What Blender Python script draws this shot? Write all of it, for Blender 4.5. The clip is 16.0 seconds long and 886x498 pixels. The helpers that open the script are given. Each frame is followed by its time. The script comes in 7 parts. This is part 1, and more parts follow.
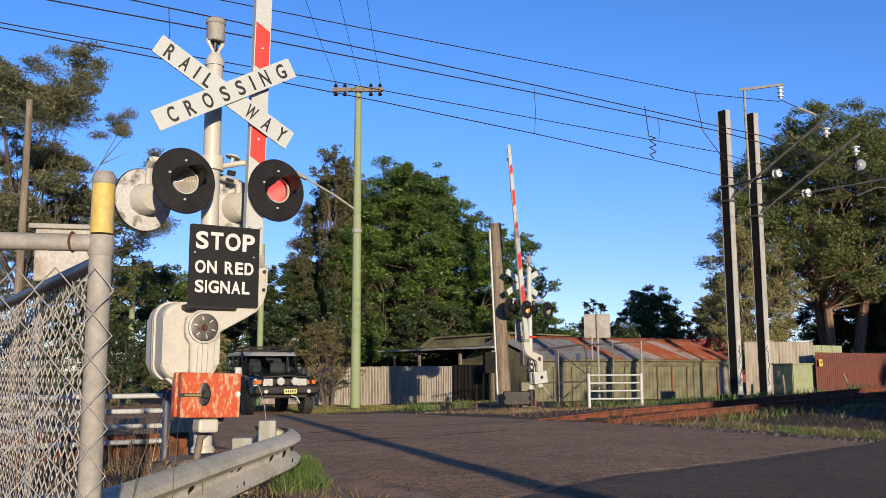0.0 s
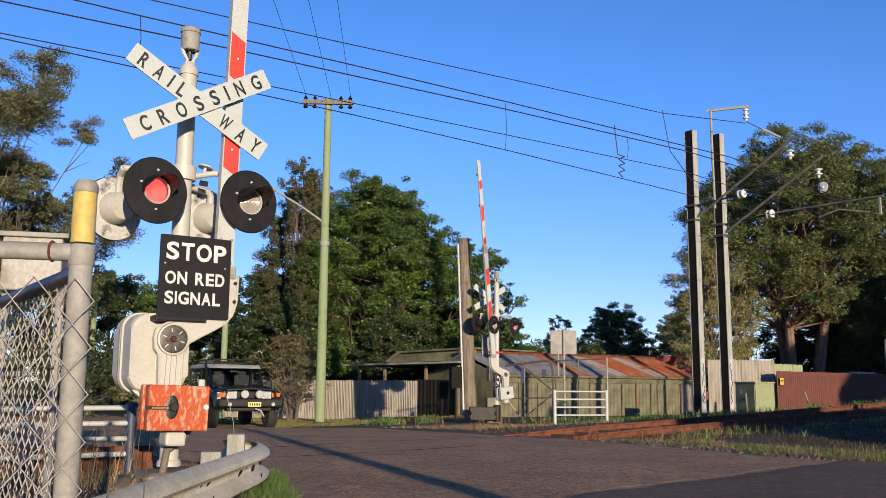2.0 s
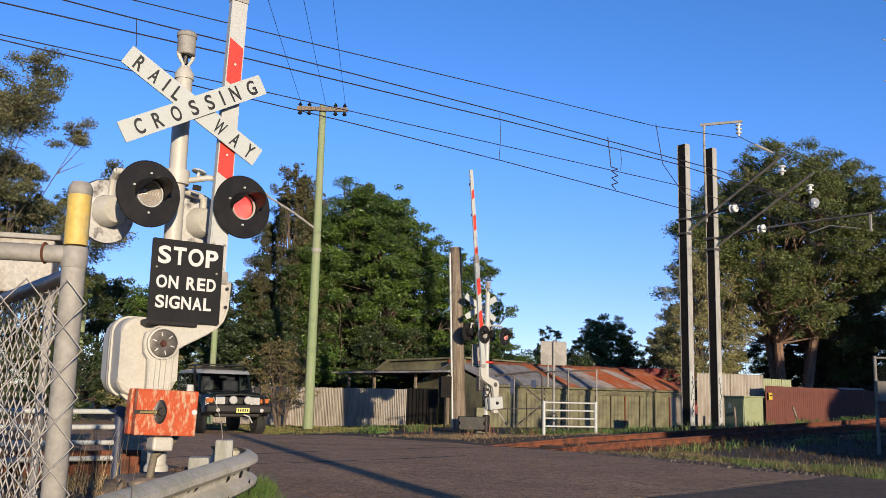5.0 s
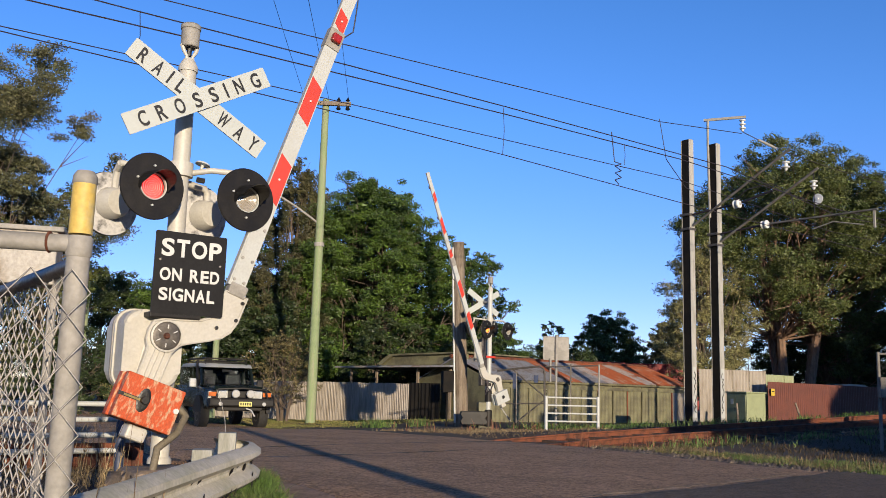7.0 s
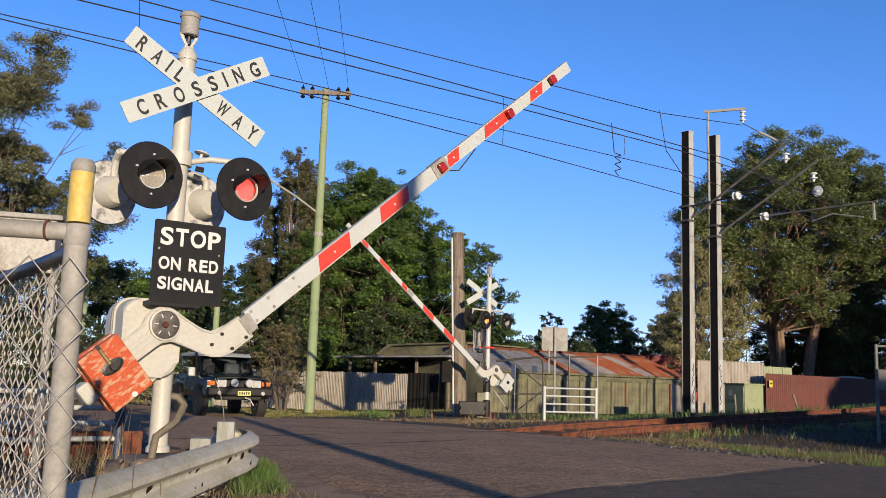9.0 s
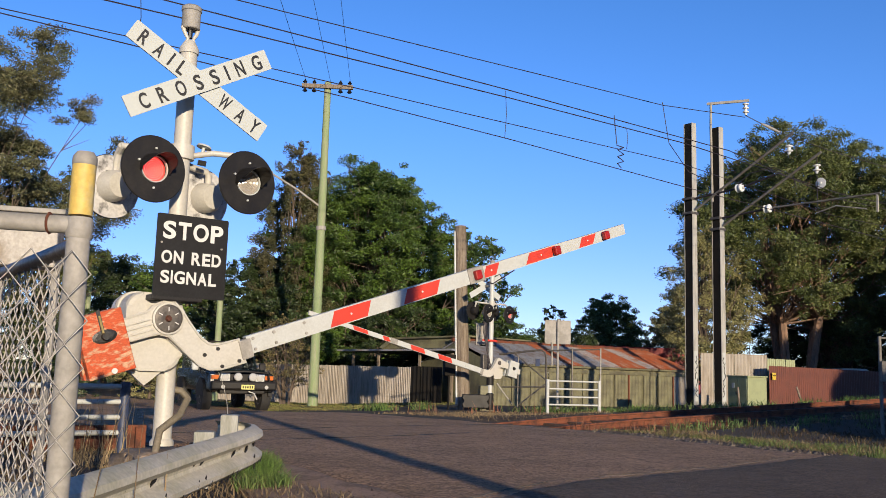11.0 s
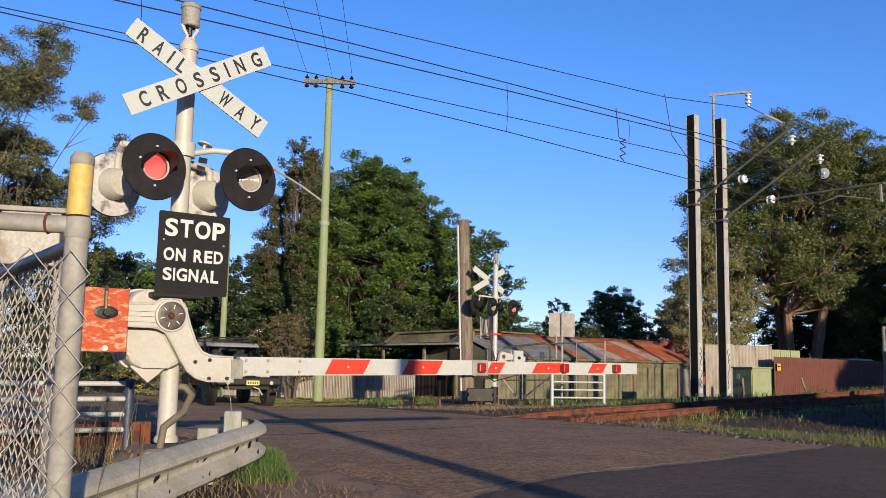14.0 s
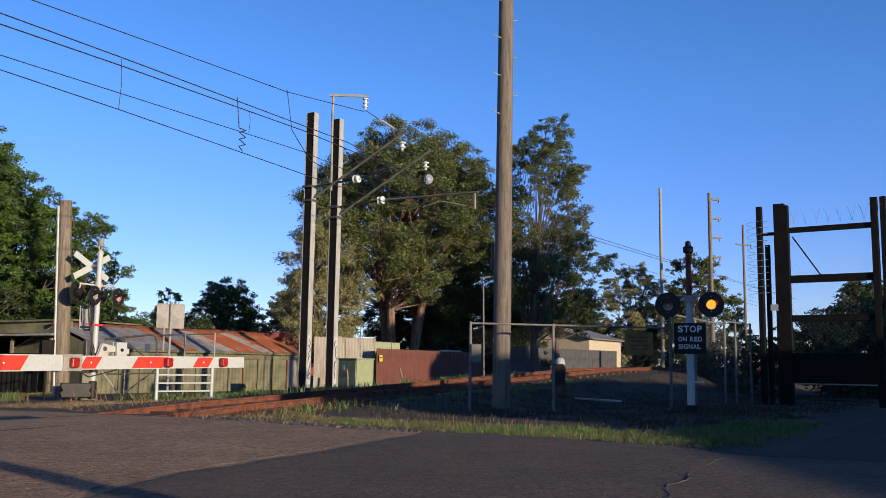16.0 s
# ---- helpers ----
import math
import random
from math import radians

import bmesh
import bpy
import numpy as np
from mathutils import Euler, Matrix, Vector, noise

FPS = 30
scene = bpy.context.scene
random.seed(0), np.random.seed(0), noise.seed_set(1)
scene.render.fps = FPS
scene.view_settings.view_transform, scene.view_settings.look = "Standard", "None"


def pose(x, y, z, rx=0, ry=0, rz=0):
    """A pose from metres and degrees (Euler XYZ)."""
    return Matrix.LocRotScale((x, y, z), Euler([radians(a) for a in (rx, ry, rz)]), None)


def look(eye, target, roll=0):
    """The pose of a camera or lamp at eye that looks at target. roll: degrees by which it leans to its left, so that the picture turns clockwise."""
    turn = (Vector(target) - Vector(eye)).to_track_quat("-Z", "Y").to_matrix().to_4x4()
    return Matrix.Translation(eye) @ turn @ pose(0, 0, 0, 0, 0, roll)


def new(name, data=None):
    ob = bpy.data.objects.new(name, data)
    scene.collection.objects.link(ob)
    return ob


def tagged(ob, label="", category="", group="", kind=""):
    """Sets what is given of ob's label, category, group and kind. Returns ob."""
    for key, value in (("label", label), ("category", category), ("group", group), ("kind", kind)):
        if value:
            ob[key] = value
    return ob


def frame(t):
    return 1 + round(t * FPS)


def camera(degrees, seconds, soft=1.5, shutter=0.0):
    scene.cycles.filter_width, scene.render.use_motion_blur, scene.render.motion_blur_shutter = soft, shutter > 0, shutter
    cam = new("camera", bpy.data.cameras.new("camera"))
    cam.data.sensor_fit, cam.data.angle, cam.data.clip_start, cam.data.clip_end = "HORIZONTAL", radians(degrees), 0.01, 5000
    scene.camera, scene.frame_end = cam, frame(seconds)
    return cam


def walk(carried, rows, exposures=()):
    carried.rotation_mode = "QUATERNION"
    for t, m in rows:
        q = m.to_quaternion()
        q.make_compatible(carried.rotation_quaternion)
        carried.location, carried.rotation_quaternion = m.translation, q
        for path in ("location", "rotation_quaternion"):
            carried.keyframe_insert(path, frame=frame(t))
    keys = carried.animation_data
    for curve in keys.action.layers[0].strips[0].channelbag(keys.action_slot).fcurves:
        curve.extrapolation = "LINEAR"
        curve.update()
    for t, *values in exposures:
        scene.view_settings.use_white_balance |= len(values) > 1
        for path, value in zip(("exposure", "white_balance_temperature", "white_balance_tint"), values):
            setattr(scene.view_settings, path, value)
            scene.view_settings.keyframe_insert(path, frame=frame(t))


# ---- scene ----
cam = camera(52.2, 16.0, soft=0.7)
PATH = [
    (0, pose(0.000, -0.000, 1.000, 97.70, 0.20, -0.00)),
    (0.5, pose(-0.023, 0.008, 1.001, 97.79, 0.77, -0.55)),
    (1, pose(-0.036, 0.017, 0.999, 98.35, 0.52, -1.31)),
    (1.5, pose(-0.047, 0.024, 1.002, 98.51, -0.18, -1.81)),
    (2, pose(-0.053, 0.009, 1.004, 98.61, -0.42, -2.24)),
    (2.5, pose(-0.061, 0.007, 1.000, 98.81, -0.62, -2.36)),
    (3, pose(-0.061, 0.008, 0.999, 99.03, -0.83, -2.63)),
    (3.5, pose(-0.061, 0.009, 0.999, 99.12, -1.00, -2.77)),
    (4, pose(-0.060, 0.007, 1.004, 99.20, -1.13, -2.87)),
    (6.5, pose(-0.063, 0.021, 0.999, 98.97, -1.57, -2.83)),
    (7, pose(-0.069, 0.025, 0.994, 98.87, -1.59, -2.80)),
    (7.5, pose(-0.070, 0.026, 0.994, 98.87, -1.73, -2.82)),
    (8, pose(-0.064, 0.022, 0.991, 98.72, -1.80, -2.86)),
    (8.5, pose(-0.065, 0.022, 0.993, 98.45, -1.87, -2.90)),
    (11, pose(-0.065, 0.031, 0.989, 97.85, -1.68, -2.68)),
    (11.5, pose(-0.063, 0.034, 0.986, 97.48, -1.73, -2.57)),
    (12, pose(-0.064, 0.046, 0.980, 96.94, -1.63, -2.35)),
    (12.5, pose(-0.070, 0.058, 0.974, 96.99, -1.27, -2.06)),
    (13, pose(-0.065, 0.055, 0.978, 97.49, -1.14, -1.45)),
    (13.5, pose(-0.060, 0.049, 0.983, 97.57, -1.16, -1.20)),
    (14, pose(-0.044, 0.014, 0.993, 97.46, -1.16, -2.35)),
    (14.5, pose(-0.034, -0.001, 1.006, 97.32, -0.71, -7.09)),
    (15, pose(-0.062, 0.028, 1.028, 97.19, -0.42, -15.21)),
    (15.5, pose(-0.016, 0.070, 1.018, 96.89, -0.10, -21.36)),
    (16, pose(0.012, 0.083, 1.015, 97.33, -0.76, -26.44)),
]
walk(cam, PATH, [(0.0, -0.1), (16.0, -0.1)])

# ---- plan: u runs along the railway, n along the road across it ----
AZ = radians(57.0)
UX, UY = math.sin(AZ), math.cos(AZ)
TURN = 33.0                      # turn of the u axis about z, degrees


def un(u, n):
    return UX * u - UY * n, UY * u + UX * n


def step(a, b, q):
    k = min(1.0, max(0.0, (q - a) / (b - a)))
    return k * k * (3 - 2 * k)


def gz(x, y):
    """Height of the ground sheet."""
    return 0.34 - 0.013 * max(-10, min(y, 50)) - 0.25 * step(18, 26, y) * step(2, -4, x)


def gun(u, n):
    x, y = un(u, n)
    return x, y, gz(x, y)


# ---- light ----
SUN_AZ, SUN_EL = 163.3, 8.2      # where the sun stands: clockwise from +y, and its height
world = bpy.data.worlds.new("world")
scene.world = world
world.use_nodes = True
nt = world.node_tree
sky = nt.nodes.new("ShaderNodeTexSky")
sky.sky_type = "NISHITA"
sky.sun_disc = False
sky.sun_elevation = radians(SUN_EL)
sky.sun_rotation = radians(SUN_AZ)
sky.altitude = 1500.0
sky.air_density, sky.dust_density, sky.ozone_density = 0.8, 0.0, 2.0
hs = nt.nodes.new("ShaderNodeHueSaturation")
hs.inputs["Saturation"].default_value, hs.inputs["Hue"].default_value = 1.12, 0.512
nt.links.new(sky.outputs[0], hs.inputs["Color"])
tint = nt.nodes.new("ShaderNodeValToRGB")          # a clear, deep blue sky with little haze near the horizon
while len(tint.color_ramp.elements) < 7:
    tint.color_ramp.elements.new(0.5)
for e, (z, c) in zip(tint.color_ramp.elements, ((0.0, (0.58, 0.50, 0.61)), (0.1, (0.62, 0.605, 0.78)), (0.17, (0.62, 0.685, 0.89)), (0.29, (0.59, 0.80, 0.97)), (0.43, (0.55, 0.81, 0.96)), (0.62, (0.34, 0.44, 0.49)), (1.0, (0.2, 0.26, 0.3)))):
    e.position, e.color = z, (*c, 1)
sep = nt.nodes.new("ShaderNodeSeparateXYZ")
tc = nt.nodes.new("ShaderNodeTexCoord")
mul = nt.nodes.new("ShaderNodeMix")
mul.data_type, mul.blend_type = "RGBA", "MULTIPLY"
mul.inputs[0].default_value = 1.0
nt.links.new(tc.outputs["Generated"], sep.inputs[0])
nt.links.new(sep.outputs["Z"], tint.inputs[0])
nt.links.new(hs.outputs[0], mul.inputs[6])
nt.links.new(tint.outputs[0], mul.inputs[7])
nt.links.new(mul.outputs[2], nt.nodes["Background"].inputs[0])
nt.nodes["Background"].inputs[1].default_value = 0.305
sun = new("sun", bpy.data.lights.new("sun", "SUN"))
sun.data.energy, sun.data.angle, sun.data.color = 7.2, radians(0.55), (1.0, 0.825, 0.60)
sd = Vector((math.sin(radians(SUN_AZ)) * math.cos(radians(SUN_EL)), math.cos(radians(SUN_AZ)) * math.cos(radians(SUN_EL)), math.sin(radians(SUN_EL))))
sun.matrix_world = look(sd * 50, (0, 0, 0))


# ---- materials ----
def mat(name, col, rough=0.7, metal=0.0, col2=None, mix=(0.45, 0.62), scale=6.0, fine=60.0, var=0.18, bump=0.15, rvar=0.12, emit=None, island=0.0, stretch=None, tone=0.72):
    """A surface in two colours by a coarse noise, with fine grain and bump."""
    m = bpy.data.materials.new(name)
    m.use_nodes = True
    t = m.node_tree
    N, L = t.nodes, t.links
    b = N["Principled BSDF"]
    co = N.new("ShaderNodeTexCoord")
    src = co.outputs["Object"]
    if stretch:
        mp = N.new("ShaderNodeMapping")
        mp.inputs["Scale"].default_value = stretch
        L.new(src, mp.inputs[0])
        src = mp.outputs[0]
    big = N.new("ShaderNodeTexNoise")
    big.inputs["Scale"].default_value, big.inputs["Detail"].default_value, big.inputs["Roughness"].default_value = scale, 6.0, 0.62
    L.new(src, big.inputs["Vector"])
    sm = N.new("ShaderNodeTexNoise")
    sm.inputs["Scale"].default_value, sm.inputs["Detail"].default_value = fine, 4.0
    L.new(src, sm.inputs["Vector"])
    c2 = tuple(c * tone for c in (col2 or tuple(c * (1 - var) for c in col)))
    col = tuple(c * tone for c in col)
    mr = N.new("ShaderNodeMapRange")
    mr.inputs[1].default_value, mr.inputs[2].default_value = mix
    L.new(big.outputs[0], mr.inputs[0])
    mx = N.new("ShaderNodeMix")
    mx.data_type = "RGBA"
    mx.inputs[6].default_value, mx.inputs[7].default_value = (*col, 1), (*c2, 1)
    L.new(mr.outputs[0], mx.inputs[0])
    hv = N.new("ShaderNodeHueSaturation")
    vr = N.new("ShaderNodeMapRange")
    vr.inputs[1].default_value, vr.inputs[2].default_value, vr.inputs[3].default_value, vr.inputs[4].default_value = 0.3, 0.7, 1 - var, 1 + var
    L.new(sm.outputs[0], vr.inputs[0])
    val = vr.outputs[0]
    if island:
        ge = N.new("ShaderNodeNewGeometry")
        ir = N.new("ShaderNodeMapRange")
        ir.inputs[3].default_value, ir.inputs[4].default_value = 1 - island, 1 + island
        L.new(ge.outputs["Random Per Island"], ir.inputs[0])
        mu = N.new("ShaderNodeMath")
        mu.operation = "MULTIPLY"
        L.new(val, mu.inputs[0]), L.new(ir.outputs[0], mu.inputs[1])
        val = mu.outputs[0]
    L.new(val, hv.inputs["Value"])
    L.new(mx.outputs[2], hv.inputs["Color"])
    L.new(hv.outputs[0], b.inputs["Base Color"])
    rr = N.new("ShaderNodeMapRange")
    rr.inputs[3].default_value, rr.inputs[4].default_value = max(0.02, rough - rvar), min(1, rough + rvar)
    L.new(big.outputs[0], rr.inputs[0])
    L.new(rr.outputs[0], b.inputs["Roughness"])
    b.inputs["Metallic"].default_value = metal
    if bump:
        bp = N.new("ShaderNodeBump")
        bp.inputs["Strength"].default_value, bp.inputs["Distance"].default_value = bump, 0.02
        L.new(sm.outputs[0], bp.inputs["Height"])
        L.new(bp.outputs[0], b.inputs["Normal"])
    if emit:
        b.inputs["Emission Color"].default_value = (*emit[0], 1)
        b.inputs["Emission Strength"].default_value = emit[1]
    return m


# ---- mesh helpers ----
def part(name, bm, material, parent=None, label="", smooth=False):
    me = bpy.data.meshes.new(name)
    bmesh.ops.recalc_face_normals(bm, faces=bm.faces)
    bm.to_mesh(me)
    bm.free()
    if smooth:
        for p in me.polygons:
            p.use_smooth = True
        me.set_sharp_from_angle(angle=radians(38))
    me.materials.append(material)
    ob = new(name, me)
    if parent is not None:
        ob.parent = parent
    if label:
        ob["label"] = label
    return ob


def thing(name, m, label, category, group="", kind=""):
    ob = new(name)
    ob.empty_display_size = 0.2
    ob.matrix_world = m
    return tagged(ob, label, category, group, kind)


def single(name, bm, material, m, label, category, group="", kind="", smooth=False):
    ob = part(name, bm, material, None, "", smooth)
    ob.matrix_world = m
    return tagged(ob, label, category, group, kind)


def B():
    return bmesh.new()


def box(bm, c, s, m=None, bev=0.0):
    r = bmesh.ops.create_cube(bm, size=1.0)
    mm = Matrix.Translation(c) @ (m or Matrix()) @ Matrix.Diagonal((*s, 1))
    bmesh.ops.transform(bm, matrix=mm, verts=r["verts"])
    if bev:
        es = {e for v in r["verts"] for e in v.link_edges}
        bmesh.ops.bevel(bm, geom=list(es), offset=bev, segments=2, affect="EDGES", profile=0.5)
    return bm


def cone(bm, p0, p1, r0, r1=None, seg=14, caps=True):
    p0, p1 = Vector(p0), Vector(p1)
    d = p1 - p0
    r = bmesh.ops.create_cone(bm, cap_ends=caps, segments=seg, radius1=r0, radius2=r0 if r1 is None else r1, depth=d.length)
    bmesh.ops.transform(bm, matrix=Matrix.Translation((p0 + p1) / 2) @ d.to_track_quat("Z", "Y").to_matrix().to_4x4(), verts=r["verts"])
    return bm


def tube(bm, pts, radii, seg=8, caps=True):
    """A bent, tapered tube through the points."""
    pts = [Vector(p) for p in pts]
    if not hasattr(radii, "__len__"):
        radii = [radii] * len(pts)
    rings, up = [], None
    for i, p in enumerate(pts):
        d = (pts[min(i + 1, len(pts) - 1)] - pts[max(i - 1, 0)]).normalized()
        if up is None:
            up = d.orthogonal().normalized()
        up = (up - d * up.dot(d)).normalized()
        side = d.cross(up)
        rings.append([bm.verts.new(p + (up * math.cos(a) + side * math.sin(a)) * radii[i]) for a in [2 * math.pi * k / seg for k in range(seg)]])
    for a, b in zip(rings, rings[1:]):
        for k in range(seg):
            bm.faces.new((a[k], a[(k + 1) % seg], b[(k + 1) % seg], b[k]))
    if caps:
        bm.faces.new(rings[0][::-1])
        bm.faces.new(rings[-1])
    return bm


def lathe(bm, prof, m=None, seg=24, caps=True):
    """A turned shape about z from (radius, z) pairs."""
    rings = []
    for r, z in prof:
        rings.append([bm.verts.new((r * math.cos(2 * math.pi * k / seg), r * math.sin(2 * math.pi * k / seg), z)) for k in range(seg)])
    for a, b in zip(rings, rings[1:]):
        for k in range(seg):
            bm.faces.new((a[k], a[(k + 1) % seg], b[(k + 1) % seg], b[k]))
    if caps:
        bm.faces.new(rings[0][::-1])
        bm.faces.new(rings[-1])
    if m:
        bmesh.ops.transform(bm, matrix=m, verts=[v for r in rings for v in r])
    return bm


def prism(bm, outline, y0, y1, m=None, bev=0.0):
    """An outline in x, z drawn out along y."""
    a = [bm.verts.new((x, y0, z)) for x, z in outline]
    b = [bm.verts.new((x, y1, z)) for x, z in outline]
    fs = [bm.faces.new(a), bm.faces.new(b[::-1])]
    k = len(a)
    for i in range(k):
        fs.append(bm.faces.new((a[i], b[i], b[(i + 1) % k], a[(i + 1) % k])))
    if bev:
        es = list(fs[0].edges) + list(fs[1].edges)
        bmesh.ops.bevel(bm, geom=es, offset=bev, segments=2, affect="EDGES", profile=0.5)
    if m:
        bmesh.ops.transform(bm, matrix=m, verts=bm.verts)
    return bm


def rounded(w, h, r, seg=5):
    """Outline of a rounded rectangle about the origin."""
    out = []
    for cx, cz, a0 in ((w / 2 - r, h / 2 - r, 0), (-w / 2 + r, h / 2 - r, 90), (-w / 2 + r, -h / 2 + r, 180), (w / 2 - r, -h / 2 + r, 270)):
        for k in range(seg + 1):
            a = radians(a0 + 90 * k / seg)
            out.append((cx + r * math.cos(a), cz + r * math.sin(a)))
    return out


def lettering(text, height, material, parent, m, width=None, thick=0.0015, name="lettering", bold=0.0):
    """Words as flat raised letters, centred, lying in x, z and facing -y."""
    cu = bpy.data.curves.new(name, "FONT")
    cu.body, cu.size, cu.align_x, cu.align_y = text, 1.0, "CENTER", "CENTER"
    cu.extrude, cu.offset = 0.002, bold
    tmp = bpy.data.objects.new(name, cu)
    me = bpy.data.meshes.new_from_object(tmp)
    bpy.data.objects.remove(tmp)
    co = np.empty(len(me.vertices) * 3)
    me.vertices.foreach_get("co", co)
    co = co.reshape(-1, 3)
    lo, hi = co.min(0), co.max(0)
    s = height / (hi[1] - lo[1])
    sx = width / (hi[0] - lo[0]) if width else s
    co = (co - (lo + hi) / 2) * (sx, s, thick / 0.004)
    co = np.stack([co[:, 0], -co[:, 2], co[:, 1]], -1)
    me.vertices.foreach_set("co", co.ravel())
    me.materials.clear()
    me.materials.append(material)
    ob = new(name, me)
    ob.parent = parent
    ob.matrix_local = m
    return ob


def mesh_from(name, verts, faces, material, smooth=False):
    me = bpy.data.meshes.new(name)
    me.from_pydata(verts, [], faces)
    me.materials.append(material)
    if smooth:
        me.polygons.foreach_set("use_smooth", [True] * len(me.polygons))
    me.update()
    return me

# ---- surfaces ----
M_soil = mat("soil_and_dry_grass", (0.05, 0.031, 0.018), 0.95, col2=(0.024, 0.02, 0.01), scale=0.9, fine=25, var=0.35, bump=0.6, tone=1.05)


def road_mat(name, col, col2, chip, cracks, mend=None):
    """Chip-seal: stones of uneven tone in bitumen, stains, wandering cracks."""
    m = mat(name, col, 0.88, tone=1.25, col2=col2, scale=0.9, fine=9, var=0.2, bump=0.0, mix=(0.38, 0.64))
    t = m.node_tree
    N, L = t.nodes, t.links
    b = N["Principled BSDF"]
    base = b.inputs["Base Color"].links[0].from_socket
    co = N.new("ShaderNodeTexCoord").outputs["Object"]
    vo = N.new("ShaderNodeTexVoronoi")
    vo.inputs["Scale"].default_value = chip
    L.new(co, vo.inputs["Vector"])
    tone = N.new("ShaderNodeMapRange")
    tone.inputs[3].default_value, tone.inputs[4].default_value = 0.5, 1.6
    sep = N.new("ShaderNodeSeparateColor")
    L.new(vo.outputs["Color"], sep.inputs[0])
    L.new(sep.outputs[0], tone.inputs[0])
    hv = N.new("ShaderNodeHueSaturation")
    L.new(base, hv.inputs["Color"])
    L.new(tone.outputs[0], hv.inputs["Value"])
    wob = N.new("ShaderNodeTexNoise")
    wob.inputs["Scale"].default_value, wob.inputs["Detail"].default_value = 2.2, 5.0
    L.new(co, wob.inputs["Vector"])
    add = N.new("ShaderNodeVectorMath")
    add.operation = "MULTIPLY_ADD"
    add.inputs[1].default_value = (0.55, 0.55, 0.0)
    L.new(wob.outputs["Color"], add.inputs[0])
    L.new(co, add.inputs[2])
    cr = N.new("ShaderNodeTexVoronoi")
    cr.feature = "DISTANCE_TO_EDGE"
    cr.inputs["Scale"].default_value = cracks
    L.new(add.outputs[0], cr.inputs["Vector"])
    line = N.new("ShaderNodeMapRange")
    line.inputs[1].default_value, line.inputs[2].default_value, line.inputs[3].default_value, line.inputs[4].default_value = 0.001, 0.006, 0.5, 1.0
    L.new(cr.outputs["Distance"], line.inputs[0])
    hide = N.new("ShaderNodeMapRange")
    hide.inputs[1].default_value, hide.inputs[2].default_value = 0.38, 0.46
    pn = N.new("ShaderNodeTexNoise")
    pn.inputs["Scale"].default_value = 0.45
    L.new(co, pn.inputs["Vector"])
    L.new(pn.outputs[0], hide.inputs[0])
    mxv = N.new("ShaderNodeMath")
    mxv.operation = "MAXIMUM"
    L.new(line.outputs[0], mxv.inputs[0])
    L.new(hide.outputs[0], mxv.inputs[1])
    dk = N.new("ShaderNodeMix")
    dk.data_type, dk.blend_type = "RGBA", "MULTIPLY"
    dk.inputs[0].default_value = 1.0
    L.new(hv.outputs[0], dk.inputs[6])
    L.new(mxv.outputs[0], dk.inputs[7])
    L.new(dk.outputs[2], b.inputs["Base Color"])
    bp = N.new("ShaderNodeBump")
    bp.inputs["Strength"].default_value, bp.inputs["Distance"].default_value, bp.invert = 0.8, 0.012, True
    L.new(vo.outputs["Distance"], bp.inputs["Height"])
    bp2 = N.new("ShaderNodeBump")
    bp2.inputs["Strength"].default_value, bp2.inputs["Distance"].default_value = 0.9, 0.045
    bn = N.new("ShaderNodeTexNoise")
    bn.inputs["Scale"].default_value, bn.inputs["Detail"].default_value, bn.inputs["Roughness"].default_value = 21.0, 5.0, 0.65
    L.new(co, bn.inputs["Vector"])
    L.new(bn.outputs[0], bp2.inputs["Height"])
    L.new(bp.outputs[0], bp2.inputs["Normal"])
    L.new(bp2.outputs[0], b.inputs["Normal"])
    return m


M_asphalt = road_mat("worn_asphalt", (0.265, 0.16, 0.088), (0.19, 0.117, 0.066), 55.0, 0.4)
M_asphalt_new = road_mat("dark_asphalt", (0.088, 0.06, 0.038), (0.062, 0.043, 0.028), 62.0, 0.25)
# driveway asphalt taken near black to carry the shade lying on it
M_drive = road_mat("shade_dark_driveway_asphalt", (0.03, 0.021, 0.014), (0.022, 0.016, 0.011), 60.0, 0.4)
M_dust = mat("pale_road_grit", (0.11, 0.092, 0.082), 0.95, col2=(0.04, 0.033, 0.028), scale=6, fine=60, var=0.3, bump=0.5, tone=1.05)
M_dirt = mat("reddish_bare_dirt", (0.34, 0.21, 0.13), 0.95, col2=(0.2, 0.125, 0.078), scale=3, fine=45, var=0.3, bump=0.5, tone=1.0)
M_stone = mat("dark_road_gravel", (0.13, 0.105, 0.085), 0.9, col2=(0.2, 0.15, 0.11), scale=8, fine=50, var=0.25, bump=0.3, island=0.5, tone=1.05)
M_ballast = mat("rusty_ballast", (0.05, 0.03, 0.02), 0.95, col2=(0.03, 0.021, 0.016), scale=5, fine=40, var=0.4, bump=0.8)
M_rust = mat("rusty_steel", (0.2, 0.058, 0.024), 0.85, 0.0, col2=(0.085, 0.03, 0.017), scale=5, fine=70, var=0.3, bump=0.35)
M_sleeper = mat("rust_stained_timber", (0.09, 0.055, 0.038), 0.95, col2=(0.13, 0.09, 0.065), scale=4, fine=40, var=0.25, bump=0.4)
M_cream = mat("aged_cream_paint", (0.575, 0.555, 0.495), 0.5, col2=(0.5, 0.47, 0.4), scale=4, fine=50, var=0.07, bump=0.06, mix=(0.5, 0.75))
M_white = mat("white_paint", (0.55, 0.57, 0.55), 0.5, col2=(0.49, 0.49, 0.455), scale=5, fine=60, var=0.07, bump=0.05, mix=(0.5, 0.75))
M_enamel = mat("white_enamel", (0.55, 0.585, 0.56), 0.45, col2=(0.51, 0.54, 0.51), scale=5, fine=60, var=0.03, bump=0.02, mix=(0.5, 0.8))
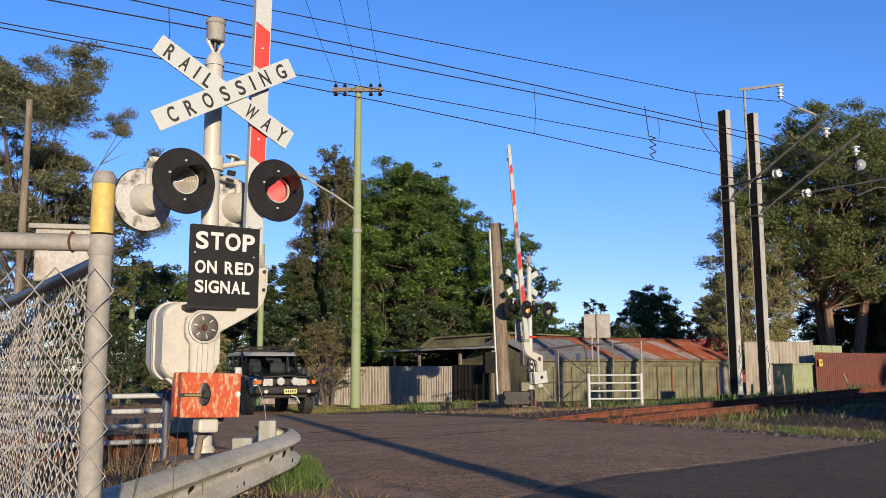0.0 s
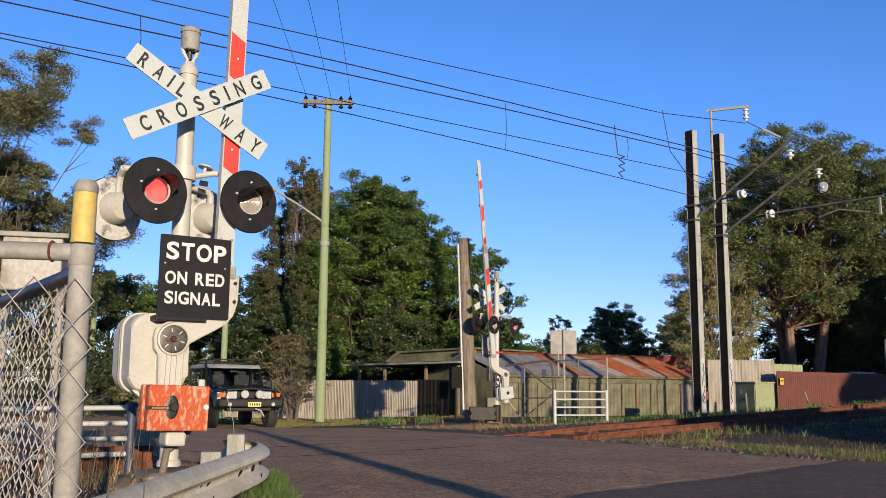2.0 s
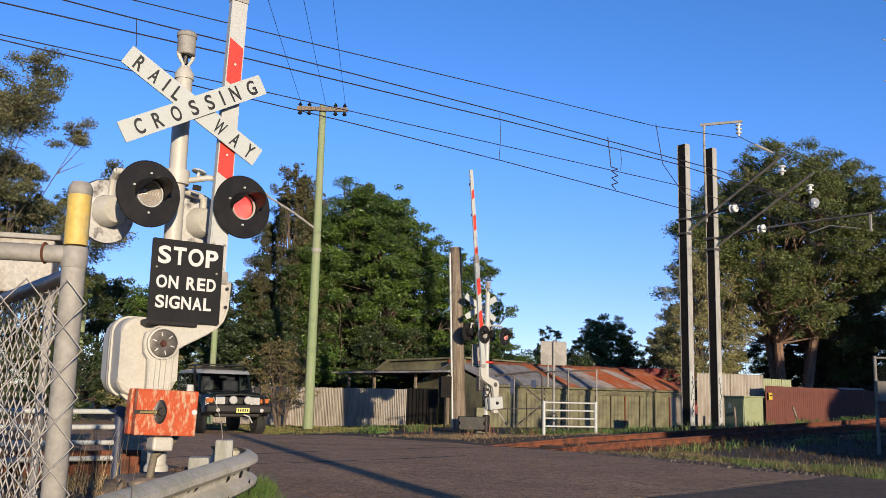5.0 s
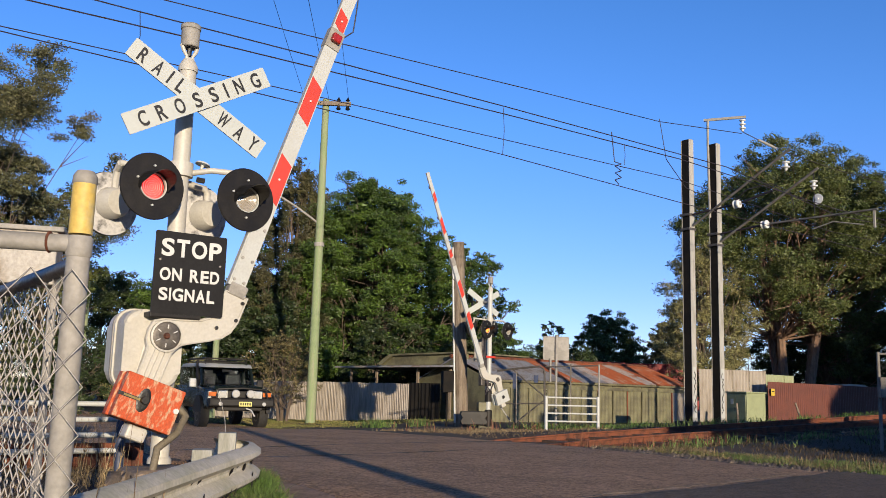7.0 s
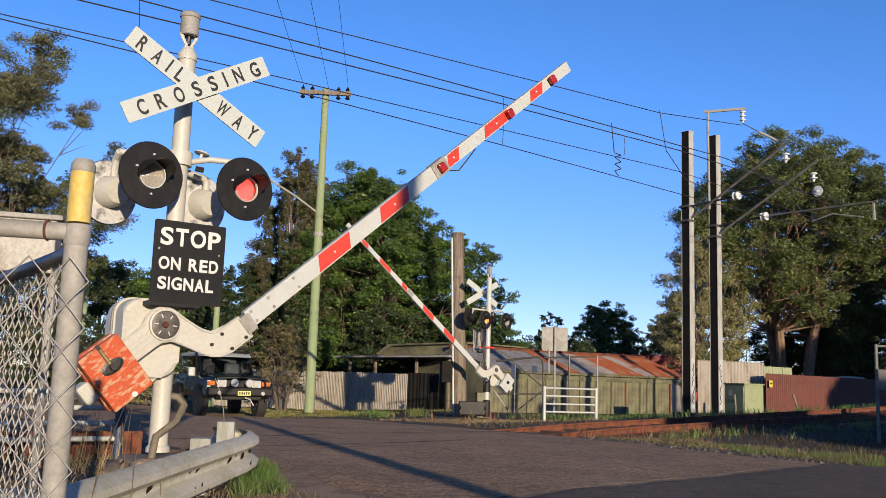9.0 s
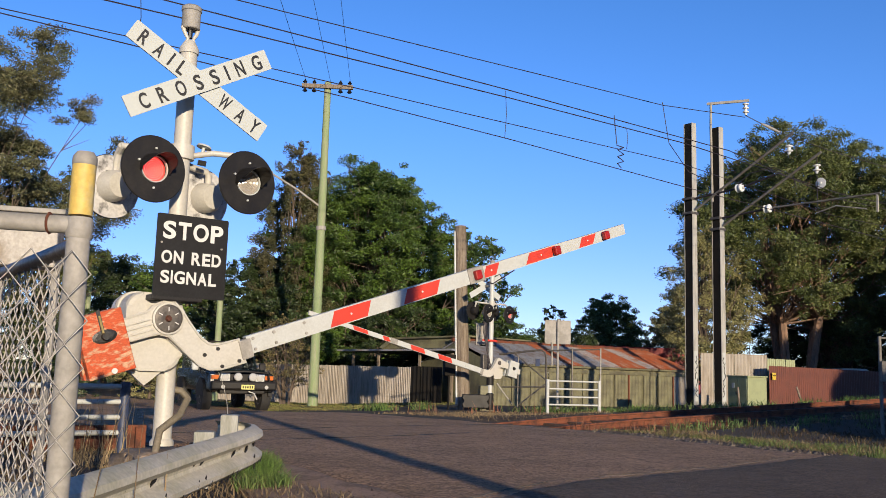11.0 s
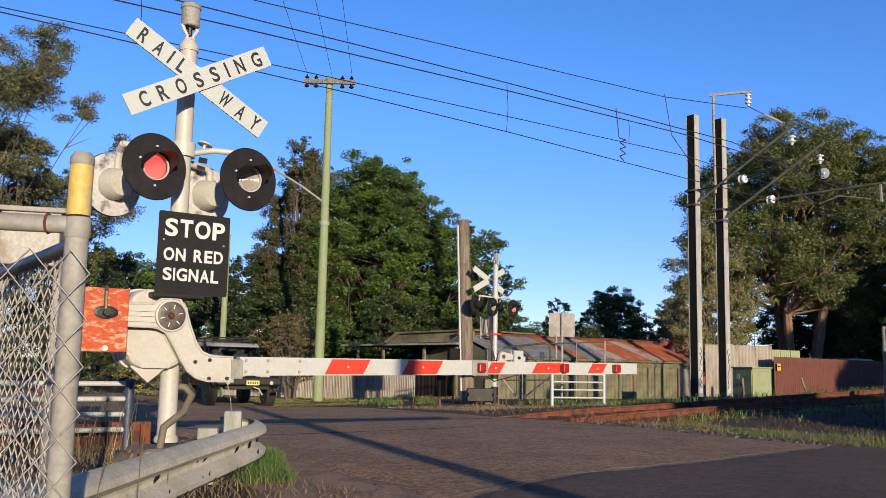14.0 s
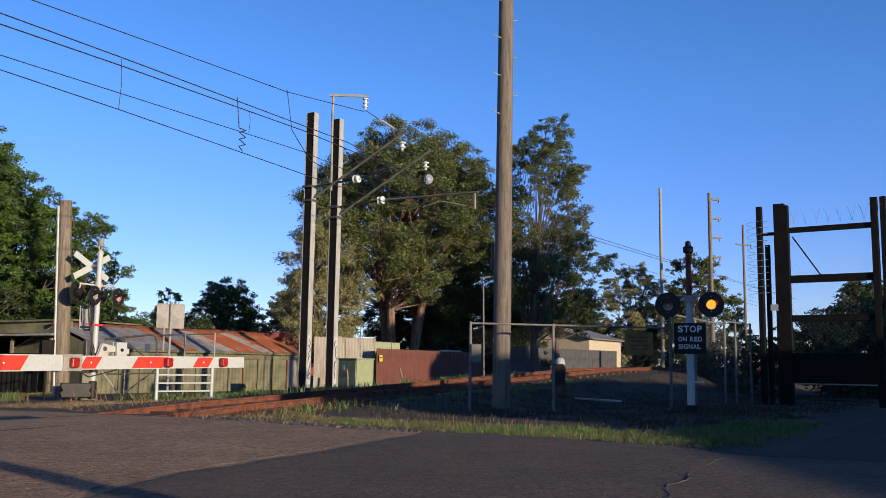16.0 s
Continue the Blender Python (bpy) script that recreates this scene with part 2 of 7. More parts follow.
M_black = mat("matt_black_paint", (0.012, 0.011, 0.011), 0.55, col2=(0.02, 0.018, 0.016), scale=5, var=0.2, bump=0.05)
M_black.node_tree.nodes["Principled BSDF"].inputs["Specular IOR Level"].default_value = 0.3
M_signface = mat("black_sign_face", (0.014, 0.014, 0.015), 0.6, scale=4, var=0.2, bump=0.02)
M_signface.node_tree.nodes["Principled BSDF"].inputs["Specular IOR Level"].default_value = 0.2
M_letter_w = mat("white_letter", (0.72, 0.72, 0.70), 0.45, scale=8, var=0.03, bump=0.0)
M_letter_k = mat("black_letter", (0.008, 0.008, 0.008), 0.5, scale=8, var=0.1, bump=0.0)
M_red = mat("red_reflective", (0.72, 0.06, 0.032), 0.4, col2=(0.6, 0.05, 0.03), scale=8, var=0.1, bump=0.03)
M_orange = mat("weathered_red_paint", (0.56, 0.085, 0.018), 0.7, col2=(0.6, 0.36, 0.22), scale=22, fine=90, var=0.25, bump=0.3, mix=(0.5, 0.62), stretch=(0.6, 1.0, 1.3))
M_oil = mat("black_grease", (0.02, 0.018, 0.015), 0.45, scale=20, var=0.3)
M_galv = mat("galvanised_steel", (0.40, 0.38, 0.345), 0.75, 0.1, col2=(0.31, 0.295, 0.265), scale=7, fine=60, var=0.12, bump=0.08)
M_wire = mat("galvanised_wire", (0.52, 0.49, 0.45), 0.6, 0.15, scale=20, var=0.15, bump=0.0)
M_guard = mat("weathered_guardrail", (0.76, 0.71, 0.59), 0.7, 0.0, col2=(0.6, 0.57, 0.43), scale=3.2, fine=40, var=0.14, bump=0.1)
M_yellow = mat("faded_yellow_paint", (0.7, 0.5, 0.12), 0.6, col2=(0.5, 0.46, 0.3), scale=9, var=0.12, bump=0.1, mix=(0.5, 0.7))
M_blue = mat("blue_grey_paint", (0.045, 0.065, 0.13), 0.5, col2=(0.03, 0.04, 0.08), scale=8, var=0.15)
M_wood = mat("grey_weathered_wood", (0.27, 0.22, 0.165), 0.9, col2=(0.16, 0.12, 0.085), scale=3, fine=30, var=0.25, bump=0.4, stretch=(6, 6, 0.5))
# the grey wood again, darker, with the tall pole's shade in it
M_darkwood = mat("shade_toned_weathered_wood", (0.22, 0.178, 0.14), 0.9, col2=(0.13, 0.103, 0.08), scale=3, fine=30, var=0.25, bump=0.4, stretch=(6, 6, 0.5))
M_gpole = mat("green_treated_pole", (0.27, 0.35, 0.17), 0.85, col2=(0.33, 0.36, 0.22), scale=2, fine=30, var=0.2, bump=0.3, stretch=(5, 5, 0.4))
M_cable = mat("dark_cable", (0.03, 0.022, 0.03), 0.6, scale=10, bump=0.0)
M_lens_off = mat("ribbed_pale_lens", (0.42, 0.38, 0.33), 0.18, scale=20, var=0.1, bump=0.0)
M_lens_on = mat("red_lit_panel", (0.6, 0.05, 0.03), 0.3, emit=((1.0, 0.035, 0.03), 1.15), bump=0.0)
M_spark_on = mat("pale_red_lit_ring", (0.7, 0.3, 0.3), 0.3, emit=((1.0, 0.35, 0.32), 1.3), bump=0.0)
M_lens_amber = mat("amber_lit_panel", (0.7, 0.2, 0.03), 0.3, emit=((1.0, 0.19, 0.012), 2.4), bump=0.0)
M_spark_amber = mat("amber_lit_ring", (0.7, 0.3, 0.1), 0.3, emit=((1.0, 0.33, 0.03), 2.6), bump=0.0)
M_concrete = mat("stained_concrete", (0.36, 0.34, 0.3), 0.9, col2=(0.25, 0.23, 0.2), scale=4, fine=40, var=0.15, bump=0.3)
M_iron = mat("corrugated_grey_sheet", (0.39, 0.345, 0.285), 0.6, 0.1, col2=(0.28, 0.235, 0.18), scale=1.5, fine=20, var=0.12, bump=0.05, stretch=(3, 3, 0.5))
M_zinc = mat("weathered_zinc_roof", (0.40, 0.41, 0.43), 0.5, 0.3, col2=(0.3, 0.24, 0.2), scale=2, fine=18, var=0.14, bump=0.05)
M_rustroof = mat("rusted_roof_sheet", (0.46, 0.115, 0.035), 0.8, col2=(0.46, 0.27, 0.18), scale=1.7, fine=14, var=0.28, bump=0.1, mix=(0.52, 0.66), stretch=(3, 1, 0.7))
M_rustpale = mat("pale_rust_streaked_sheet", (0.5, 0.44, 0.4), 0.7, 0.1, col2=(0.5, 0.2, 0.09), scale=2.2, fine=14, var=0.2, bump=0.06, mix=(0.5, 0.62))
M_olive = mat("olive_painted_sheet", (0.195, 0.185, 0.1), 0.65, col2=(0.10, 0.09, 0.055), scale=1.3, fine=20, var=0.14, bump=0.06)
M_dark = mat("shed_interior", (0.03, 0.026, 0.022), 0.9, scale=3, var=0.3)
M_brown = mat("brown_sheet_fence", (0.155, 0.042, 0.024), 0.6, col2=(0.12, 0.034, 0.021), scale=2, fine=20, var=0.12, bump=0.05)
M_cab = mat("pale_green_cabinet", (0.33, 0.37, 0.2), 0.55, col2=(0.28, 0.31, 0.17), scale=3, var=0.08, bump=0.04)
M_brick = mat("cream_brick", (0.66, 0.55, 0.4), 0.85, scale=4, var=0.15)
M_bark = mat("grey_brown_bark", (0.115, 0.085, 0.062), 0.95, col2=(0.17, 0.125, 0.09), scale=4, fine=30, var=0.3, bump=0.5, stretch=(4, 4, 0.8))
M_barkred = mat("salmon_gum_bark", (0.29, 0.175, 0.115), 0.9, col2=(0.17, 0.115, 0.085), scale=3, fine=20, var=0.25, bump=0.3, stretch=(4, 4, 0.8))


def leaf_mat(name, c, c2, rough=0.55):
    m = mat(name, c, rough, col2=c2, scale=0.7, fine=9, var=0.3, bump=0.0, island=0.5, mix=(0.4, 0.6))
    t = m.node_tree
    b = t.nodes["Principled BSDF"]
    tr = t.nodes.new("ShaderNodeBsdfTranslucent")
    mx = t.nodes.new("ShaderNodeMixShader")
    mx.inputs[0].default_value = 0.12
    t.links.new(b.inputs["Base Color"].links[0].from_socket, tr.inputs["Color"])
    t.links.new(b.outputs[0], mx.inputs[1])
    t.links.new(tr.outputs[0], mx.inputs[2])
    t.links.new(mx.outputs[0], t.nodes["Material Output"].inputs[0])
    return m


M_leaf_gum = leaf_mat("gum_leaves", (0.082, 0.117, 0.028), (0.14, 0.16, 0.042))
M_leaf_gumdark = leaf_mat("dark_gum_leaves", (0.1, 0.118, 0.052), (0.18, 0.17, 0.082))
M_leaf_olive = leaf_mat("olive_leaves", (0.35, 0.32, 0.13), (0.26, 0.25, 0.10))
M_leaf_green = leaf_mat("bright_green_leaves", (0.105, 0.18, 0.022), (0.036, 0.075, 0.012))
M_leaf_dark = leaf_mat("dark_green_leaves", (0.032, 0.055, 0.016), (0.05, 0.078, 0.02))
M_leaf_pine = leaf_mat("brown_green_needles", (0.125, 0.112, 0.045), (0.08, 0.09, 0.034))
M_leaf_shrub = leaf_mat("olive_brown_leaves", (0.21, 0.17, 0.07), (0.15, 0.13, 0.05))
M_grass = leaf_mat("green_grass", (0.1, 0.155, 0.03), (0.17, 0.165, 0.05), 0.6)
# sunlight on the mown verges is put into this paler colour
M_mown = leaf_mat("sun_toned_mown_grass", (0.2, 0.22, 0.05), (0.3, 0.25, 0.09), 0.8)
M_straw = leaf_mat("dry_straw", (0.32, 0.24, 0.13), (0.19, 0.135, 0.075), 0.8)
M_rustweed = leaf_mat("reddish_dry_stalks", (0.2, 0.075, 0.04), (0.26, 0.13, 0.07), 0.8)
# bank grass, darkened in colour because the bank lies in shade
M_shadegrass = leaf_mat("shade_toned_grass", (0.045, 0.042, 0.013), (0.055, 0.038, 0.016), 0.9)
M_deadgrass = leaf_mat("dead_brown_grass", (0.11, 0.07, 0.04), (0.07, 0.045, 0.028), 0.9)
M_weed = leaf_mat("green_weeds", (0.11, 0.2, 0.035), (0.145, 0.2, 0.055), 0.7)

# ---- ground, roads, railway ----
TRACK_N, HALF_GAUGE = 12.5, 0.74


def rise(u):
    """The railway climbs on a low bank beyond the crossing."""
    return 0.045 * max(0.0, min(u, 33) - 11) + 0.012 * max(0.0, min(u, 90) - 33)


def sheet_z(x, y):
    u, n = UX * x + UY * y, -UY * x + UX * y
    d = abs(n - TRACK_N)
    bed = step(2.6, 1.8, d) * (1 - step(1.6, 2.4, u) * step(11.6, 10.6, u)) * step(90, 70, abs(u))
    bank = rise(u) * step(4.6, 1.6, d)
    return gz(x, y) - 0.13 * bed + bank + 0.012 * noise.noise(Vector((x * 0.7, y * 0.7, 0)))


def build_ground():
    a = np.concatenate([np.array([-4000, -1500, -600, -250, -120, -80]), np.arange(-60, 61, 0.75), np.array([80, 120, 250, 600, 1500, 4000])])
    vs, fs, k = [], [], len(a)
    for y in a:
        for x in a:
            vs.append((x, y, sheet_z(x, y)))
    for j in range(k - 1):
        for i in range(k - 1):
            fs.append((j * k + i, j * k + i + 1, (j + 1) * k + i + 1, (j + 1) * k + i))
    ob = new("ground", mesh_from("ground", vs, fs, M_soil, True))
    tagged(ob, "dry soil and thin grass ground around the railway crossing", "ground", kind="structure")


def strip(name, left, right, n0, n1, material, label, lift=0.02, dn=0.5, cols=24, rag=0.08, skew=0.0):
    """Asphalt between two edges left(n), right(n), laid on the ground with ragged sides."""
    vs, fs = [], []
    rows = int((n1 - n0) / dn) + 1
    for j in range(rows + 1):
        n = n0 + (n1 - n0) * j / rows
        l = left(n) + rag * noise.noise(Vector((n * 1.3, 3.1, 0))) * 2
        r = right(n) + rag * noise.noise(Vector((n * 1.3, 9.7, 0))) * 2
        for i in range(cols + 1):
            u = l + (r - l) * i / cols
            x, y = un(u, n + (skew * (u - 6) + rag * 0.6 * noise.noise(Vector((u * 1.7, 5.0, 2.0)))) * max(0.0, (n - n0) / (n1 - n0)) ** 3)
            e = lift if 0 < i < cols and j < rows else -0.04
            vs.append((x, y, gz(x, y) + e + 0.006 * noise.noise(Vector((x, y, 1.0)))))
    for j in range(rows):
        for i in range(cols):
            p = j * (cols + 1) + i
            fs.append((p, p + 1, p + cols + 2, p + cols + 1))
    ob = new(name, mesh_from(name, vs, fs, material, True))
    tagged(ob, label, "road", kind="structure")
    return ob


def along(keys, q):
    for (a, va), (b, vb) in zip(keys, keys[1:]):
        if q <= b:
            return va + (vb - va) * max(0.0, (q - a) / (b - a))
    return keys[-1][1]


RIGHT = ((-8, 7.9), (1.9, 7.9), (2.5, 8.5), (3.8, 8.9), (5.7, 9.25), (7.0, 9.5), (8.8, 10.0), (10.3, 10.3), (16.0, 10.2), (25, 11.8))
SEAM = ((2.7, 3.97), (4.2, 4.71), (5.3, 4.9), (6.5, 5.12), (7.8, 5.45), (8.9, 5.7))


def ribbon(name, pts, w, material, label, lift, seed, h=0.012):
    """A thin ragged raised line along (u, n) points."""
    vs, fs = [], []
    ps = []
    for a, b in zip(pts, pts[1:]):
        k = max(2, int(math.hypot(b[0] - a[0], b[1] - a[1]) / 0.06))
        ps += [(a[0] + (b[0] - a[0]) * i / k, a[1] + (b[1] - a[1]) * i / k) for i in range(k)]
    for i, (u, n) in enumerate(ps):
        j = 0.05 * noise.noise(Vector((u * 2.3, n * 2.3, seed))) + 0.025 * noise.noise(Vector((u * 9, n * 9, seed)))
        hw = w * max(0.02, 0.45 + 1.5 * noise.noise(Vector((u * 3.1, n * 3.1, seed + 4))))
        for d, z in ((-hw, -0.02), (-hw * 0.7, h), (hw * 0.7, h), (hw, -0.02)):
            x, y = un(u, n + j + d)
            vs.append((x, y, gz(x, y) + lift + z))
    for i in range(len(ps) - 1):
        for q in range(3):
            fs.append((i * 4 + q, i * 4 + 4 + q, i * 4 + 5 + q, i * 4 + 1 + q))
    tagged(new(name, mesh_from(name, vs, fs, material)), label, "road", kind="structure")


def build_roads():
    strip("road", lambda n: 2.75 + 0.1 * (n - 5) if n < 9 else 3.15, lambda n: along(RIGHT, n), 3.0, 70, M_asphalt, "worn grey-brown asphalt road across the railway", 0.03)
    strip("dirt_shoulder", lambda n: 1.75 + 0.36 * (n - 4.1), lambda n: 2.95 + 0.1 * (n - 5), 3.1, 7.6, M_dirt, "reddish bare dirt along the road edge", 0.021, 0.2, 16, 0.12)
    vs, fs, rows, cols = [], [], 60, 70
    for j in range(rows + 1):
        for i in range(cols + 1):
            u = -1.5 + 10.6 * i / cols
            far = along(SEAM, u) - 0.5 * max(0.0, 2.7 - u) + 0.05 * noise.noise(Vector((u * 2.3, 5.0, 2.0))) + 0.03 * noise.noise(Vector((u * 8, 5.0, 2.0)))
            n = -7 + (far + 7) * (j / rows)
            u = min(u, along(RIGHT, n) + 0.07 * noise.noise(Vector((n * 2.1, 8.0, 1.0))))
            x, y = un(u, n)
            vs.append((x, y, gz(x, y) + (0.044 if j < rows else 0.01) + 0.005 * noise.noise(Vector((x, y, 1.0)))))
    for j in range(rows):
        for i in range(cols):
            q = j * (cols + 1) + i
            fs.append((q, q + 1, q + cols + 2, q + cols + 1))
    tagged(new("road", mesh_from("road", vs, fs, M_asphalt_new, True)), "newer dark asphalt road with a ragged edge", "road", kind="structure")
    strip("driveway", lambda n: 7.6, lambda n: 46.0, -7.5, 2.0, M_drive, "asphalt driveway through the security gate, its shade in the colour", 0.012, 0.5, 40, 0.1)
    ribbon("road_seam", [(2.9, 4.1), (4.2, 4.71), (5.3, 4.9), (6.5, 5.12), (7.8, 5.45), (8.9, 5.7)], 0.005, M_dust, "pale broken edge between old and new asphalt", 0.031, 1.0, 0.002)
    ribbon("road_seam", [(4.2, 1.3), (5.24, 1.64), (6.22, 1.78), (7.6, 1.89)], 0.02, M_dust, "pale grit-filled crack in the asphalt", 0.046, 2.0, 0.002)
    ribbon("road_edge", [(7.92, -3.0), (7.95, 0.74), (7.93, 1.4), (7.9, 1.9), (8.45, 2.5)], 0.018, M_dust, "pale grit along the road edge", 0.046, 3.0, 0.002)
    ribbon("flangeway", [(3.4, 10.3), (4.86, 10.88), (6.61, 11.5), (8.49, 11.9), (10.2, 12.15)], 0.022, M_oil, "dark narrow flangeway beside the buried rail", 0.032, 4.0, 0.002)
    ribbon("flangeway", [(3.3, 8.9), (4.08, 9.07), (5.15, 9.28), (6.06, 9.5), (7.6, 9.95)], 0.016, M_oil, "dark narrow joint across the road", 0.032, 5.0, 0.002)


def rail(n):
    """One rail: foot, web and head, following the ground."""
    prof = ((-0.065, 0), (0.065, 0), (0.065, 0.015), (0.012, 0.035), (0.012, 0.115), (0.035, 0.125), (0.035, 0.155), (-0.035, 0.155), (-0.035, 0.125), (-0.012, 0.115), (-0.012, 0.035), (-0.065, 0.015))
    us = np.concatenate([np.arange(-60, 1, 3.0), np.arange(1, 14, 0.4), np.arange(14, 121, 3.0)])
    vs, fs, k = [], [], len(prof)
    for u in us:
        x, y, z = gun(u, n)
        for a, b in prof:
            vs.append((x - UY * a, y + UX * a, z - 0.12 - 0.045 * step(1.8, 2.6, u) * step(11.2, 10.2, u) + 0.03 * (step(10.8, 13.0, u) + step(2.0, 0.5, u)) + rise(u) + b * 0.95))
    for j in range(len(us) - 1):
        for i in range(k):
            fs.append((j * k + i, j * k + (i + 1) % k, (j + 1) * k + (i + 1) % k, (j + 1) * k + i))
    ob = new("rail", mesh_from("rail", vs, fs, M_rust))
    tagged(ob, "rust-covered steel running rail beside the ballast", "rail", group="rails of the track", kind="structure")


def build_track():
    for n in (TRACK_N - HALF_GAUGE, TRACK_N + HALF_GAUGE):
        rail(n)
    for u0, u1 in ((-40, 2.2), (10.9, 75)):
        vs, fs = [], []
        us = np.arange(u0, u1, 0.4)
        ns = np.linspace(-1.3, 2.0, 15)
        for u in us:
            for d in ns:
                x, y, z = gun(u, TRACK_N + d)
                vs.append((x, y, z - 0.09 + rise(u) - 0.12 * step(0.95, 1.25, abs(d)) + 0.03 * noise.noise(Vector((u * 4, d * 4, 0)))))
        k = len(ns)
        for j in range(len(us) - 1):
            for i in range(k - 1):
                fs.append((j * k + i, j * k + i + 1, (j + 1) * k + i + 1, (j + 1) * k + i))
        tagged(new("ballast", mesh_from("ballast", vs, fs, M_ballast)), "rust-stained stone ballast under the rails", "ballast", kind="stuff")
    for u in np.arange(11.3, 60, 0.62):
        bm = box(B(), (0, 0, 0), (0.22, 2.3, 0.09), bev=0.01)
        x, y, z = gun(u, TRACK_N)
        single("sleeper", bm, M_sleeper, pose(x, y, z - 0.10 + rise(u), 0, 0, TURN), "grey weathered timber railway sleeper in ballast", "sleeper", "sleepers of the track", "structure")


def edge_plates():
    """Rusted steel plates that hold the verge behind the near pipe barrier."""
    for u in (-1.3, 0.28, 1.86):
        x, y, z = gun(u, 8.35)
        t = thing("edge_plate", pose(x, y, z - 0.02, 0, 0, TURN), "rusted steel plate holding back the verge", "steel plate", "verge edge plates")
        part("plate", box(B(), (0, 0, 0.1), (1.56, 0.03, 0.28), bev=0.006), M_rust, t)
        for dx in (-0.7, 0.7):
            part("stiffener", box(B(), (dx, -0.03, 0.1), (0.05, 0.05, 0.24)), M_rust, t)


build_ground()
build_roads()
build_track()
edge_plates()


# ---- plants ----
def leaf_cloud(clumps, per, size, rng, flat=0.6):
    """Small leaves scattered loosely through clumps (centre, radii)."""
    vs = []
    for c, r in clumps:
        k = max(16, int(1.15 * per * (r[0] * r[1] * r[2]) ** (2 / 3)))
        d = rng.normal(size=(k, 3))
        d /= np.linalg.norm(d, axis=1)[:, None]
        rad = rng.random(k) ** 0.5 * (1 + 0.18 * np.abs(rng.normal(size=k)))
        p = np.array(c) + d * rad[:, None] * np.array(r)
        s = size * (0.55 + 0.9 * rng.random(k))
        a = rng.normal(size=(k, 3))
        a[:, 2] = a[:, 2] * flat - 0.25
        a /= np.linalg.norm(a, axis=1)[:, None]
        b = np.cross(a, d + 1.3 * rng.normal(size=(k, 3)))
        b /= np.linalg.norm(b, axis=1)[:, None] + 1e-9
        a, b = a * s[:, None], b * (s * 0.45)[:, None]
        vs.append(np.stack([p - a - b, p - a + b, p + a], 1).reshape(-1, 3))
    v = np.concatenate(vs)
    return v, np.arange(len(v)).reshape(-1, 3)


def array_mesh(name, v, f, material):
    me = bpy.data.meshes.new(name)
    k = f.shape[1]
    me.vertices.add(len(v))
    me.vertices.foreach_set("co", np.ascontiguousarray(v, dtype=np.float32).ravel())
    me.loops.add(f.size)
    me.loops.foreach_set("vertex_index", f.astype(np.int32).ravel())
    me.polygons.add(len(f))
    me.polygons.foreach_set("loop_start", np.arange(0, f.size, k, dtype=np.int32))
    me.polygons.foreach_set("loop_total", np.full(len(f), k, dtype=np.int32))
    me.materials.append(material)
    me.update()
    return me


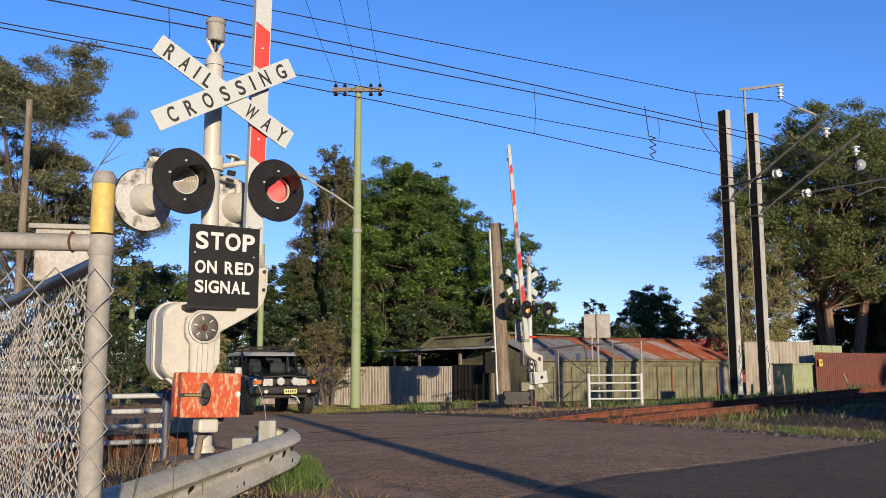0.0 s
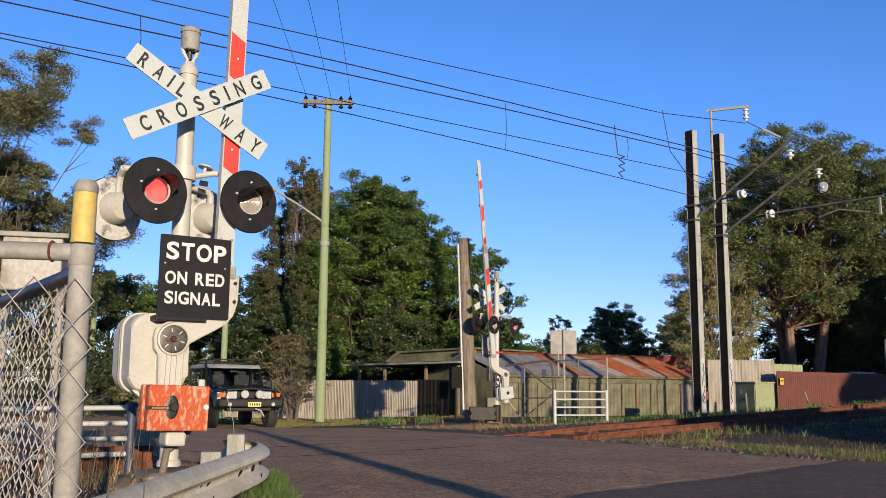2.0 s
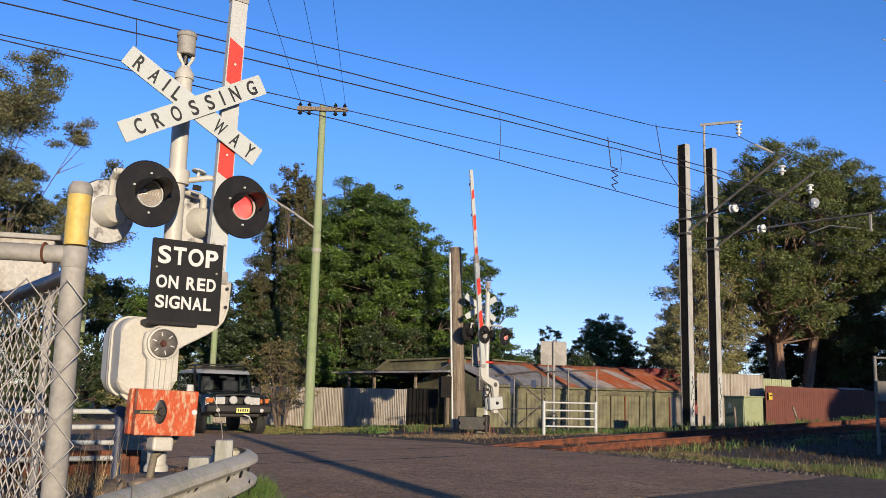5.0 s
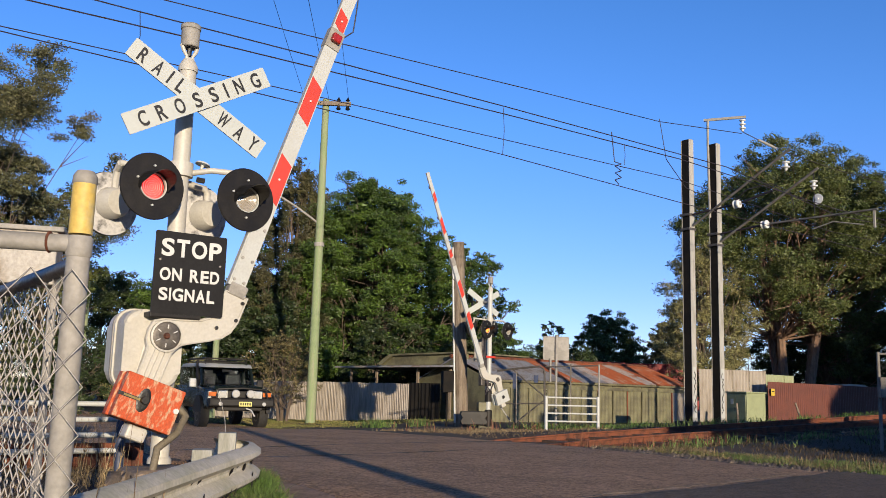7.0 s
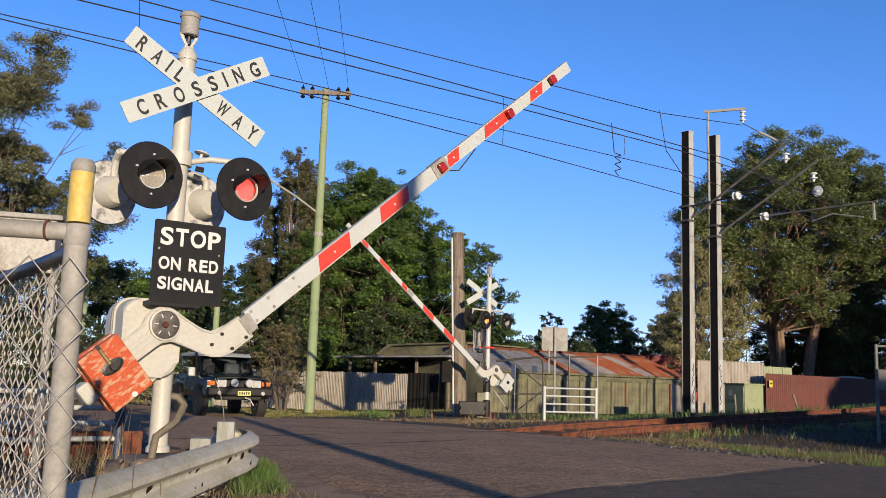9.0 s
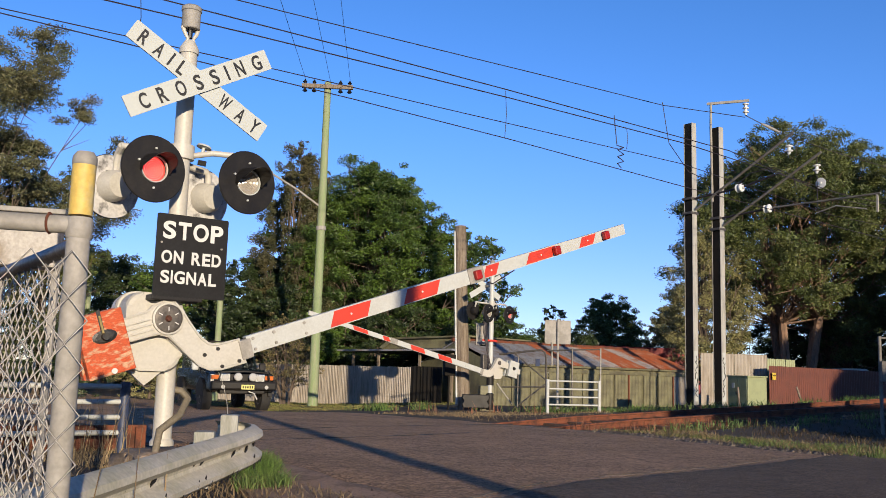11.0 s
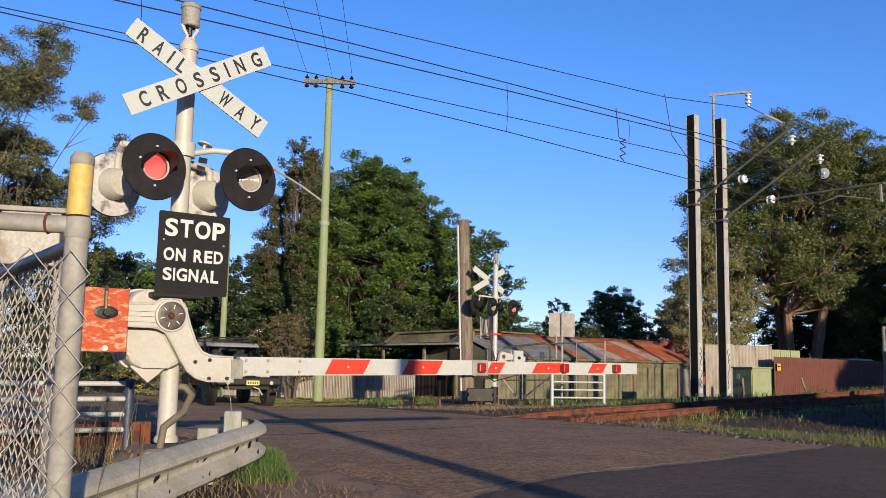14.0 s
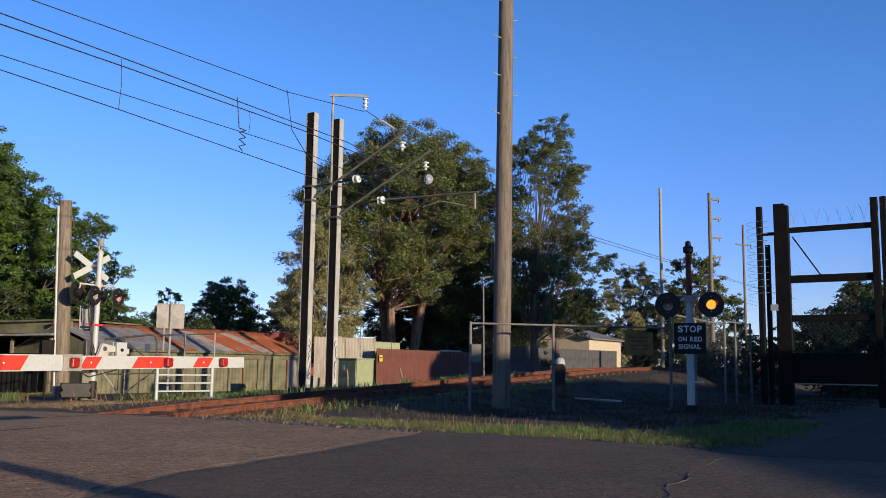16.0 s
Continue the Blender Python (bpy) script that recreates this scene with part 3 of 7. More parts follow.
def tree(seed, x, y, height, width, trunk_r, leaf, bark, label, stems=1, base=0.3, clumps=34, per=900, size=0.16, lean=0.0, clump_r=0.17, droop=0.85, name="tree", top=1.0, depth=None, rag=0.5, twigs=9, core=50, loose=0.55):
    """Tapered trunk with limbs that end in clumps of leaves."""
    rng = np.random.default_rng(seed)
    t = thing(name, pose(x, y, gz(x, y)), label, "bush" if name == "bush" else "tree")
    bm = B()
    cl = []
    depth = depth or width
    heads = []
    for s in range(stems):
        a = rng.random() * 6.28
        off = 0.0 if stems == 1 else trunk_r * 1.6
        p0 = Vector((off * math.cos(a), off * math.sin(a), -0.15))
        sp = 0.06 if stems == 1 else 0.18
        top_p = Vector((lean * height + sp * width * math.cos(a), sp * depth * math.sin(a), height * (0.72 + 0.1 * rng.random())))
        pts, rad = [], []
        for i in range(6):
            k = i / 5
            q = p0.lerp(top_p, k) + Vector((*(rng.normal(size=2) * 0.025 * height * k), 0))
            pts.append(q)
            rad.append(trunk_r * (1 - 0.8 * k) / (1 if stems == 1 else 1.3))
        tube(bm, pts, rad, 8)
        heads.append((pts, rad))
    for c in range(clumps):
        pts, rad = heads[c % stems]
        k = base + (1 - base) * ((c + 0.5) / clumps) ** 0.85
        a = c * 2.399 + rng.random() * 0.7
        env = math.sin(math.pi * min(1, max(0.06, (k - base * 0.75) / (1.06 - base * 0.75))) ** (0.8 * top)) ** 0.7
        r = (0.45 + 0.55 * rng.random() ** 0.5) * env * (0.9 + rag * noise.noise(Vector((1.4 * math.cos(a), 1.4 * math.sin(a), 3.1 * k + seed))))
        cx, cy, cz = lean * height * k + r * width / 2 * math.cos(a), r * depth / 2 * math.sin(a), height * (k * 0.97 - 0.02 + 0.05 * rng.normal() * 0.5)
        rr = clump_r * width * (0.65 + 0.6 * rng.random()) * (0.75 + 0.25 * env)
        cl.append(((cx, cy, cz), (rr, rr, rr * droop * 0.75)))
        i = min(4, max(2 if base > 0.3 else 1, int((k - 0.25) * 5)))
        s = pts[i]
        e = Vector((cx, cy, cz - rr * 0.2))
        m1 = s.lerp(e, 0.5) + Vector((0, 0, -0.03 * height + 0.06 * height * rng.random()))
        tube(bm, [s, m1, e], [rad[i] * 0.26, rad[i] * 0.14, 0.012], 5, False)
        for q in range(2):
            e2 = e + Vector(rng.normal(size=3) * rr * 0.6)
            tube(bm, [m1.lerp(e, 0.6), e2], [rad[i] * 0.1 + 0.008, 0.006], 4, False)
    part("trunk", bm, bark, t, smooth=True)
    sub = []
    for (c, r) in cl:
        for q in range(twigs):
            o = np.clip(rng.normal(size=3), -1.5, 1.5) * np.array(r) * loose
            g = (0.13 + 0.27 * rng.random()) * np.array((1 + 0.4 * rng.random(), 1 + 0.4 * rng.random(), 0.65 + 0.3 * rng.random()))
            sub.append((tuple(np.array(c) + o), tuple(np.array(r) * g)))
    v, f = leaf_cloud(sub, per, size * 0.47, rng)
    inner = [(c, tuple(np.array(r) * 0.5)) for c, r in cl] if core and name == "tree" else []
    if inner:
        v2, f2 = leaf_cloud(inner, 1.5 * core / np.mean([(r[0] * r[1] * r[2]) ** (2 / 3) for c, r in inner]), size * 0.75, rng)
        v, f = np.concatenate([v, v2]), np.concatenate([f, f2 + len(v)])
    ob = new("crown", array_mesh("crown", v, f, leaf))
    ob.parent = t
    return t


def blades(name, spots, material, label, h=0.3, w=0.012, seed=1, lean=0.5, category="grass"):
    """Grass: tapered blades at (x, y, z) spots."""
    rng = np.random.default_rng(seed)
    p = np.array(spots)
    k = len(p)
    a = rng.random(k) * 2 * np.pi
    hh = h * (0.45 + 0.75 * rng.random(k))
    side = np.stack([np.cos(a), np.sin(a), np.zeros(k)], -1) * (w * (0.6 + 0.8 * rng.random(k)))[:, None]
    b = rng.random(k) * 2 * np.pi
    bend = np.stack([np.cos(b), np.sin(b), np.zeros(k)], -1) * (hh * lean * rng.random(k))[:, None]
    up = np.zeros((k, 3))
    up[:, 2] = hh
    v = np.stack([p - side, p + side, p + side * 0.7 + up * 0.55 + bend * 0.35, p - side * 0.7 + up * 0.55 + bend * 0.35, p + up + bend], 1).reshape(-1, 3)
    i = np.arange(k) * 5
    f3 = np.concatenate([np.stack([i, i + 1, i + 2], -1), np.stack([i, i + 2, i + 3], -1), np.stack([i + 3, i + 2, i + 4], -1)])
    ob = new(name, array_mesh(name, v, f3, material))
    return tagged(ob, label, category, kind="stuff")


def scatter(u0, u1, n0, n1, count, seed, keep=None):
    rng = np.random.default_rng(seed)
    out = []
    while len(out) < count:
        u, n = u0 + (u1 - u0) * rng.random(), n0 + (n1 - n0) * rng.random()
        if noise.noise(Vector((u * 0.9, n * 0.9, seed))) < -0.25 or (keep and not keep(u, n)):
            if rng.random() < 0.9:
                continue
        if keep and not keep(u, n):
            continue
        x, y = un(u, n)
        out.append((x, y, sheet_z(x, y)))
    return out



def tufts(u0, u1, n0, n1, count, each, r, seed, keep=None):
    """Spots gathered in tufts."""
    rng = np.random.default_rng(seed)
    out = []
    for x, y, z in scatter(u0, u1, n0, n1, count, seed, keep):
        for q in range(int(each * (0.4 + 1.2 * rng.random()))):
            px, py = x + r * rng.normal(), y + r * rng.normal()
            out.append((px, py, sheet_z(px, py)))
    return out


def stones(name, spots, material, label, size, seed):
    """Loose angular chips at (x, y, z) spots."""
    rng = np.random.default_rng(seed)
    p = np.array(spots)
    k = len(p)
    c = np.array([(-1, -1, -0.6), (1, -0.8, -0.6), (0.1, 1.1, -0.6), (-0.5, 0.1, 0.8), (0.6, -0.2, 0.6)])
    f0 = np.array([(0, 1, 4), (0, 4, 3), (1, 2, 4), (2, 3, 4), (2, 0, 3)])
    a = rng.random(k) * 6.28
    s = size * (0.4 + 0.9 * rng.random(k) ** 2)
    v = c[None] * (1 + 0.35 * rng.normal(size=(k, 5, 3))) * s[:, None, None]
    v = np.stack([v[..., 0] * np.cos(a)[:, None] - v[..., 1] * np.sin(a)[:, None], v[..., 0] * np.sin(a)[:, None] + v[..., 1] * np.cos(a)[:, None], v[..., 2]], -1) + p[:, None]
    f = (f0[None] + 5 * np.arange(k)[:, None, None]).reshape(-1, 3)
    return tagged(new(name, array_mesh(name, v.reshape(-1, 3), f, material)), label, "gravel", kind="stuff")
# ---- level crossing signals ----
M_chalk = mat("chalky_stained_paint", (0.62, 0.61, 0.59), 0.8, col2=(0.16, 0.155, 0.15), scale=9, fine=40, var=0.15, bump=0.15, mix=(0.5, 0.64))
def spell(word, height, material, parent, x, y, z, width, bold=0.0, fill=0.0):
    """A word set letter by letter; wide spacing, or close set by letter widths with fill."""
    wide = {"I": 0.2, "S": 0.9, "L": 0.85, "E": 0.88, "R": 1.0, "P": 0.92, "W": 1.35, "O": 1.12, "G": 1.1, "N": 1.03, "T": 0.92, " ": 0.55}
    ws = [wide.get(c, 1.0) for c in word]
    gap = 0.16 if fill else 0.75
    unit = width / (sum(ws) + gap * (len(word) - 1))
    at = x - width / 2
    for c, w in zip(word, ws):
        if c != " ":
            lettering(c, height, material, parent, pose(at + w * unit / 2, y, z), w * unit * (1.0 if fill or c == "I" else 0.82), name="letter", bold=bold)
        at += (w + gap) * unit


def stop_words(sg, k):
    spell("STOP", 0.132 * k, M_letter_w, sg, 0.003, -0.0135, 0.185 * k, 0.455 * k, 0.03, 1)
    spell("ON RED", 0.094 * k, M_letter_w, sg, 0.0, -0.0135, -0.012 * k, 0.45 * k, 0.03, 1)
    spell("SIGNAL", 0.094 * k, M_letter_w, sg, -0.012 * k, -0.0135, -0.158 * k, 0.42 * k, 0.03, 1)


def ring_profile(reach, lift=0.0, n=8):
    """Stepped rings of a pressed lens, as (radius, height)."""
    out = []
    for k in range(n):
        r0, r1 = reach * k / n, reach * (k + 1) / n
        out += [(max(0.002, r0 + 0.001), lift), (r0 + 0.55 * (r1 - r0), lift + 0.0035), (r1 - 0.001, lift + 0.001)]
    return out


def half_lens(bm, reach, side, m):
    """The upper or lower half of a ringed lens plate, 9 mm thick at most."""
    prof, seg = ring_profile(reach, -0.0005), 14
    rows = []
    for k in range(seg + 1):
        a = math.pi * k / seg * side
        rows.append([bm.verts.new((r * math.cos(a), r * math.sin(a), h)) for r, h in prof] + [bm.verts.new((prof[-1][0] * math.cos(a), prof[-1][0] * math.sin(a), -0.006)), bm.verts.new((0.002 * math.cos(a), 0.002 * math.sin(a), -0.006))])
    n = len(rows[0])
    for p, q in zip(rows, rows[1:]):
        for i in range(n):
            bm.faces.new((p[i], p[(i + 1) % n], q[(i + 1) % n], q[i]))
    bm.faces.new(rows[0])
    bm.faces.new(rows[-1][::-1])
    bmesh.ops.transform(bm, matrix=m, verts=bm.verts)
    return bm


def signal_lamp(root, x, y, z, back, name="signal_lamp", glow=None, spark=None, dark=False):
    """Black hollow disc with a hooded lens; back turns it to face +y. A flashing one has a lit panel behind two added
    leaves coloured as the unlit lens, which it returns.
    """
    s = -1 if not back else 1
    face = Matrix.Rotation(radians(90 if not back else -90), 4, "X")     # local +z goes to -y or +y
    bm = lathe(B(), [(0.099, 0.0045), (0.099, 0.012), (0.256, 0.010), (0.262, 0.002), (0.258, -0.012), (0.099, -0.012), (0.099, -0.0085), (0.24, -0.0085), (0.24, 0.0045), (0.099, 0.0045)], face, 44, False)
    d = part(name, bm, M_black, root, smooth=True)
    d.location = (x, y, z)
    d.rotation_euler = (0, 0, radians(16 if back else 8))
    d.scale = (0.945, 0.945, 0.945)
    part("lamp_housing", lathe(B(), [(0.02, -0.16), (0.10, -0.155), (0.125, -0.11), (0.13, -0.03), (0.13, -0.0125), (0.1005, -0.0125), (0.1005, -0.03), (0.02, -0.03)], face, 24), M_black if dark else M_cream, d, "black lamp housing" if dark else "cream lamp housing", True)
    part("disc_back", lathe(B(), [(0.132, -0.022), (0.255, -0.018), (0.257, -0.0125), (0.132, -0.0125), (0.132, -0.022)], face, 40, False), M_black if dark else M_chalk, d, "black disc back" if dark else "chalky stained disc back", True)
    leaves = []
    # added leaves stand in for the unlit lens; sliding them bares the glow
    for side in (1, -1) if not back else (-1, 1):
        leaves.append(part("unlit_lens_half", half_lens(B(), 0.102, side, face), M_lens_off, d, "pale ringed half standing in for the unlit lens"))
    if glow:
        part("lit_panel", lathe(B(), [(0.002, -0.0135), (0.099, -0.0135), (0.099, -0.0185), (0.002, -0.0185)], face, 28), glow, d, "glowing lamp panel")
        for k in range(5):
            r = 0.014 + 0.017 * k
            part("lit_ring", lathe(B(), [(r, -0.0134), (r + 0.002, -0.011), (r + 0.004, -0.0134)], face, 28, False), spark, d)
    part("lens_rim", lathe(B(), [(0.097, 0.008), (0.108, 0.0125), (0.108, 0.026), (0.1, 0.026), (0.097, 0.008)], face, 28, False), M_white, d, "bright metal rim", True)
    bm = B()
    k = 14
    prev = None
    for i in range(k + 1):
        a = radians(-14 + 208 * i / k)
        ln = 0.035 + 0.2 * max(0.0, math.sin(a)) ** 0.5
        c, q = math.cos(a), math.sin(a)
        p = [bm.verts.new((r * c, s * (0.012 + e), r * q - (e > 0.001) * ln * 0.1)) for r, e in ((0.12, 0.0), (0.12, ln), (0.116, ln), (0.116, 0.0))]
        if prev:
            for j in range(4):
                bm.faces.new((prev[j], prev[(j + 1) % 4], p[(j + 1) % 4], p[j]))
        prev = p
    part("hood", bm, M_black, d, "black half-round hood")
    for bx, bz in ((0, 0.16), (0, -0.15), (-0.13, 0.05), (0.13, 0.05)):
        part("bolt", cone(B(), (bx, s * 0.008, bz), (bx, s * 0.026, bz), 0.009, seg=8), M_white, d)
    return leaves


ARM = [(-0.33, 0.075), (-0.12, 0.085), (-0.07, 0.12), (0.0, 0.13), (0.07, 0.12), (0.115, 0.05), (0.15, -0.06), (0.205, -0.2), (0.25, -0.26), (0.31, -0.285), (0.49, -0.29), (0.50, -0.475), (0.30, -0.47), (0.21, -0.445), (0.145, -0.395), (0.09, -0.31), (-0.02, -0.12), (-0.09, -0.085), (-0.33, -0.085)]


def gate_arm(root, reach=1.0, weight=None, shift=0.0):
    """Turning bracket with counterweight and striped boom, drawn lowered."""
    g = part("gate_arm", prism(B(), ARM, -0.035, 0.035, bev=0.012), M_cream, root, "cream cast gate bracket", False)
    for z0, x0, x1 in ((0.03, -0.33, -0.1), (-0.005, -0.33, -0.1), (-0.045, -0.33, -0.1)):
        part("rib", box(B(), ((x0 + x1) / 2, -0.04, z0), (x1 - x0, 0.02, 0.012)), M_cream, g)
    part("pivot_cap", lathe(B(), [(0.02, 0.0), (0.1, 0.0), (0.102, 0.03), (0.09, 0.036), (0.04, 0.03), (0.02, 0.03)], Matrix.Translation((0, -0.03, 0)) @ Matrix.Rotation(radians(90), 4, "X"), 28), M_galv, g, "dull dark metal pivot cap", True).data.materials[0] = M_capgrey
    part("pivot_ring", lathe(B(), [(0.1, 0.0), (0.116, 0.0), (0.116, 0.034), (0.103, 0.036)], Matrix.Translation((0, -0.03, 0)) @ Matrix.Rotation(radians(90), 4, "X"), 28, False), M_cream, g, "", True)
    for k in range(6):
        a = radians(60 * k + 15)
        part("tick", box(B(), (0.068 * math.cos(a), -0.066, 0.068 * math.sin(a)), (0.03, 0.006, 0.006), Matrix.Rotation(-a, 4, "Y")), M_letter_w, g)
    part("pivot_nut", cone(B(), (0, -0.06, 0), (0, -0.085, 0), 0.026, 0.018, 8), M_rust, g, "rusty nut")
    for y in (-0.1, 0.05):
        w = part("counterweight", box(B(), (-0.49, y, -0.05), (0.32, 0.085, 0.44), bev=0.008), weight or M_orange, g, "chalky white cast weight" if weight else "weathered red-orange cast weight")
        w.location.x = -shift
        if y < 0:
            part("lever", box(B(), (-0.49, y - 0.047, 0.085), (0.014, 0.012, 0.12)), M_brass, w, "brass lever")
            part("slot", box(B(), (-0.49, y - 0.0435, 0.10), (0.026, 0.004, 0.17)), M_oil, w)
            part("grease", lathe(B(), [(0.01, 0.0), (0.085, 0.001), (0.06, 0.005), (0.01, 0.006)], Matrix.Translation((-0.485, y - 0.0415, -0.0)) @ Matrix.Rotation(radians(90), 4, "X") @ Matrix.Diagonal((1, 0.55, 1, 1)), 20), M_oil, w, "black grease stain")
            part("bolt", cone(B(), (-0.485, y - 0.02, 0.0), (-0.485, y - 0.09, 0.0), 0.03, 0.025, 10), M_oil, w)
            part("bolt", cone(B(), (-0.48, y - 0.03, -0.245), (-0.48, y - 0.055, -0.245), 0.02, seg=12), M_letter_w, w, "white bolt head")
    part("weight_stop", box(B(), (-0.71, -0.02, -0.06), (0.1, 0.16, 0.15), bev=0.02), M_cream, g, "cream end block")
    rim = [Vector((x, -0.036, z)) for x, z in ARM]
    part("arm_edge", tube(B(), rim + [rim[0]], 0.009, 6, False), M_cream, g, "raised cast edge", True)
    for x, z in ((0.31, -0.315), (0.31, -0.45), (0.45, -0.45), (0.2, -0.33)):
        part("bolt", cone(B(), (x, -0.03, z), (x, -0.05, z), 0.014, seg=8), M_oil, g)
    part("clamp", box(B(), (0.53, 0, -0.38), (0.1, 0.09, 0.15), bev=0.012), M_galv, g, "bolted steel clamp")

    def hgt(x):
        return 0.142 - 0.022 * (x - 0.52) / 4.4

    def zc(x):
        return -0.36 + 0.004 * x

    def seg(name, x0, x1, y0, y1, material, grow=0.0, slant=0.0, **kw):
        o = []
        for x, s in ((x0, -1), (x1, -1), (x1, 1), (x0, 1)):
            h = hgt(x) / 2 + grow
            o.append((x + slant * s, zc(x) + s * h))
        return part(name, prism(B(), o, y0, y1), material, g, **kw)

    k = reach
    seg("boom", 0.55, 2.84 * k, -0.03, 0.03, M_white, label="white boom with red stripes")
    seg("boom", 2.80 * k, 4.91 * k, -0.022, 0.022, M_white, -0.006, label="white boom with red stripes")
    seg("splice_plate", 0.55, 1.1, -0.036, 0.036, M_white, -0.012)
    for x in (0.6, 0.78, 1.05):
        for s in (-1, 1):
            part("bolt", cone(B(), (x, -0.034, zc(x) + s * 0.042), (x, -0.048, zc(x) + s * 0.042), 0.012, seg=8), M_galv, g)
    for x0, x1, d in ((1.31, 1.67, 0.034), (2.05, 2.41, 0.034), (2.96, 3.12, 0.026), (3.51, 3.86, 0.026), (4.24, 4.44, 0.026)):
        x0, x1 = x0 * k, x1 * k
        seg("red_stripe", x0, x1, -d, d, M_red, -0.008 if d > 0.03 else -0.014, 0.034)
        part("reflector", cone(B(), ((x0 + x1) / 2, -d, zc(x0)), ((x0 + x1) / 2, -d - 0.004, zc(x0)), 0.009, seg=8), M_letter_w, g)
    seg("joint_sleeve", 2.76 * k, 2.94 * k, -0.04, 0.04, M_galv, 0.004)
    for x in (2.85 * k, 3.87 * k, 4.58 * k):
        part("boom_lamp", box(B(), (x, -0.06, zc(x)), (0.075, 0.05, 0.085), bev=0.012), M_lampred, g, "small red boom lamp")
    tube_pts = [(2.9, -0.03, zc(2.9) - 0.06), (3.0, -0.05, zc(3) - 0.12), (3.15, -0.05, zc(3) - 0.09), (3.3, -0.04, zc(3) - 0.06)]
    part("lamp_cable", tube(B(), tube_pts, 0.006, 5), M_cable, g)
    return g


M_capgrey = mat("dull_dark_metal", (0.10, 0.09, 0.08), 0.5, 0.4, col2=(0.16, 0.14, 0.12), scale=20, var=0.2)
M_brass = mat("tarnished_brass", (0.33, 0.26, 0.1), 0.5, 0.5, scale=20)
M_lampred = mat("red_plastic_lamp", (0.4, 0.02, 0.015), 0.3, scale=10, bump=0.0)
PIVOT = (-0.11, -0.23, 0.925)
FAR_PIVOT = (-0.13, 0.2, 0.6)
FAR_DROP = 0.33                  # the far gear sits lower on a taller mast


def crossing_signal(m, label, far=False):
    s = thing("level_crossing_signal", m, label, "railway signal", "level crossing signals")
    low = FAR_DROP if far else 0.0
    part("mast", cone(B(), (0, 0, -2 * low), (0, 0, 3.04), 0.07, 0.066, 20), M_white if far else M_cream, s, "cream tubular mast", True)
    part("mast_collar", lathe(B(), [(0.07, -2 * low), (0.088 if not far else 0.11, -2 * low), (0.088 if not far else 0.11, 0.03 - 0.8 * low), (0.075, 0.05 - 0.8 * low)], None, 20), M_black if far else M_cream, s, "", True)
    part("footing", box(B(), (0, 0, -0.17 - 2 * low), (0.5, 0.5, 0.28), bev=0.06), M_stone, s, "dark crumbling footing")
    bm = lathe(B(), [(0.075, 3.02), (0.076, 3.06), (0.05, 3.11), (0.034, 3.13), (0.01, 3.135)], None, 20)
    for sx in (-1, 1):
        part("bell_strap", tube(B(), [(sx * 0.03, -0.015, 3.1), (sx * 0.022, -0.015, 3.14), (sx * 0.05, -0.01, 3.19), (sx * 0.062, 0, 3.235)], [0.016, 0.013, 0.016, 0.018], 8), M_cream, s, "", True)
    part("bell_stem", bm, M_cream, s, "", True)
    part("bell_gap", cone(B(), (0, 0, 3.15), (0, 0, 3.25), 0.02, 0.02, 8), M_oil, s)
    part("bell", lathe(B(), [(0.066, 3.222), (0.072, 3.228), (0.072, 3.365), (0.079, 3.37), (0.079, 3.4), (0.06, 3.415), (0.01, 3.42)], None, 24), M_galv, s, "grey drum-shaped warning bell", True)
    for name, ang, y, word in (("crossbuck_blade", 29.5, -0.315, "CROSSING"), ("crossbuck_blade", -29.5, -0.295, "")):
        bl = part(name, prism(B(), rounded(1.22, 0.16, 0.006, 1), -0.006, 0.006), M_enamel, s, "white enamelled blade")
        bl.matrix_local = Matrix.Translation((-0.005, y, 2.715)) @ Matrix.Rotation(radians(-ang), 4, "Y")
        if word:
            spell("CROSSING", 0.117, M_letter_k, bl, 0.018, -0.0085, 0.0, 1.06, bold=0.02)
        else:
            spell("RAIL", 0.117, M_letter_k, bl, -0.335, -0.0085, 0.0, 0.41, bold=0.02)
            spell("WAY", 0.117, M_letter_k, bl, 0.375, -0.0085, 0.0, 0.38, bold=0.02)
    part("bracket", box(B(), (0.0, -0.17, 2.715), (0.07, 0.24, 0.06), bev=0.01), M_galv, s)
    part("lamp_arm", tube(B(), [(-0.46, 0.02, 2.21), (0, 0.02, 2.21), (0.08, -0.02, 2.21), (0.2, -0.13, 2.23), (0.46, -0.15, 2.24)], 0.024, 10), M_cream, s, "", True)
    part("lamp_arm", tube(B(), [(0, 0.08, 2.15), (0.1, 0.1, 2.15), (0.25, 0.12, 2.13), (0.272, 0.125, 2.1), (0.275, 0.13, 2.0)], 0.028, 10), M_cream, s, "", True)
    part("arm_clamp", lathe(B(), [(0.07, 2.17), (0.095, 2.17), (0.095, 2.28), (0.07, 2.28)], None, 18), M_cream, s, "", True)
    part("arm_cap", lathe(B(), [(0.012, -0.05), (0.014, 0.0), (0.06, 0.004), (0.055, 0.018), (0.02, 0.03), (0.002, 0.032)], pose(0.15, -0.06, 2.275, 0, 14, 0), 16), M_white, s, "white dome cap", True)
    part("arm_bolt", cone(B(), (0.1, -0.09, 2.15), (0.16, -0.1, 2.145), 0.022, seg=8), M_oil, s)
    lit = []
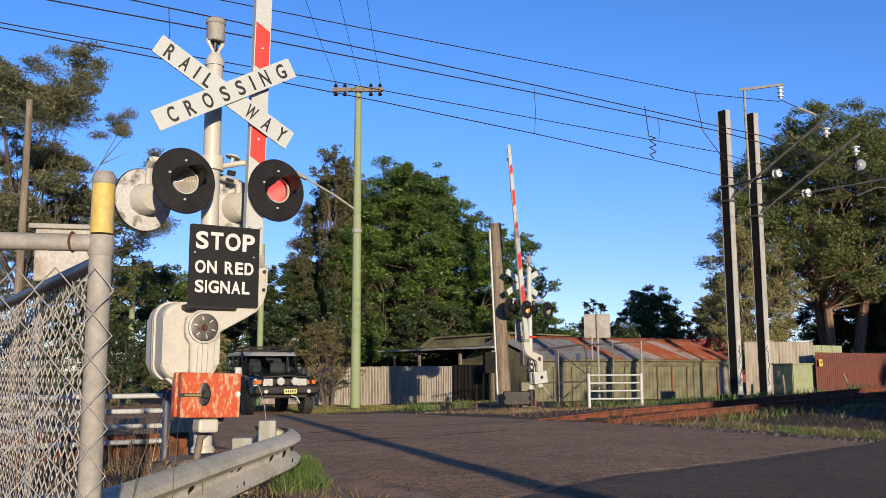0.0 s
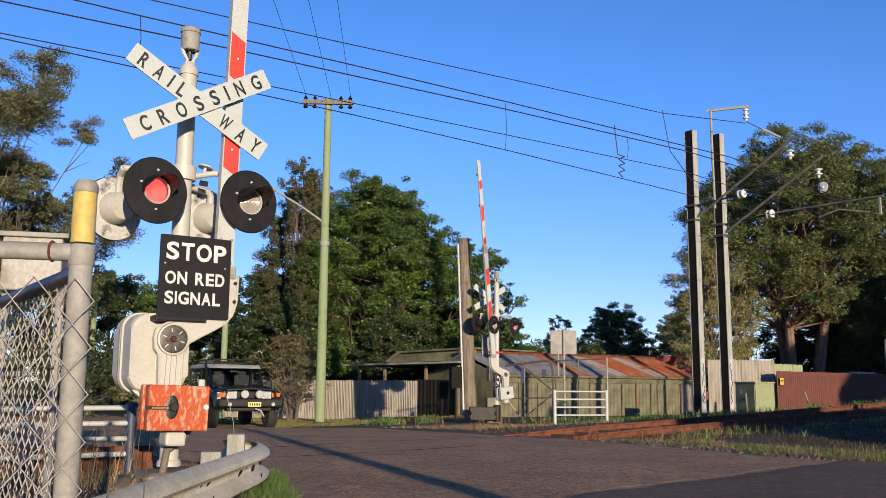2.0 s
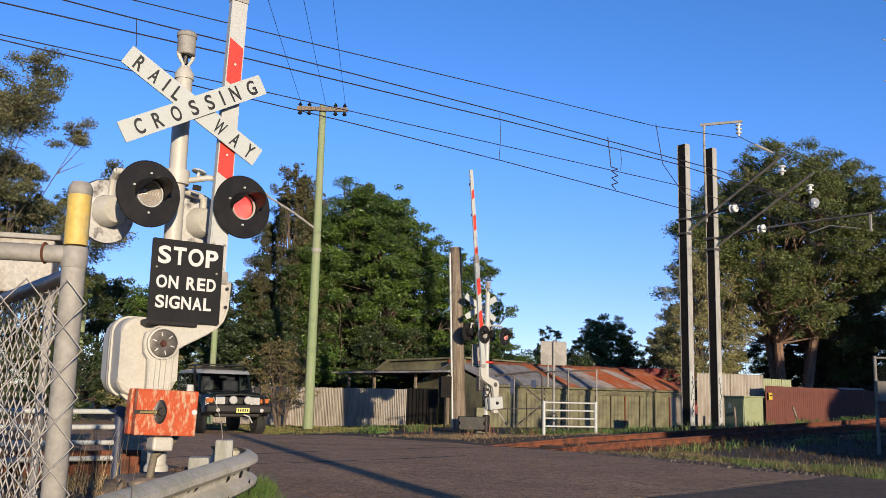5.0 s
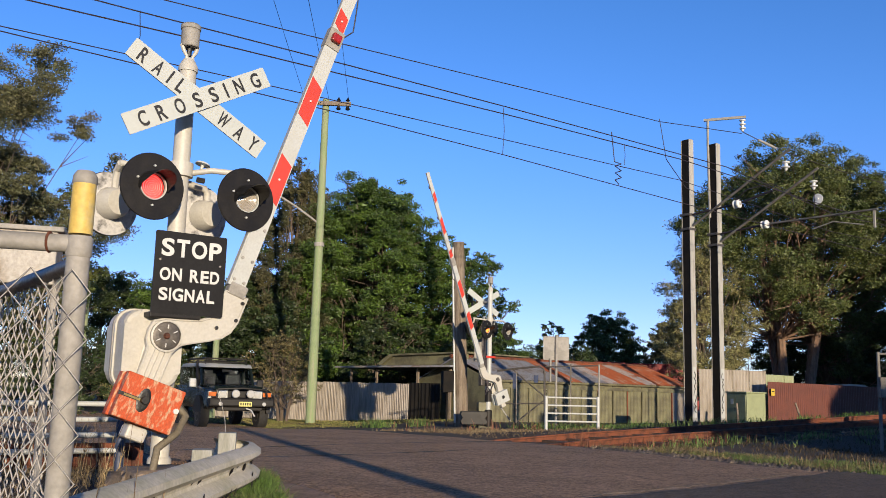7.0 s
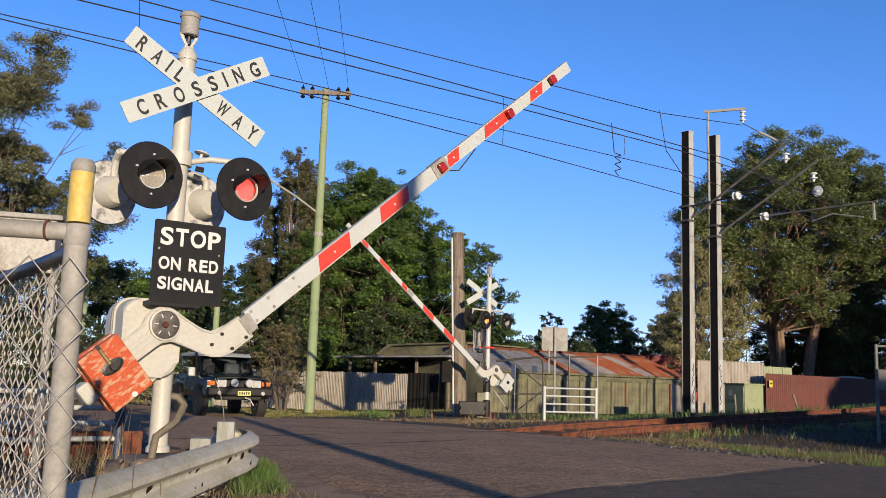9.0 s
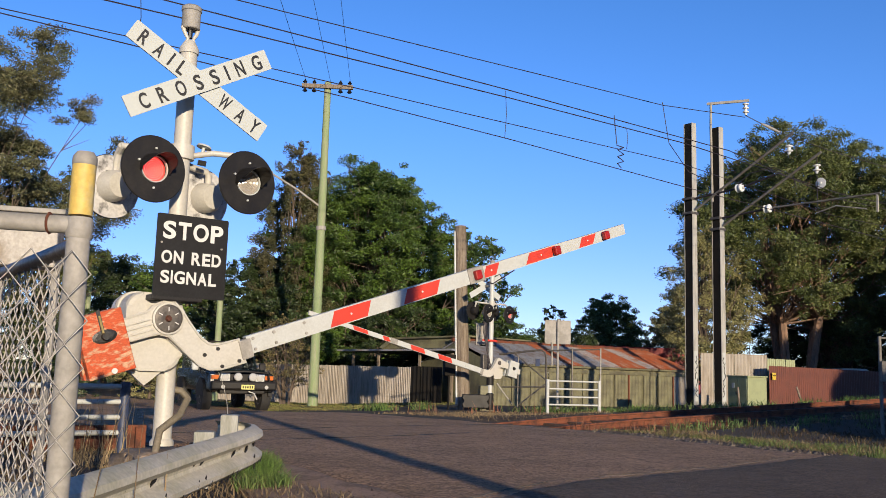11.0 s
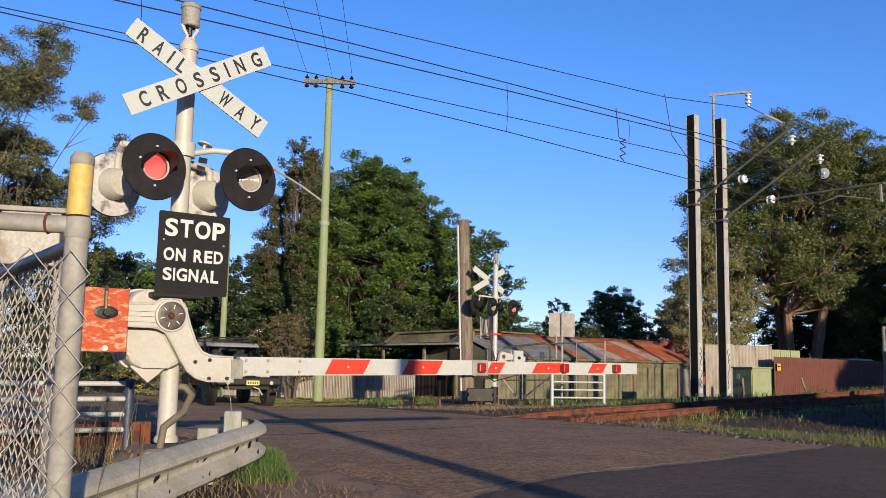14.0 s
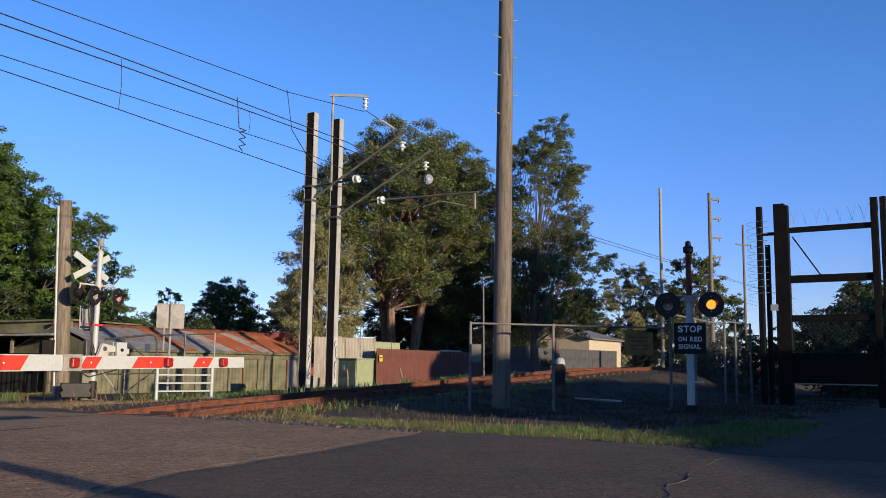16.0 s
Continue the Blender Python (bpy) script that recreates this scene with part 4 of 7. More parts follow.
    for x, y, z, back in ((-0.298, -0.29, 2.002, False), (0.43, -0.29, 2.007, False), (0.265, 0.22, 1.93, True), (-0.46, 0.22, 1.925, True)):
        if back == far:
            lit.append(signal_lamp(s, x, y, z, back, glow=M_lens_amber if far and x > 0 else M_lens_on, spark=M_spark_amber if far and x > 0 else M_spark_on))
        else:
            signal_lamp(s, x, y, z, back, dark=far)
    for x in (-0.30, 0.43):
        part("lamp_neck", tube(B(), [(x, 0.02 if x < 0 else -0.15, 2.23), (x, -0.15, 2.2), (x, -0.19, 2.1)], 0.022, 8), M_cream, s, "", True)
    part("lamp_neck", tube(B(), [(-0.45, 0.02, 2.21), (-0.45, 0.1, 2.17), (-0.448, 0.13, 2.1), (-0.448, 0.13, 2.0)], 0.028, 8), M_cream, s, "", True)
    sg = part("stop_sign", prism(B(), rounded(0.54, 0.605, 0.012, 2), -0.012, 0.0), M_signface, s, "black sign plate with white words")
    sg.location = (0.025, -0.29, 1.385)
    stop_words(sg, 1.0)
    part("plate_back", prism(B(), rounded(0.535, 0.6, 0.012, 2), 0.0005, 0.004), M_galv, sg, "grey metal sign back")
    for bx, bz in ((0.225, 0.08), (-0.23, 0.09)):
        part("rivet", cone(B(), (bx, -0.012, bz), (bx, -0.018, bz), 0.008, seg=8), M_galv, sg)
    part("sign_bracket", box(B(), (-0.06, -0.18, 1.075), (0.38, 0.24, 0.04), bev=0.008), M_black, s, "black steel bracket")
    # gate mechanism housing
    if far:
        h = part("gear_housing", prism(B(), [(x - 0.2, z + 0.42) for x, z in rounded(0.34, 0.5, 0.08, 5)], -0.2, 0.08, bev=0.03), M_cream, s, "pale cast gear housing")
        part("flange", prism(B(), [(x - 0.2, z + 0.42) for x, z in rounded(0.37, 0.53, 0.09, 5)], -0.1, -0.07), M_galv, h)
        part("shaft", cone(B(), (-0.13, 0.05, 0.6), (-0.13, 0.24, 0.6), 0.06, seg=14), M_capgrey, s)
        part("junction_box", box(B(), (0.3, 0.08, 0.62), (0.14, 0.14, 0.4), bev=0.02), M_capgrey, s, "dark junction box")
        part("mast_band", lathe(B(), [(0.075, 0.0), (0.1, 0.0), (0.1, 0.3), (0.075, 0.3)], None, 16), M_black, s, "black wrapped band")
        part("mast_band", lathe(B(), [(0.073, 0.42), (0.085, 0.42), (0.085, 0.5), (0.073, 0.5)], None, 16), M_black, s, "black wrapped band")
        for k, dx in enumerate((0.0, 0.05, 0.1)):
            part("cable", tube(B(), [(0.28 + dx, 0.15, 1.85), (0.25 + dx, 0.13, 1.4), (0.2 + 0.5 * dx, 0.14, 0.95), (0.22 - dx, 0.15, 0.55), (0.1 + dx, 0.12, 0.35 - 0.08 * k), (0.0, 0.1, 0.3), (-0.08, 0.1, 0.5)], 0.016, 8), M_cable, s, "hanging black cable", True)
        part("stay", cone(B(), (-0.15, 0.12, 0.05), (-0.62, 0.2, -0.5), 0.022, seg=8), M_galv, s, "thin steel stay")
        part("cross_strap", box(B(), (0.12, 0.1, 1.2), (0.5, 0.02, 0.05)), M_red, s, "faded red strap")
        g = gate_arm(s, 1.2, M_white)
        g.location = FAR_PIVOT
        part("weight_knob", cone(B(), (-0.49, 0.09, -0.03), (-0.49, 0.13, -0.03), 0.05, 0.03, 10), M_oil, g, "dark adjusting knob")
        return s, g, lit
    body = [(x * 1.0, z) for x, z in rounded(0.43, 0.57, 0.12, 6)]
    h = part("gear_housing", prism(B(), [(x - 0.165, z + 0.83) for x, z in body], -0.17, 0.26, bev=0.04), M_cream, s, "cream cast gear housing")
    rim = [(x * 1.06 - 0.165, z * 1.05 + 0.83) for x, z in body]
    part("flange", prism(B(), rim, 0.02, 0.045, bev=0.006), M_cream, h)
    part("flange", prism(B(), rim, 0.07, 0.095, bev=0.006), M_galv, h)
    part("lug", prism(B(), [(-0.34, 0.56), (-0.06, 0.56), (-0.2, 0.44)], -0.12, -0.06), M_cream, h)
    part("shaft", cone(B(), (PIVOT[0], -0.15, PIVOT[2]), (PIVOT[0], -0.28, PIVOT[2]), 0.06, seg=16), M_cream, s)
    part("hose", tube(B(), [(0.04, 0.12, 0.42), (0.16, 0.1, 0.4), (0.2, 0.06, 0.34), (0.1, -0.05, 0.22), (-0.06, -0.12, 0.12), (-0.1, -0.14, -0.1)], 0.028, 10), M_hose, s, "grey-brown flexible hose", True)
    g = gate_arm(s)
    g.location = PIVOT
    part("tip_wire", tube(B(), [(0.33, -0.2, 0.55), (0.355, -0.25, 0.45), (0.36, -0.32, 0.33), (0.345, -0.4, 0.2), (0.31, -0.48, 0.08), (0.25, -0.56, 0.0), (0.2, -0.62, -0.06)], 0.003, 5), M_galv, s)
    return s, g, lit


M_hose = mat("dusty_rubber_hose", (0.2, 0.17, 0.12), 0.7, scale=10)
nx, ny = un(2.27, 6.83)
_, near_gate, near_lamps = crossing_signal(pose(nx, ny, 0.40, 0, 0, TURN), "cream railway crossing signal with black lamps and a boom gate")
fx, fy = un(15.5, 19.5)
_, far_gate, far_lamps = crossing_signal(pose(fx, fy, 0.72, 0, 0, TURN + 180), "railway crossing signal seen from behind, boom gate, beyond the rails", True)

# ---- poles and wires ----
def pole(x, y, top, r0, r1, material, label, name="utility_pole", lean=(0, 0)):
    z = gz(x, y)
    t = thing(name, pose(x, y, z), label, "pole")
    part("shaft", tube(B(), [(lean[0] * k / 6, lean[1] * k / 6, -0.3 + (top - z + 0.3) * k / 6) for k in range(7)], [r0 + (r1 - r0) * k / 6 for k in range(7)], 14), material, t, smooth=True)
    return t


def wire(pts, r, name="overhead_wire", label="thin dark overhead line wire", sag=0.0, group="overhead wires"):
    ps = []
    for a, b in zip(pts, pts[1:]):
        for k in range(8):
            t = k / 8
            ps.append((*(a[i] + (b[i] - a[i]) * t for i in range(2)), a[2] + (b[2] - a[2]) * t - 4 * sag * t * (1 - t)))
    ps.append(pts[-1])
    single(name, tube(B(), ps, r, 5), M_cable, Matrix(), label, "wire", group)


def uz(u, n, z):
    return (*un(u, n), z)


M_porc0 = mat("grey_insulator", (0.3, 0.3, 0.3), 0.4, scale=10, bump=0.0)
p = pole(-3.24, 33.85, 11.95, 0.19, 0.13, M_gpole, "green-stained timber power pole with a crossarm, on the grass verge")
zz = 11.95 - gz(-3.24, 33.85)
part("crossarm", box(B(), (0, -0.17, zz - 0.2), (1.95, 0.12, 0.16), bev=0.01), M_wood, p, "weathered timber crossarm")
for x in (-0.85, -0.5, 0.5, 0.85):
    part("insulator", lathe(B(), [(0.05, -0.3), (0.1, -0.26), (0.06, -0.2), (0.03, -0.1), (0.05, 0.06), (0.09, 0.09), (0.05, 0.13), (0.02, 0.2)], Matrix.Translation((x, -0.17, zz - 0.14)), 10), M_black, p)
part("lamp_bracket", tube(B(), [(0, 0, zz - 4.9), (-0.9, -0.3, zz - 4.3), (-1.9, -0.6, zz - 3.75)], 0.04, 8), M_galv, p, "galvanised lamp bracket", True)
part("street_light", box(B(), (-2.1, -0.65, zz - 3.65), (0.6, 0.25, 0.14), pose(0, 0, 0, 0, 25, 15), bev=0.05), M_galv, p, "grey street light head")
part("band", lathe(B(), [(0.17, zz - 5.75), (0.19, zz - 5.75), (0.19, zz - 5.6), (0.17, zz - 5.6)], None, 14), M_galv, p)
p = pole(-7.85, 39.0, 6.5, 0.145, 0.115, M_gpole, "slim green timber pole behind the parked vehicle")
p = pole(-14.6, 42.5, 6.3, 0.15, 0.115, M_gpole, "distant green timber power pole with crossarm")
part("crossarm", box(B(), (0, 0, 6.4), (1.8, 0.1, 0.11)), M_wood, p)
p = pole(1.72, 25.45, 5.17, 0.2, 0.165, M_wood, "short grey timber post beside the far signal", "timber_post", (-0.22, 0))
part("conduit", cone(B(), (-0.2, -0.1, 0.1), (-0.38, -0.06, 5.0), 0.03, seg=8), M_white, p, "white cable conduit")
p = pole(9.44, 16.35, 13.5, 0.19, 0.14, M_darkwood, "tall grey timber pole with steel step pegs", "utility_pole", (0.12, 0))
for k in range(12):
    a = 1 if k % 2 else -1
    part("step_peg", cone(B(), (0.03 + a * 0.1, -0.05, 6.2 + k * 0.42), (0.03 + a * 0.3, -0.05, 6.24 + k * 0.42), 0.012, seg=6), M_galv, p)
for x, y, top, r in ((51.4, 61.3, 16.6, 0.17), (40.9, 44.0, 12.3, 0.15), (52.9, 53.2, 12.4, 0.12)):
    p = pole(x, y, top, r, r * 0.75, M_galv if top > 16 else M_wood, "distant slim pale mast beyond the fence" if top > 16 else "distant timber power pole beyond the fence")
    for k in range(0 if top > 16 else 1 if x > 50 else 4):
        h = top - gz(x, y) - (1.6 if x > 50 else 0.4 + 1.25 * k)
        part("crossarm", box(B(), (0.0 if x > 50 else 0.45, 0, h), (1.6 if x > 50 else 0.9, 0.1, 0.1)), M_wood, p)
        part("insulator", cone(B(), (0.8, 0, h - 0.2), (0.8, 0, h + 0.12), 0.06, 0.04, 8), M_porc0, p)

# contact and catenary wires
wire([uz(-45, 12.7, 6.4), uz(3.4, 12.7, 6.25), uz(7.0, 12.7, 6.27), uz(10.3, 12.7, 6.27), uz(16.9, 12.7, 6.22), uz(24, 14.3, 6.3), uz(75, 12.7, 6.6)], 0.011)
wire([uz(-45, 12.3, 6.1), uz(1.7, 12.3, 5.84), uz(4.9, 12.3, 5.91), uz(10.0, 12.3, 5.96), uz(14.8, 12.3, 5.96), uz(23, 13.6, 6.2), uz(75, 12.3, 6.5)], 0.011)
wire([uz(-45, 12.7, 5.5), uz(1.8, 12.7, 5.56), uz(5.7, 12.7, 5.61), uz(10.3, 12.7, 5.63), uz(15.3, 12.7, 5.65), uz(23.5, 14.2, 5.75), uz(75, 12.7, 5.5)], 0.0085)
wire([uz(-45, 12.3, 5.4), uz(1.7, 12.3, 5.35), uz(6.8, 12.3, 5.28), uz(10, 12.3, 5.2), uz(15.1, 12.3, 5.01), uz(24, 13.0, 5.0), uz(75, 12.3, 5.2)], 0.009)
wire([uz(-45, 17.5, 8.7), uz(4.65, 17.5, 8.61), uz(9.4, 17.5, 8.74), uz(15.4, 17.5, 8.93), uz(20.2, 17.5, 9.06), uz(23.8, 17.25, 9.33)], 0.0125)
for u, z0, z1, n in ((3.4, 6.1, 5.4, 12.3), (10.0, 6.1, 5.21, 12.35), (13.1, 5.97, 5.53, 12.3)):
    wire([uz(u, n, z0), uz(u + 0.03, n, (z0 + z1) / 2), uz(u, n, z1)], 0.006, "dropper", "thin vertical dropper wire between overhead lines", group="droppers")
wire([uz(12.95, 12.5, 6.24), uz(12.93, 12.4, 5.6)] + [uz(12.93 + 0.09 * (-1) ** k, 12.3, 5.55 - 0.07 * k) for k in range(6)] + [uz(12.95, 12.3, 5.12)], 0.01, "dropper", "dark dropper wire with a loose coil", group="droppers")
for x0, x1 in ((-4.06, -3.6), (-3.13, -2.4), (-2.37, -1.4)):
    wire([(x0, 33.7, 11.95), (x1, -10, 12.0)], 0.008, "service_wire", "thin power line from the timber pole", 0.35, "service lines")

# ---- overhead line masts ----
M_mast = mat("grey_painted_steel_mast", (0.47, 0.46, 0.42), 0.7, 0.0, col2=(0.34, 0.33, 0.3), scale=2, fine=40, var=0.15, bump=0.1, stretch=(3, 3, 0.5))
# near black; stands for shade on the mast webs and carport fence panel
M_webdark = mat("shade_and_dark_steel", (0.01, 0.0095, 0.009), 0.85, col2=(0.018, 0.015, 0.012), scale=3, fine=40, var=0.2, bump=0.15)
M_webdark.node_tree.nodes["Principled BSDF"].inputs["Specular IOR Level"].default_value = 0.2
M_strut = mat("dull_steel_tube", (0.2, 0.19, 0.17), 0.7, 0.1, col2=(0.14, 0.125, 0.11), scale=4, fine=40, var=0.15, bump=0.1)
M_porc = mat("white_porcelain", (0.8, 0.8, 0.78), 0.25, scale=10, var=0.05, bump=0.0)


def disc_stack(root, p, axis, k=2, r=0.13):
    """Porcelain insulator discs along an axis."""
    q = Vector(axis).to_track_quat("Z", "Y").to_matrix().to_4x4()
    prof = [(0.03, -0.02)]
    for i in range(k):
        z = i * 0.13
        prof += [(0.045, z), (r, z + 0.01), (r * 0.95, z + 0.04), (0.05, z + 0.06)]
    prof += [(0.03, k * 0.13)]
    return part("insulator", lathe(B(), prof, Matrix.Translation(p) @ q, 14), M_porc, root, "white porcelain insulator", True)


def line_mast(u, n, top, lower, upper, label, arm=True):
    x, y, z = gun(u, n)
    t = thing("overhead_line_mast", pose(x, y, z, 0, 0, TURN), label, "railway mast", "overhead line masts")
    h = top - z
    for s in (-1, 1):
        part("flange", box(B(), (0.01, s * 0.15, h / 2), (0.21, 0.02, h)), M_mast, t)
    # recess shade of the channel is put into the web's colour
    part("web", box(B(), (-0.075, 0, h / 2), (0.016, 0.276, h)), M_webdark, t, "web coloured dark for the shade between flanges")
    part("paint_band", box(B(), (0, -0.163, 1.15), (0.15, 0.004, 1.5)), M_white, t, "scuffed white painted band")
    rng = np.random.default_rng(int(u * 10))
    for k in range(7):
        part("paint_mark", tube(B(), [(-0.07 + 0.14 * rng.random(), -0.167, 0.55 + 0.17 * k), (-0.07 + 0.14 * rng.random(), -0.167, 0.64 + 0.17 * k), (-0.07 + 0.14 * rng.random(), -0.167, 0.74 + 0.17 * k)], 0.013, 5), M_black, t)
    part("footing", box(B(), (0, 0, 0.08), (0.7, 0.7, 0.42), bev=0.04), M_sleeper, t, "rust-stained footing")
    zl, zu = lower - z, upper - z
    for zc in (zl, zu):
        part("clamp", box(B(), (0, 0, zc), (0.34, 0.36, 0.07)), M_capgrey, t, "steel clamp")
    part("strut", cone(B(), (0, -0.2, zl + 0.1), (0, -3.6, zl + 1.85), 0.038, seg=10), M_strut, t, "dull dark strut", True)
    part("stay_tube", cone(B(), (0, -0.15, zu), (0, -1.75, zu + 0.08), 0.03, seg=8), M_cable, t, "black insulated tube")
    disc_stack(t, (0, -1.72, zu + 0.08), (0, -1, 0.05))
    if not arm:
        part("registration_tube", cone(B(), (0, -1.9, zu + 0.09), (0, -3.0, zu + 0.3), 0.03, seg=10), M_cable, t, "", True)
        disc_stack(t, (0, -3.45, zl + 1.5), (0, 0, -1), 2, 0.11)
        return t, h
    part("registration_tube", cone(B(), (0, -1.9, zu + 0.09), (0, -5.3, zu + 0.05), 0.032, seg=10), M_strut, t, "dull dark tube", True)
    part("steady_arm", tube(B(), [(0, -3.4, zu - 0.25), (0, -4.0, zu - 0.12), (0, -4.9, zu - 0.33)], 0.018, 6), M_galv, t)
    part("drop_bracket", box(B(), (0, -5.2, zu - 0.2), (0.05, 0.05, 0.5)), M_galv, t)
    disc_stack(t, (0, -3.45, zl + 1.5), (0, 0, -1), 2, 0.11)
    part("hanger", cone(B(), (0, -3.45, zl + 1.75), (0, -3.45, zl + 0.2), 0.01, seg=5), M_cable, t)
    disc_stack(t, (0, -3.55, zl + 0.95), (1, 0, 0), 1, 0.16)
    part("jumper", tube(B(), [(0.1, -0.5, zu + 0.9), (0.3, -1.0, zu + 1.35), (0.5, -1.7, zu + 1.45), (0.6, -2.3, zu + 1.1), (0.6, -2.4, zu + 0.7)], 0.014, 5), M_cable, t, "", True)
    return t, h


line_mast(22.08, 18.03, 8.95, 6.1, 6.55, "steel overhead line mast with insulated bracket, beside the track", False)
t, h = line_mast(23.37, 18.0, 9.05, 5.75, 6.1, "steel overhead line mast carrying a feeder arm")
part("feeder_post", tube(B(), [(-0.1, 0.12, h - 2.4), (-0.14, 0.12, h), (-0.15, 0.1, h + 0.78)], 0.04, 8), M_galv, t, "", True)
part("feeder_arm", box(B(), (0.12, -0.35, h + 0.8), (0.05, 1.3, 0.08), pose(0, 0, 0, 0, 0, 32)), M_galv, t)
disc_stack(t, (0.42, -0.8, h + 0.72), (0, 0, -1), 3, 0.1)
part("feeder_tail", tube(B(), [(0.42, -0.8, h + 0.32), (0.8, -0.9, h + 0.2), (1.0, -0.95, h + 0.14)], 0.014, 6), M_cable, t)
part("feeder_clamp", tube(B(), [(1.0, -0.95, h + 0.14), (1.3, -1.02, h + 0.06), (1.75, -1.1, h - 0.04)], [0.03, 0.05, 0.035], 8), M_galv, t, "grey strain clamp")
part("feeder_tail", tube(B(), [(1.75, -1.1, h - 0.04), (4.0, -1.4, h - 0.3), (9.0, -2.0, h - 0.6)], 0.012, 6), M_cable, t)
wire([uz(20.2, 17.5, 9.15), uz(20.6, 17.6, 8.0), uz(21.6, 17.7, 7.3), uz(22.2, 17.6, 7.15)], 0.012, "jumper_wire", "loose dark jumper wire hanging beside the mast")

def chain_link(w, h, p=0.04, q=0.042, r=0.0017):
    """Woven wire mesh in x, z: zigzag wires that touch their neighbours."""
    k, rows = int(w / p), int(h / q)
    i, j, c = np.meshgrid(np.arange(k), np.arange(rows + 1), np.arange(3), indexing="ij")
    a = c * 2 * np.pi / 3
    x = (i + ((i + j) % 2)) * p + r * np.cos(a)
    y = r * 1.5 * np.where((i + j) % 2, 1, -1) + r * np.sin(a)
    z = j * q + 0.0 * a
    v = np.stack([x, y, z], -1).reshape(-1, 3)
    n = (i * (rows + 1) + j) * 3
    b = n[:, :-1, :]
    f = np.stack([b + c[:, :-1, :], b + (c[:, :-1, :] + 1) % 3, b + 3 + (c[:, :-1, :] + 1) % 3, b + 3 + c[:, :-1, :]], -1).reshape(-1, 4)
    return v, f


def mesh_panel(root, w, h, p=0.04, q=0.042, r=0.0017, material=None):
    v, f = chain_link(w, h, p, q, r)
    ob = new("chain_link_mesh", array_mesh("chain_link_mesh", v, f, material or M_wire))
    ob.parent = root
    ob["kind"] = "stuff"
    return ob


# yellow notice colour, taken down to ochre for the shade on it
M_ochre = mat("shade_dulled_yellow_plate", (0.30, 0.15, 0.025), 0.7, col2=(0.2, 0.1, 0.02), scale=6, var=0.15)
M_dullwire = mat("dull_dark_wire", (0.15, 0.15, 0.15), 0.6, 0.2, scale=20, bump=0.0)


# ---- sheds and fences beyond the railway ----
def corrugated(w, h, pitch=0.09, deep=0.018, wob=0.0):
    """Upright corrugated sheet in x, z with its foot at z = 0."""
    bm = B()
    k = max(4, int(w / pitch * 4))
    lo, hi = [], []
    for i in range(k + 1):
        x = w * i / k
        y = deep * math.sin(2 * math.pi * x / pitch)
        j = wob * noise.noise(Vector((x * 1.2, h, 0)))
        lo.append(bm.verts.new((x, y, 0)))
        hi.append(bm.verts.new((x, y, h + j)))
    lo2 = [bm.verts.new((v.co.x, v.co.y + 0.012, 0)) for v in lo]
    hi2 = [bm.verts.new((v.co.x, v.co.y + 0.012, v.co.z)) for v in hi]
    for i in range(k):
        bm.faces.new((lo[i], lo[i + 1], hi[i + 1], hi[i]))
        bm.faces.new((lo2[i + 1], lo2[i], hi2[i], hi2[i + 1]))
        bm.faces.new((hi[i], hi[i + 1], hi2[i + 1], hi2[i]))
    return bm


def span(a, b, z):
    """Pose at a with x towards b, and the length."""
    d = math.hypot(b[0] - a[0], b[1] - a[1])
    return pose(a[0], a[1], z, 0, 0, math.degrees(math.atan2(b[1] - a[1], b[0] - a[0]))), d


def sheet_fence(a, b, z, h, material, label, sheet=0.85, pitch=0.09, wob=0.02):
    m, d = span(a, b, z)
    t = thing("sheet_fence", m, label, "fence")
    k = max(1, round(d / sheet))
    w = d / k
    for i in range(k):
        o = part("sheet", corrugated(w - 0.01, h, pitch, 0.016, wob), material, t)
        o.location = (i * w, 0.006 * (i % 2), 0)
    part("rail", box(B(), (d / 2, 0.05, h - 0.2), (d, 0.05, 0.07)), M_wood, t)
    return t


sheet_fence((-9.5, 42.9), (-3.9, 39.0), -0.55, 1.75, M_iron, "grey corrugated steel fence along the grass verge")
sheet_fence((-0.55, 35.95), (0.34, 35.15), -0.42, 1.62, M_iron, "grey-brown corrugated steel fence below the carport roof")
# shadow over this stretch of fence is put into its sheet colour
sheet_fence((0.34, 35.15), (1.5, 34.1), -0.42, 1.66, M_webdark, "sheet fence panel below the carport roof, coloured dark as shade", 0.6, 0.2, 0.0)
sheet_fence((-3.9, 39.0), (-0.55, 35.95), -0.42, 1.62, M_iron, "grey-brown corrugated steel fence below the carport roof")

# low carport roof with olive gable
m, d = span((-2.2, 38.6), (1.9, 34.66), -0.2)
t = thing("carport", m, "open dark carport with an olive sheet roof behind the fence", "carport")
part("roof", prism(B(), [(-0.3, 2.0), (d + 0.4, 2.06), (d + 0.4, 2.13), (-0.3, 2.07)], -0.5, 5), M_zinc, t, "grey sheet roof")
part("gable", prism(B(), [(1.5, 2.15), (2.1, 2.55), (d + 0.2, 2.62), (d + 0.2, 2.2)], 0.6, 0.8), M_olive, t, "olive upper gable")
part("upper_roof", prism(B(), [(1.3, 2.2), (2.0, 2.6), (d + 0.3, 2.68), (d + 0.3, 2.62), (2.1, 2.53), (1.5, 2.14)], 0.4, 5), M_olive, t)
part("back_wall", box(B(), (d / 2, 4.9, 1.0), (d, 0.1, 2.0)), M_dark, t, "dark back wall")
for x in (0.1, 1.6, 3.9, d - 0.1):
    part("post", box(B(), (x, 0.1, 1.0), (0.09, 0.09, 2.0)), M_wood, t)

# long shed with patched roof, its eave along the railway
m, d = span((3.3, 33.0), (12.44, 38.94), -0.12)
